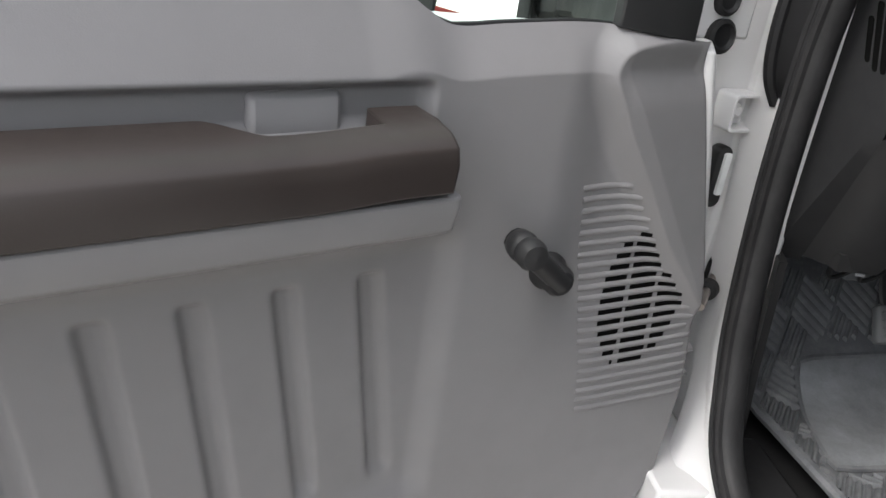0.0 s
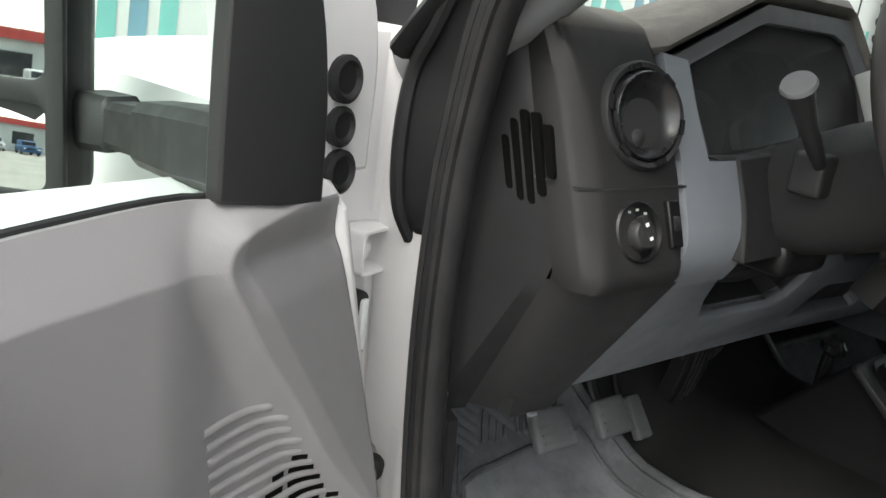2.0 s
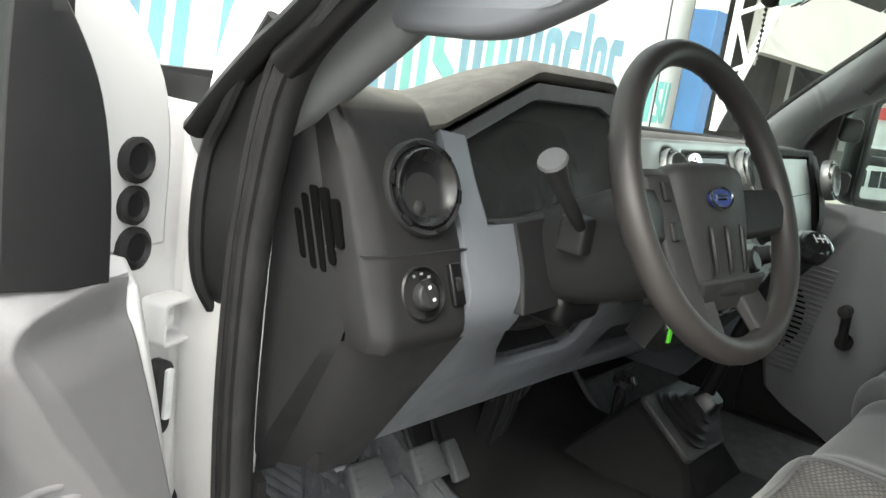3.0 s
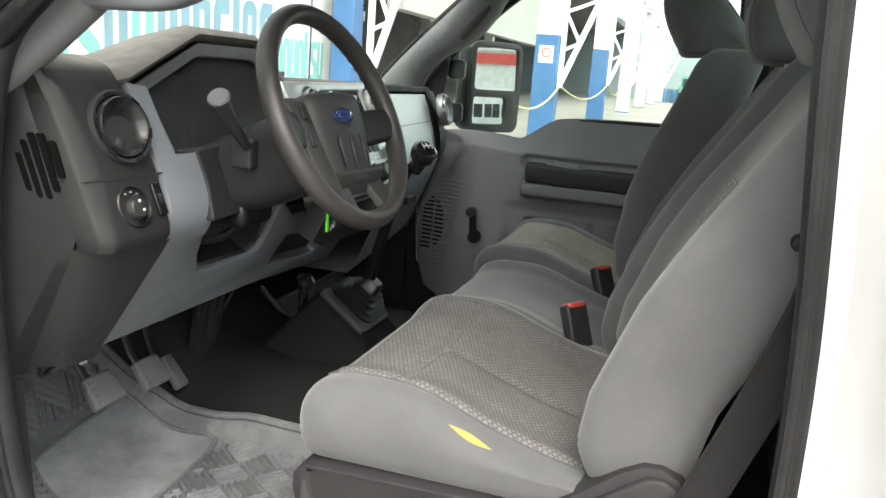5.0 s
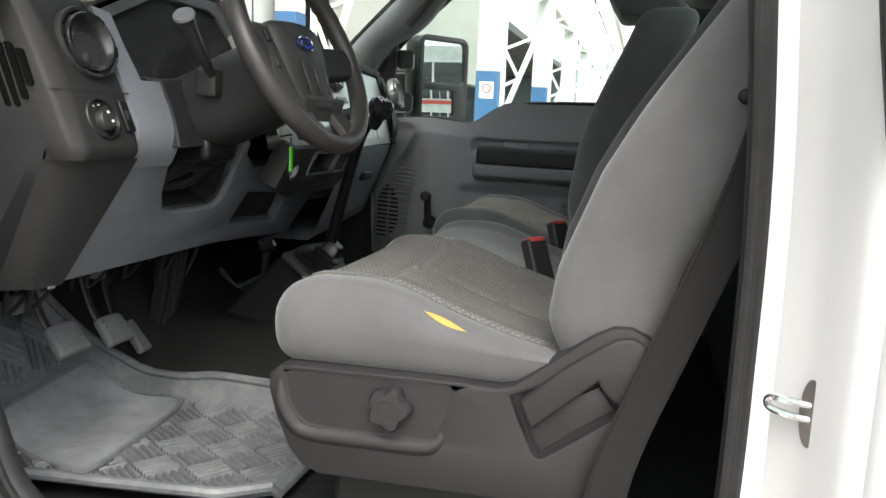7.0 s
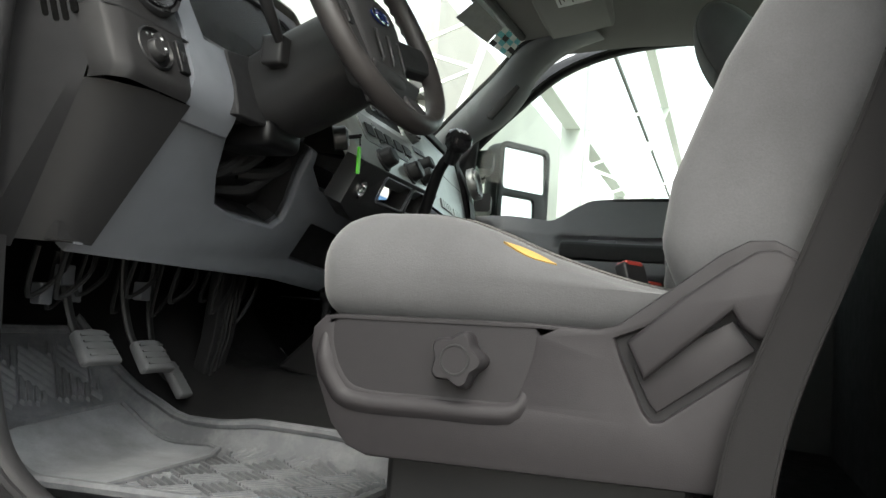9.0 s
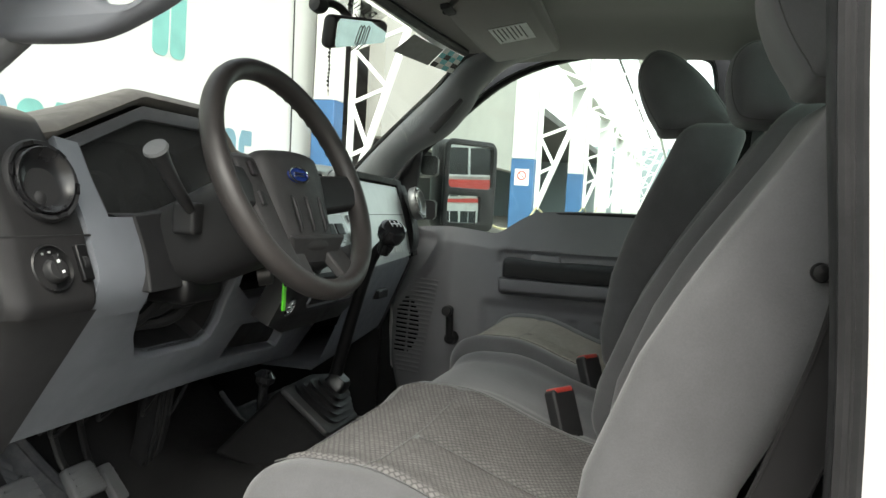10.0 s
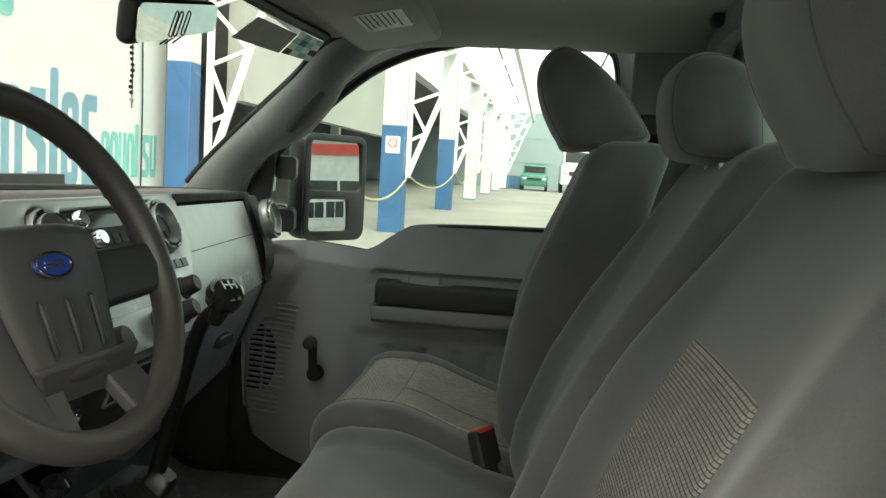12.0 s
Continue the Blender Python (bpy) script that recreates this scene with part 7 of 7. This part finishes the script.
rim = [(p.x, p.y) for p in smooth_line([(-0.330, -0.070, 0), (-0.440, 0.020, 0), (-0.452, 0.085, 0), (-0.400, 0.106, 0), (-0.10, 0.104, 0), (0.178, 0.094, 0), (0.206, 0.060, 0), (0.206, -0.060, 0), (0.170, -0.082, 0), (-0.10, -0.084, 0)], 4, True)]
plate(bm, rim, 0.018, fv @ Matrix.Translation((0, 0, 0.009)), (), 0.006)
part("visor_panel", bm, M_LINER, vs)
bm = bm_new()
plate(bm, [(-0.137, -0.029), (0.007, -0.029), (0.007, 0.057), (-0.137, 0.057)], 0.001, fv @ Matrix.Translation((0, 0, 0.0115)))
lab = part("label", bm, M_PAPER, vs, "white printed warning label")
bm = bm_new()
for k in range(7):
    box(bm, (-0.128, -0.021 + 0.010 * k, 0.0114), (-0.010 - 0.012 * (k % 3), -0.0182 + 0.010 * k, 0.0122), fv)
part("print_line", bm, M_SHIELD, lab)
# dark rod drawn as the shadow gap along the visor's inboard edge
bm = bm_new()
tube(bm, smooth_line([fv @ Vector(v) for v in ((-0.325, -0.078, 0.008), (-0.41, -0.020, 0.004), (-0.452, 0.035, 0.0), (-0.466, 0.090, -0.004), (-0.41, 0.116, -0.004))], 4), 0.006, 8)
part("edge_shadow_rod", bm, M_CHAR, vs)
bm = bm_new()
rbox(bm, (-0.345, -0.066, 0.010), (0.030, 0.010, 0.006), 0.004, (5, 5, 4), fv)
part("visor_pivot", bm, M_CHAR, vs)
bm = bm_new()
rbox(bm, (-0.365, 0.115, 0.004), (0.026, 0.012, 0.010), 0.005, (5, 5, 4), fv)
part("visor_clip", bm, M_CHAR, vs)
vl = thing("sun_visor", (-0.5, -0.25, 1.87), "grey cloth sun visor folded against the headliner", "sun visor")
fv2 = frame3((-0.47, -0.265, 1.868), (1, -0.02, 0.01), (0.0, -1, 0.20))
bm = bm_new()
rbox(bm, (0, 0, 0), (0.255, 0.105, 0.010), 0.009, (14, 10, 4), fv2)
part("visor_panel", bm, M_LINER, vl)
for x, y in ((0.62, -0.98),):
    bm = bm_new()
    rbox(bm, (x, y, roof_z(x, y) - 0.01), (0.022, 0.012, 0.012), 0.006, (5, 4, 4))
    solo("coat_hook", bm, M_CHAR, "small dark coat hook on the headliner", "hook", group="coat hooks")
bm = bm_new()
lathe(bm, [(0.006, 0), (0.006, 0.012), (0.011, 0.016), (0.011, 0.028), (0.0, 0.03)], axis((0.905, -0.70, 1.455), (0, 0, 1)), 12)
part("lock_button", bm, M_BLACK, door_r)

# striker on the rear jamb
sk_ = thing("door_striker", (-0.87, -0.925, 1.09), "dull steel door striker loop on the white jamb", "striker")
bm = bm_new()
plate(bm, oval(0, 0, 0.012, 0.034, 24), 0.004, frame3((-0.893, -0.934, 1.112), (0.75, 0.66, 0), (0, 0, 1)))
part("striker_plate", bm, M_STEEL, sk_)
bm = bm_new()
tube(bm, smooth_line([(-0.893, -0.933, 1.120), (-0.885, -0.913, 1.120), (-0.872, -0.898, 1.118), (-0.872, -0.898, 1.108), (-0.885, -0.913, 1.106), (-0.893, -0.933, 1.106)], 4), 0.004, 8)
part("loop", bm, M_CHROME, sk_)
# ---- the yard ----
def gz(x):
    """Height of the yard, which rises gently past the truck."""
    return 0.757 * (1 - math.exp(-(x + 1.0) / 22.0)) if x > -1 else 0.0


M_YARD = ground_mat("worn_concrete_yard", (0.25, 0.235, 0.208), (0.31, 0.292, 0.26), (0.37, 0.348, 0.31))
M_PLASTER = plastic("white_painted_plaster", (0.54, 0.56, 0.54), 0.8, 60, 0.3, 0.05, dust=(0.45, 0.46, 0.43), big=0.8)
# cream plaster with the roof's shade on the lintel put into its colour
M_CREAM = plastic("shaded_cream_plaster", (0.40, 0.405, 0.375), 0.85, 60, 0.3, 0.08, dust=(0.33, 0.33, 0.30), big=0.8)
M_BLUEP = plastic("blue_column_paint", (0.030, 0.105, 0.235), 0.6, 60, 0.2, 0.1, big=2.0)
M_STEELW = plastic("white_painted_steel", (0.74, 0.77, 0.74), 0.5, 90, 0.1, 0.05)
M_TEALM = plastic("teal_mural_paint", (0.15, 0.39, 0.355), 0.75, 60, 0.2, 0.16, big=3.0)
M_BLUEM = plastic("blue_mural_paint", (0.14, 0.265, 0.325), 0.75, 60, 0.2, 0.16, big=3.0)
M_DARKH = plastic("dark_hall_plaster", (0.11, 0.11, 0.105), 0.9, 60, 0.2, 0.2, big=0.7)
M_PALEB = plastic("pale_blue_wall_paint", (0.22, 0.27, 0.285), 0.8, 60, 0.2, 0.06, big=0.5)
M_REDR = plastic("red_fascia_paint", (0.50, 0.06, 0.05), 0.6, 60, 0.1, 0.08)
M_GREENC = plastic("dark_green_car_paint", (0.03, 0.17, 0.12), 0.3, 60, 0.02, 0.1)
M_TYRE = plastic("tyre_rubber", (0.02, 0.02, 0.02), 0.8, 300, 0.3, 0.2)
M_ROPE = plastic("yellow_rope", (0.40, 0.36, 0.20), 0.8, 300, 0.3, 0.1)

bm = bm_new()
xs = [-2500, -300, -80, -40, -20, -10, -5, -1] + span(0, 70, 35) + [90, 150, 400, 2500]
ysg = [-2500, -300, -80, -40, -20] + span(-10, 30, 20) + [60, 300, 2500]
sheet(bm, xs, ysg, lambda x, y: (x, y, gz(min(x, 70))))
solo("ground", bm, M_YARD, "sunlit worn concrete yard", "ground", kind="structure")

# mural wall
wall = thing("mural_wall", (2, 5.1, 0), "white plastered wall with teal and blue painted letter shapes", "wall", kind="structure")
bm = bm_new()
box(bm, (-16, 5.0, -0.2), (10.45, 5.3, 7.0))
part("plaster", bm, M_PLASTER, wall)


def blob_letter(kind, w, h):
    """Outline loops of a rounded letter-like shape, w wide and h high."""
    r = w * 0.42
    if kind == "post":
        return rrect(0, 0, w * 0.5, h * 1.22, w * 0.16), []
    if kind == "ring":
        return rrect(0, 0, w, h, r), [rrect(w * 0.36, h * 0.16, w * 0.64, h * 0.84, w * 0.10)]
    if kind == "arch":
        return [(0, 0), (w * 0.36, 0), (w * 0.36, h * 0.80), (w * 0.62, h * 0.80), (w * 0.62, 0), (w, 0)] + [(w, h * 0.74), (w * 0.94, h * 0.9), (w * 0.78, h), (w * 0.22, h), (w * 0.06, h * 0.9), (0, h * 0.74)], []
    if kind == "cup":
        return [(x, h - y) for x, y in blob_letter("arch", w, h)[0]][::-1], []
    return [(0.06 * w, 0), (0.8 * w, 0), (w, 0.12 * h), (w, 0.46 * h), (0.42 * w, 0.62 * h), (0.42 * w, 0.82 * h), (w * 0.95, 0.82 * h), (w * 0.95, h), (0.2 * w, h), (0, 0.88 * h), (0, 0.52 * h), (0.58 * w, 0.38 * h), (0.58 * w, 0.18 * h), (0.06 * w, 0.18 * h)], []


random.seed(11)
kinds = ["post", "ring", "arch", "ring", "snake", "arch", "ring", "cup", "post", "ring", "snake", "post", "ring", "snake"]
x, hues = 3.2, [M_TEALM, M_BLUEM]
x = 3.38
for k, kd in enumerate(kinds):
    w = 0.345 if kd != "post" else 0.30
    h = 1.13
    o, hs_ = blob_letter(kd, w, h)
    bm = bm_new()
    plate(bm, o, 0.012, frame3((x, 4.992, gz(x + 0.2) + 0.88), (1, 0, 0), (0, 0, 1)), hs_)
    part("letter_shape", bm, hues[1 if k > 6 or k % 3 == 2 else 0], wall)
    x += (w if kd != "post" else w * 0.5) + 0.075
X_END = x
for k in range(7):
    o, hs_ = blob_letter(("ring", "arch", "cup", "arch", "post", "snake", "cup")[k], 0.20, 0.60)
    bm = bm_new()
    plate(bm, o, 0.012, frame3((X_END + 0.02 + 0.215 * k, 4.992, gz(9) + 0.98), (1, 0, 0), (0, 0, 1)), hs_)
    part("letter_shape", bm, M_TEALM, wall)
for a, b, zz, ww, hh in ((6.33, 0, 2.71, 0.29, 0.85), (6.66, 0, 2.71, 0.29, 0.85)):
    bm = bm_new()
    plate(bm, rrect(0, 0, ww, hh, 0.10), 0.012, frame3((a, 4.992, gz(a) + zz), (1, 0, 0), (0, 0, 1)))
    part("letter_shape", bm, M_TEALM, wall)
# stripes further along the wall
for k in range(40):
    xx = -4.5 + 0.196 * k
    if k % 7 == 6:
        continue
    bm = bm_new()
    plate(bm, [(a + 0.06 * b, b) for a, b in rrect(0, 0, 0.115, (0.98, 1.05, 1.28, 1.02)[k % 4], 0.035)], 0.012, frame3((xx, 4.992, gz(xx) + 0.88), (1, 0, 0), (0, 0, 1)))
    part("letter_shape", bm, hues[1 if k % 9 in (3, 4, 7) else 0], wall)
bm = bm_new()
tube(bm, [(9.70, 4.97, gz(9.7) + 0.2), (9.69, 4.965, gz(9.7) + 2.0), (9.60, 4.97, gz(9.7) + 4.5)], 0.012, 6)
solo("hanging_cable", bm, M_BLACK, "black cable hanging down the mural wall", "cable")


def column(cx, cy, w=0.45, blue=2.02, top=6.0, label="square column, blue below and white above"):
    c = thing("column", (cx, cy, gz(cx)), label, "column", group="yard columns")
    z = gz(cx)
    bm = bm_new()
    box(bm, (cx - w / 2, cy - w / 2, z - 0.1), (cx + w / 2, cy + w / 2, z + blue))
    part("blue_base", bm, M_BLUEP, c, bevel=0.012)
    bm = bm_new()
    box(bm, (cx - w / 2 + 0.003, cy - w / 2 + 0.003, z + blue), (cx + w / 2 - 0.003, cy + w / 2 - 0.003, z + top))
    part("white_shaft", bm, M_PLASTER, c, bevel=0.012)
    return c


def bracket(cx, cy, low=1.05, high=4.6, reach=1.55):
    """White lattice knee bracket carrying the canopy."""
    b = thing("canopy_bracket", (cx, cy, gz(cx) + low), "white painted steel lattice bracket on a column", "bracket", group="canopy brackets")
    z = gz(cx)
    A = lambda t: Vector((cx + 0.02, cy, z + low + (high - low) * t))
    B = lambda t: Vector((cx + 0.02, cy - reach * t, z + low + 0.05 + (high - low + 0.5) * t))
    for f, nm in ((A, "post"), (B, "strut")):
        bm = bm_new()
        box(bm, (-0.05, -0.04, 0), (0.05, 0.04, (f(1) - f(0)).length), Matrix.Translation(f(0)) @ (f(1) - f(0)).to_track_quat("Z", "X").to_matrix().to_4x4())
        part(nm, bm, M_STEELW, b)
    n = 5
    for k in range(1, n + 1):
        for p, q in ((A(k / n), B(k / n)), (A(k / n), B(max(0.0, (k - 1) / n)))):
            bm = bm_new()
            box(bm, (-0.028, -0.028, 0), (0.028, 0.028, (q - p).length), Matrix.Translation(p) @ (q - p).to_track_quat("Z", "X").to_matrix().to_4x4())
            part("web", bm, M_STEELW, b)
    return b


cols = [14.4 + 8.1 * k for k in range(6)]
for k, cx in enumerate(cols):
    column(cx, 2.27, blue=2.02 if k < 2 else 0.04, label="square column, blue below and white above" if k < 2 else "square white plastered column of the yard")
    bracket(cx + 0.02, 2.0)
column(10.22, 4.62, 0.36, 2.62)
bracket(10.65, 4.42, 0.95, 5.2, 1.5)
# beams and roof edge
bm = bm_new()
box(bm, (11.0, 2.10, gz(30) + 4.4), (58, 2.40, gz(30) + 4.7))
solo("canopy_beam", bm, M_STEELW, "long white painted beam along the column row", "beam", kind="structure")
bm = bm_new()
box(bm, (11.0, 0.45, gz(30) + 4.85), (58, 0.60, gz(30) + 5.0))
solo("canopy_beam", bm, M_STEELW, "long white painted beam along the column row", "beam", kind="structure")
for y0 in (1.4, -0.6, -2.6):
    bm = bm_new()
    box(bm, (4.0, y0, 6.2), (58, y0 + 0.05, 6.28))
    solo("roof_purlin", bm, M_DARKH, "thin dark roof purlin over the yard", "purlin", kind="structure")
# hall behind the columns
hall = thing("hall", (25, 8, 0), "dim open storage hall behind the column row", "building", kind="structure")
bm = bm_new()
box(bm, (12.0, 4.4, gz(18) + 2.12), (27.0, 4.7, 7.0))
part("lintel", bm, M_CREAM, hall, "cream plastered wall over the hall opening")
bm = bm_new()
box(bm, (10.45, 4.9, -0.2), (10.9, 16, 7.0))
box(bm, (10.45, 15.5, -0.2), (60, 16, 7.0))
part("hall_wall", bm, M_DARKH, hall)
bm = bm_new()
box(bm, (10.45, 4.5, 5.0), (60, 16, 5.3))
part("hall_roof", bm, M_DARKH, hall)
for px in (19.0, 27.0, 36.0):
    bm = bm_new()
    box(bm, (px, 9.0, gz(px)), (px + 0.4, 9.4, 5.0))
    part("hall_post", bm, M_PLASTER, hall)
# end wall
bm = bm_new()
box(bm, (60, -40, 0), (60.4, 20, 6.3))
for zz in (2.6, 4.4):
    box(bm, (59.96, -40, zz), (60.0, 2.4, zz + 0.08))
solo("wall_end", bm, M_PALEB, "pale blue-grey end wall of the yard", "wall", kind="structure")
# rope between columns
for a, b in ((cols[0] - 5.0, cols[0]), (cols[0], cols[1]), (cols[1], cols[1] + 4)):
    bm = bm_new()
    pts = [(a + (b - a) * t, 1.98, gz(a) + (gz(b) - gz(a)) * t + 1.10 - 1.4 * t * (1 - t)) for t in span(0, 1, 14)]
    tube(bm, pts, 0.018, 6)
    solo("barrier_rope", bm, M_ROPE, "sagging yellow barrier rope tied between columns", "rope", group="barrier ropes")
# small no-smoking style sign
sg = thing("sign", (14.47, 2.2, gz(14) + 1.7), "small white square sign with a red ring on a blue column", "sign")
fs_ = frame3((14.165, 2.27, gz(14.5) + 1.66), (0, -1, 0), (0, 0, 1))
bm = bm_new()
plate(bm, rrect(-0.14, -0.16, 0.14, 0.16, 0.01), 0.006, fs_)
part("board", bm, M_PAPER, sg)
bm = bm_new()
tube(bm, [fs_ @ Vector((x, y + 0.03, 0.004)) for x, y in oval(0, 0, 0.08, 0.08, 24)], 0.012, 6, True)
tube(bm, [fs_ @ Vector((-0.05, 0.08, 0.004)), fs_ @ Vector((0.05, -0.02, 0.004))], 0.008, 6)
part("ring", bm, M_RED, sg)


def car(name, at, yaw, paint, label, length=4.4, width=1.75, high=1.5, pickup=False):
    """A parked vehicle seen from its front: body, cabin, glass, wheels, lamps."""
    c = thing(name, at, label, "vehicle")
    M = Matrix.Translation(at) @ Matrix.Rotation(yaw, 4, "Z")
    bm = bm_new()
    rbox(bm, (0, 0, high * 0.40), (length / 2, width / 2, high * 0.22), 0.14, (12, 8, 6), M)
    body = part("body", bm, paint, c)
    x1 = 0.15 * length if not pickup else 0.18 * length
    x0 = -0.42 * length if not pickup else -0.12 * length
    bm = bm_new()
    rbox(bm, ((x0 + x1) / 2, 0, high * 0.78), ((x1 - x0) / 2, width * 0.43, high * 0.22), 0.16, (10, 8, 6), M, lambda p: Vector((p.x - (p.z / high - 0.6) * 0.5 * (1 if p.x > (x0 + x1) / 2 else -0.5), p.y, p.z)))
    part("cabin", bm, paint, c)
    bm = bm_new()
    box(bm, (x1 - 0.12, -width * 0.36, high * 0.68), (x1 - 0.02, width * 0.36, high * 0.92), M)
    part("front_glass", bm, M_SMOKE, c)
    for sx in (0.31, -0.31):
        for sy in (-1, 1):
            bm = bm_new()
            lathe(bm, [(0.0, -0.1), (0.30, -0.1), (0.33, -0.07), (0.33, 0.07), (0.30, 0.1), (0.18, 0.1), (0.16, 0.08), (0, 0.08)], M @ axis((sx * length, sy * width * 0.45, 0.33), (0, sy, 0)), 20)
            part("wheel", bm, M_TYRE, c)
    for sy in (-1, 1):
        bm = bm_new()
        rbox(bm, (length / 2 - 0.02, sy * width * 0.36, high * 0.44), (0.03, 0.14, 0.08), 0.02, (4, 5, 4), M)
        part("headlight", bm, M_CHROME, c)
    bm = bm_new()
    box(bm, (length / 2 - 0.02, -width * 0.26, high * 0.38), (length / 2 + 0.015, width * 0.26, high * 0.48), M)
    part("grille", bm, M_BLACK, c)
    return c


car("pickup_truck", (55, 0.15, gz(55)), math.pi, M_GREENC, "dark green pickup truck parked by the end wall", 5.0, 1.8, 1.75, True)
car("delivery_truck", (54, -2.6, gz(54)), math.pi, M_WHITE, "white delivery truck parked by the end wall", 6.0, 2.2, 2.9)
M_DRUM = plain("blue_drum_plastic", (0.08, 0.2, 0.36), 0.5)
for k in range(3):
    bm = bm_new()
    lathe(bm, [(0.28, 0), (0.29, 0.45), (0.28, 0.9), (0, 0.9)], Matrix.Translation((56 + 0.3 * k, 2.0 - 0.62 * (k % 2), gz(56))), 16)
    solo("barrel", bm, M_DRUM, "blue plastic drum standing by the end wall", "barrel", group="drums")

# building across the yard, seen in the door mirror
far = thing("office_building", (-58, -22, 0), "long white low building with a red fascia", "building", kind="structure")
fm_ = Matrix.Translation((-58, -22, 0)) @ Matrix.Rotation(radians(14), 4, "Z")
bm = bm_new()
box(bm, (-8, -40, -0.1), (0, 40, 3.3), fm_)
part("wall", bm, M_PLASTER, far)
bm = bm_new()
box(bm, (-8.3, -40.3, 3.3), (0.5, 40.3, 4.0), fm_)
part("fascia", bm, M_REDR, far)
for k in range(15):
    bm = bm_new()
    box(bm, (-0.04, -38 + 5.3 * k, 0.9), (0.04, -35.4 + 5.3 * k, 2.5), fm_)
    part("window", bm, M_SMOKE, far)
for k in range(7):
    q = fm_ @ Vector((7.0 + 0.6 * (k % 2), -14 + 3.4 * k, 0))
    car("parked_car", q, radians(14), (M_WHITE, M_SHIELD, M_WHITE, M_BLUEP)[k % 4], "parked car in the yard before the white building", 4.3, 1.75, 1.5)
bm = bm_new()
box(bm, (-60, -40, -0.1), (60, -39.5, 4.0))
solo("wall_rear_yard", bm, M_PLASTER, "white boundary wall closing the yard", "wall", kind="structure")

# two-storey front behind the truck, seen in the passenger mirror
shop = thing("shop_building", (5, -25, 0), "white two-storey shop front with a red band", "building", kind="structure")
bm = bm_new()
box(bm, (-3, -33, -0.1), (13, -25, 5.2))
part("wall", bm, M_PLASTER, shop)
bm = bm_new()
box(bm, (-3.05, -25.0, 3.2), (13.05, -24.9, 3.55))
part("fascia", bm, M_REDR, shop, "red painted band")
for k in range(6):
    for z0, z1 in ((0.9, 2.4), (3.65, 4.7)):
        bm = bm_new()
        x = -2.6 + 2.6 * k
        plate(bm, rrect(x, z0, x + 2.45, z1, 0.02), 0.06, frame3((0, -24.96, 0), (1, 0, 0), (0, 0, 1)), [rrect(x + 0.06, z0 + 0.06, x + 1.2, z1 - 0.06, 0.01), rrect(x + 1.26, z0 + 0.06, x + 2.39, z1 - 0.06, 0.01)])
        win = part("window", bm, M_PAPER, shop, "white framed window")
        bm = bm_new()
        box(bm, (x + 0.05, -25.02, z0 + 0.05), (x + 2.40, -24.985, z1 - 0.05))
        part("pane", bm, M_SMOKE, win)
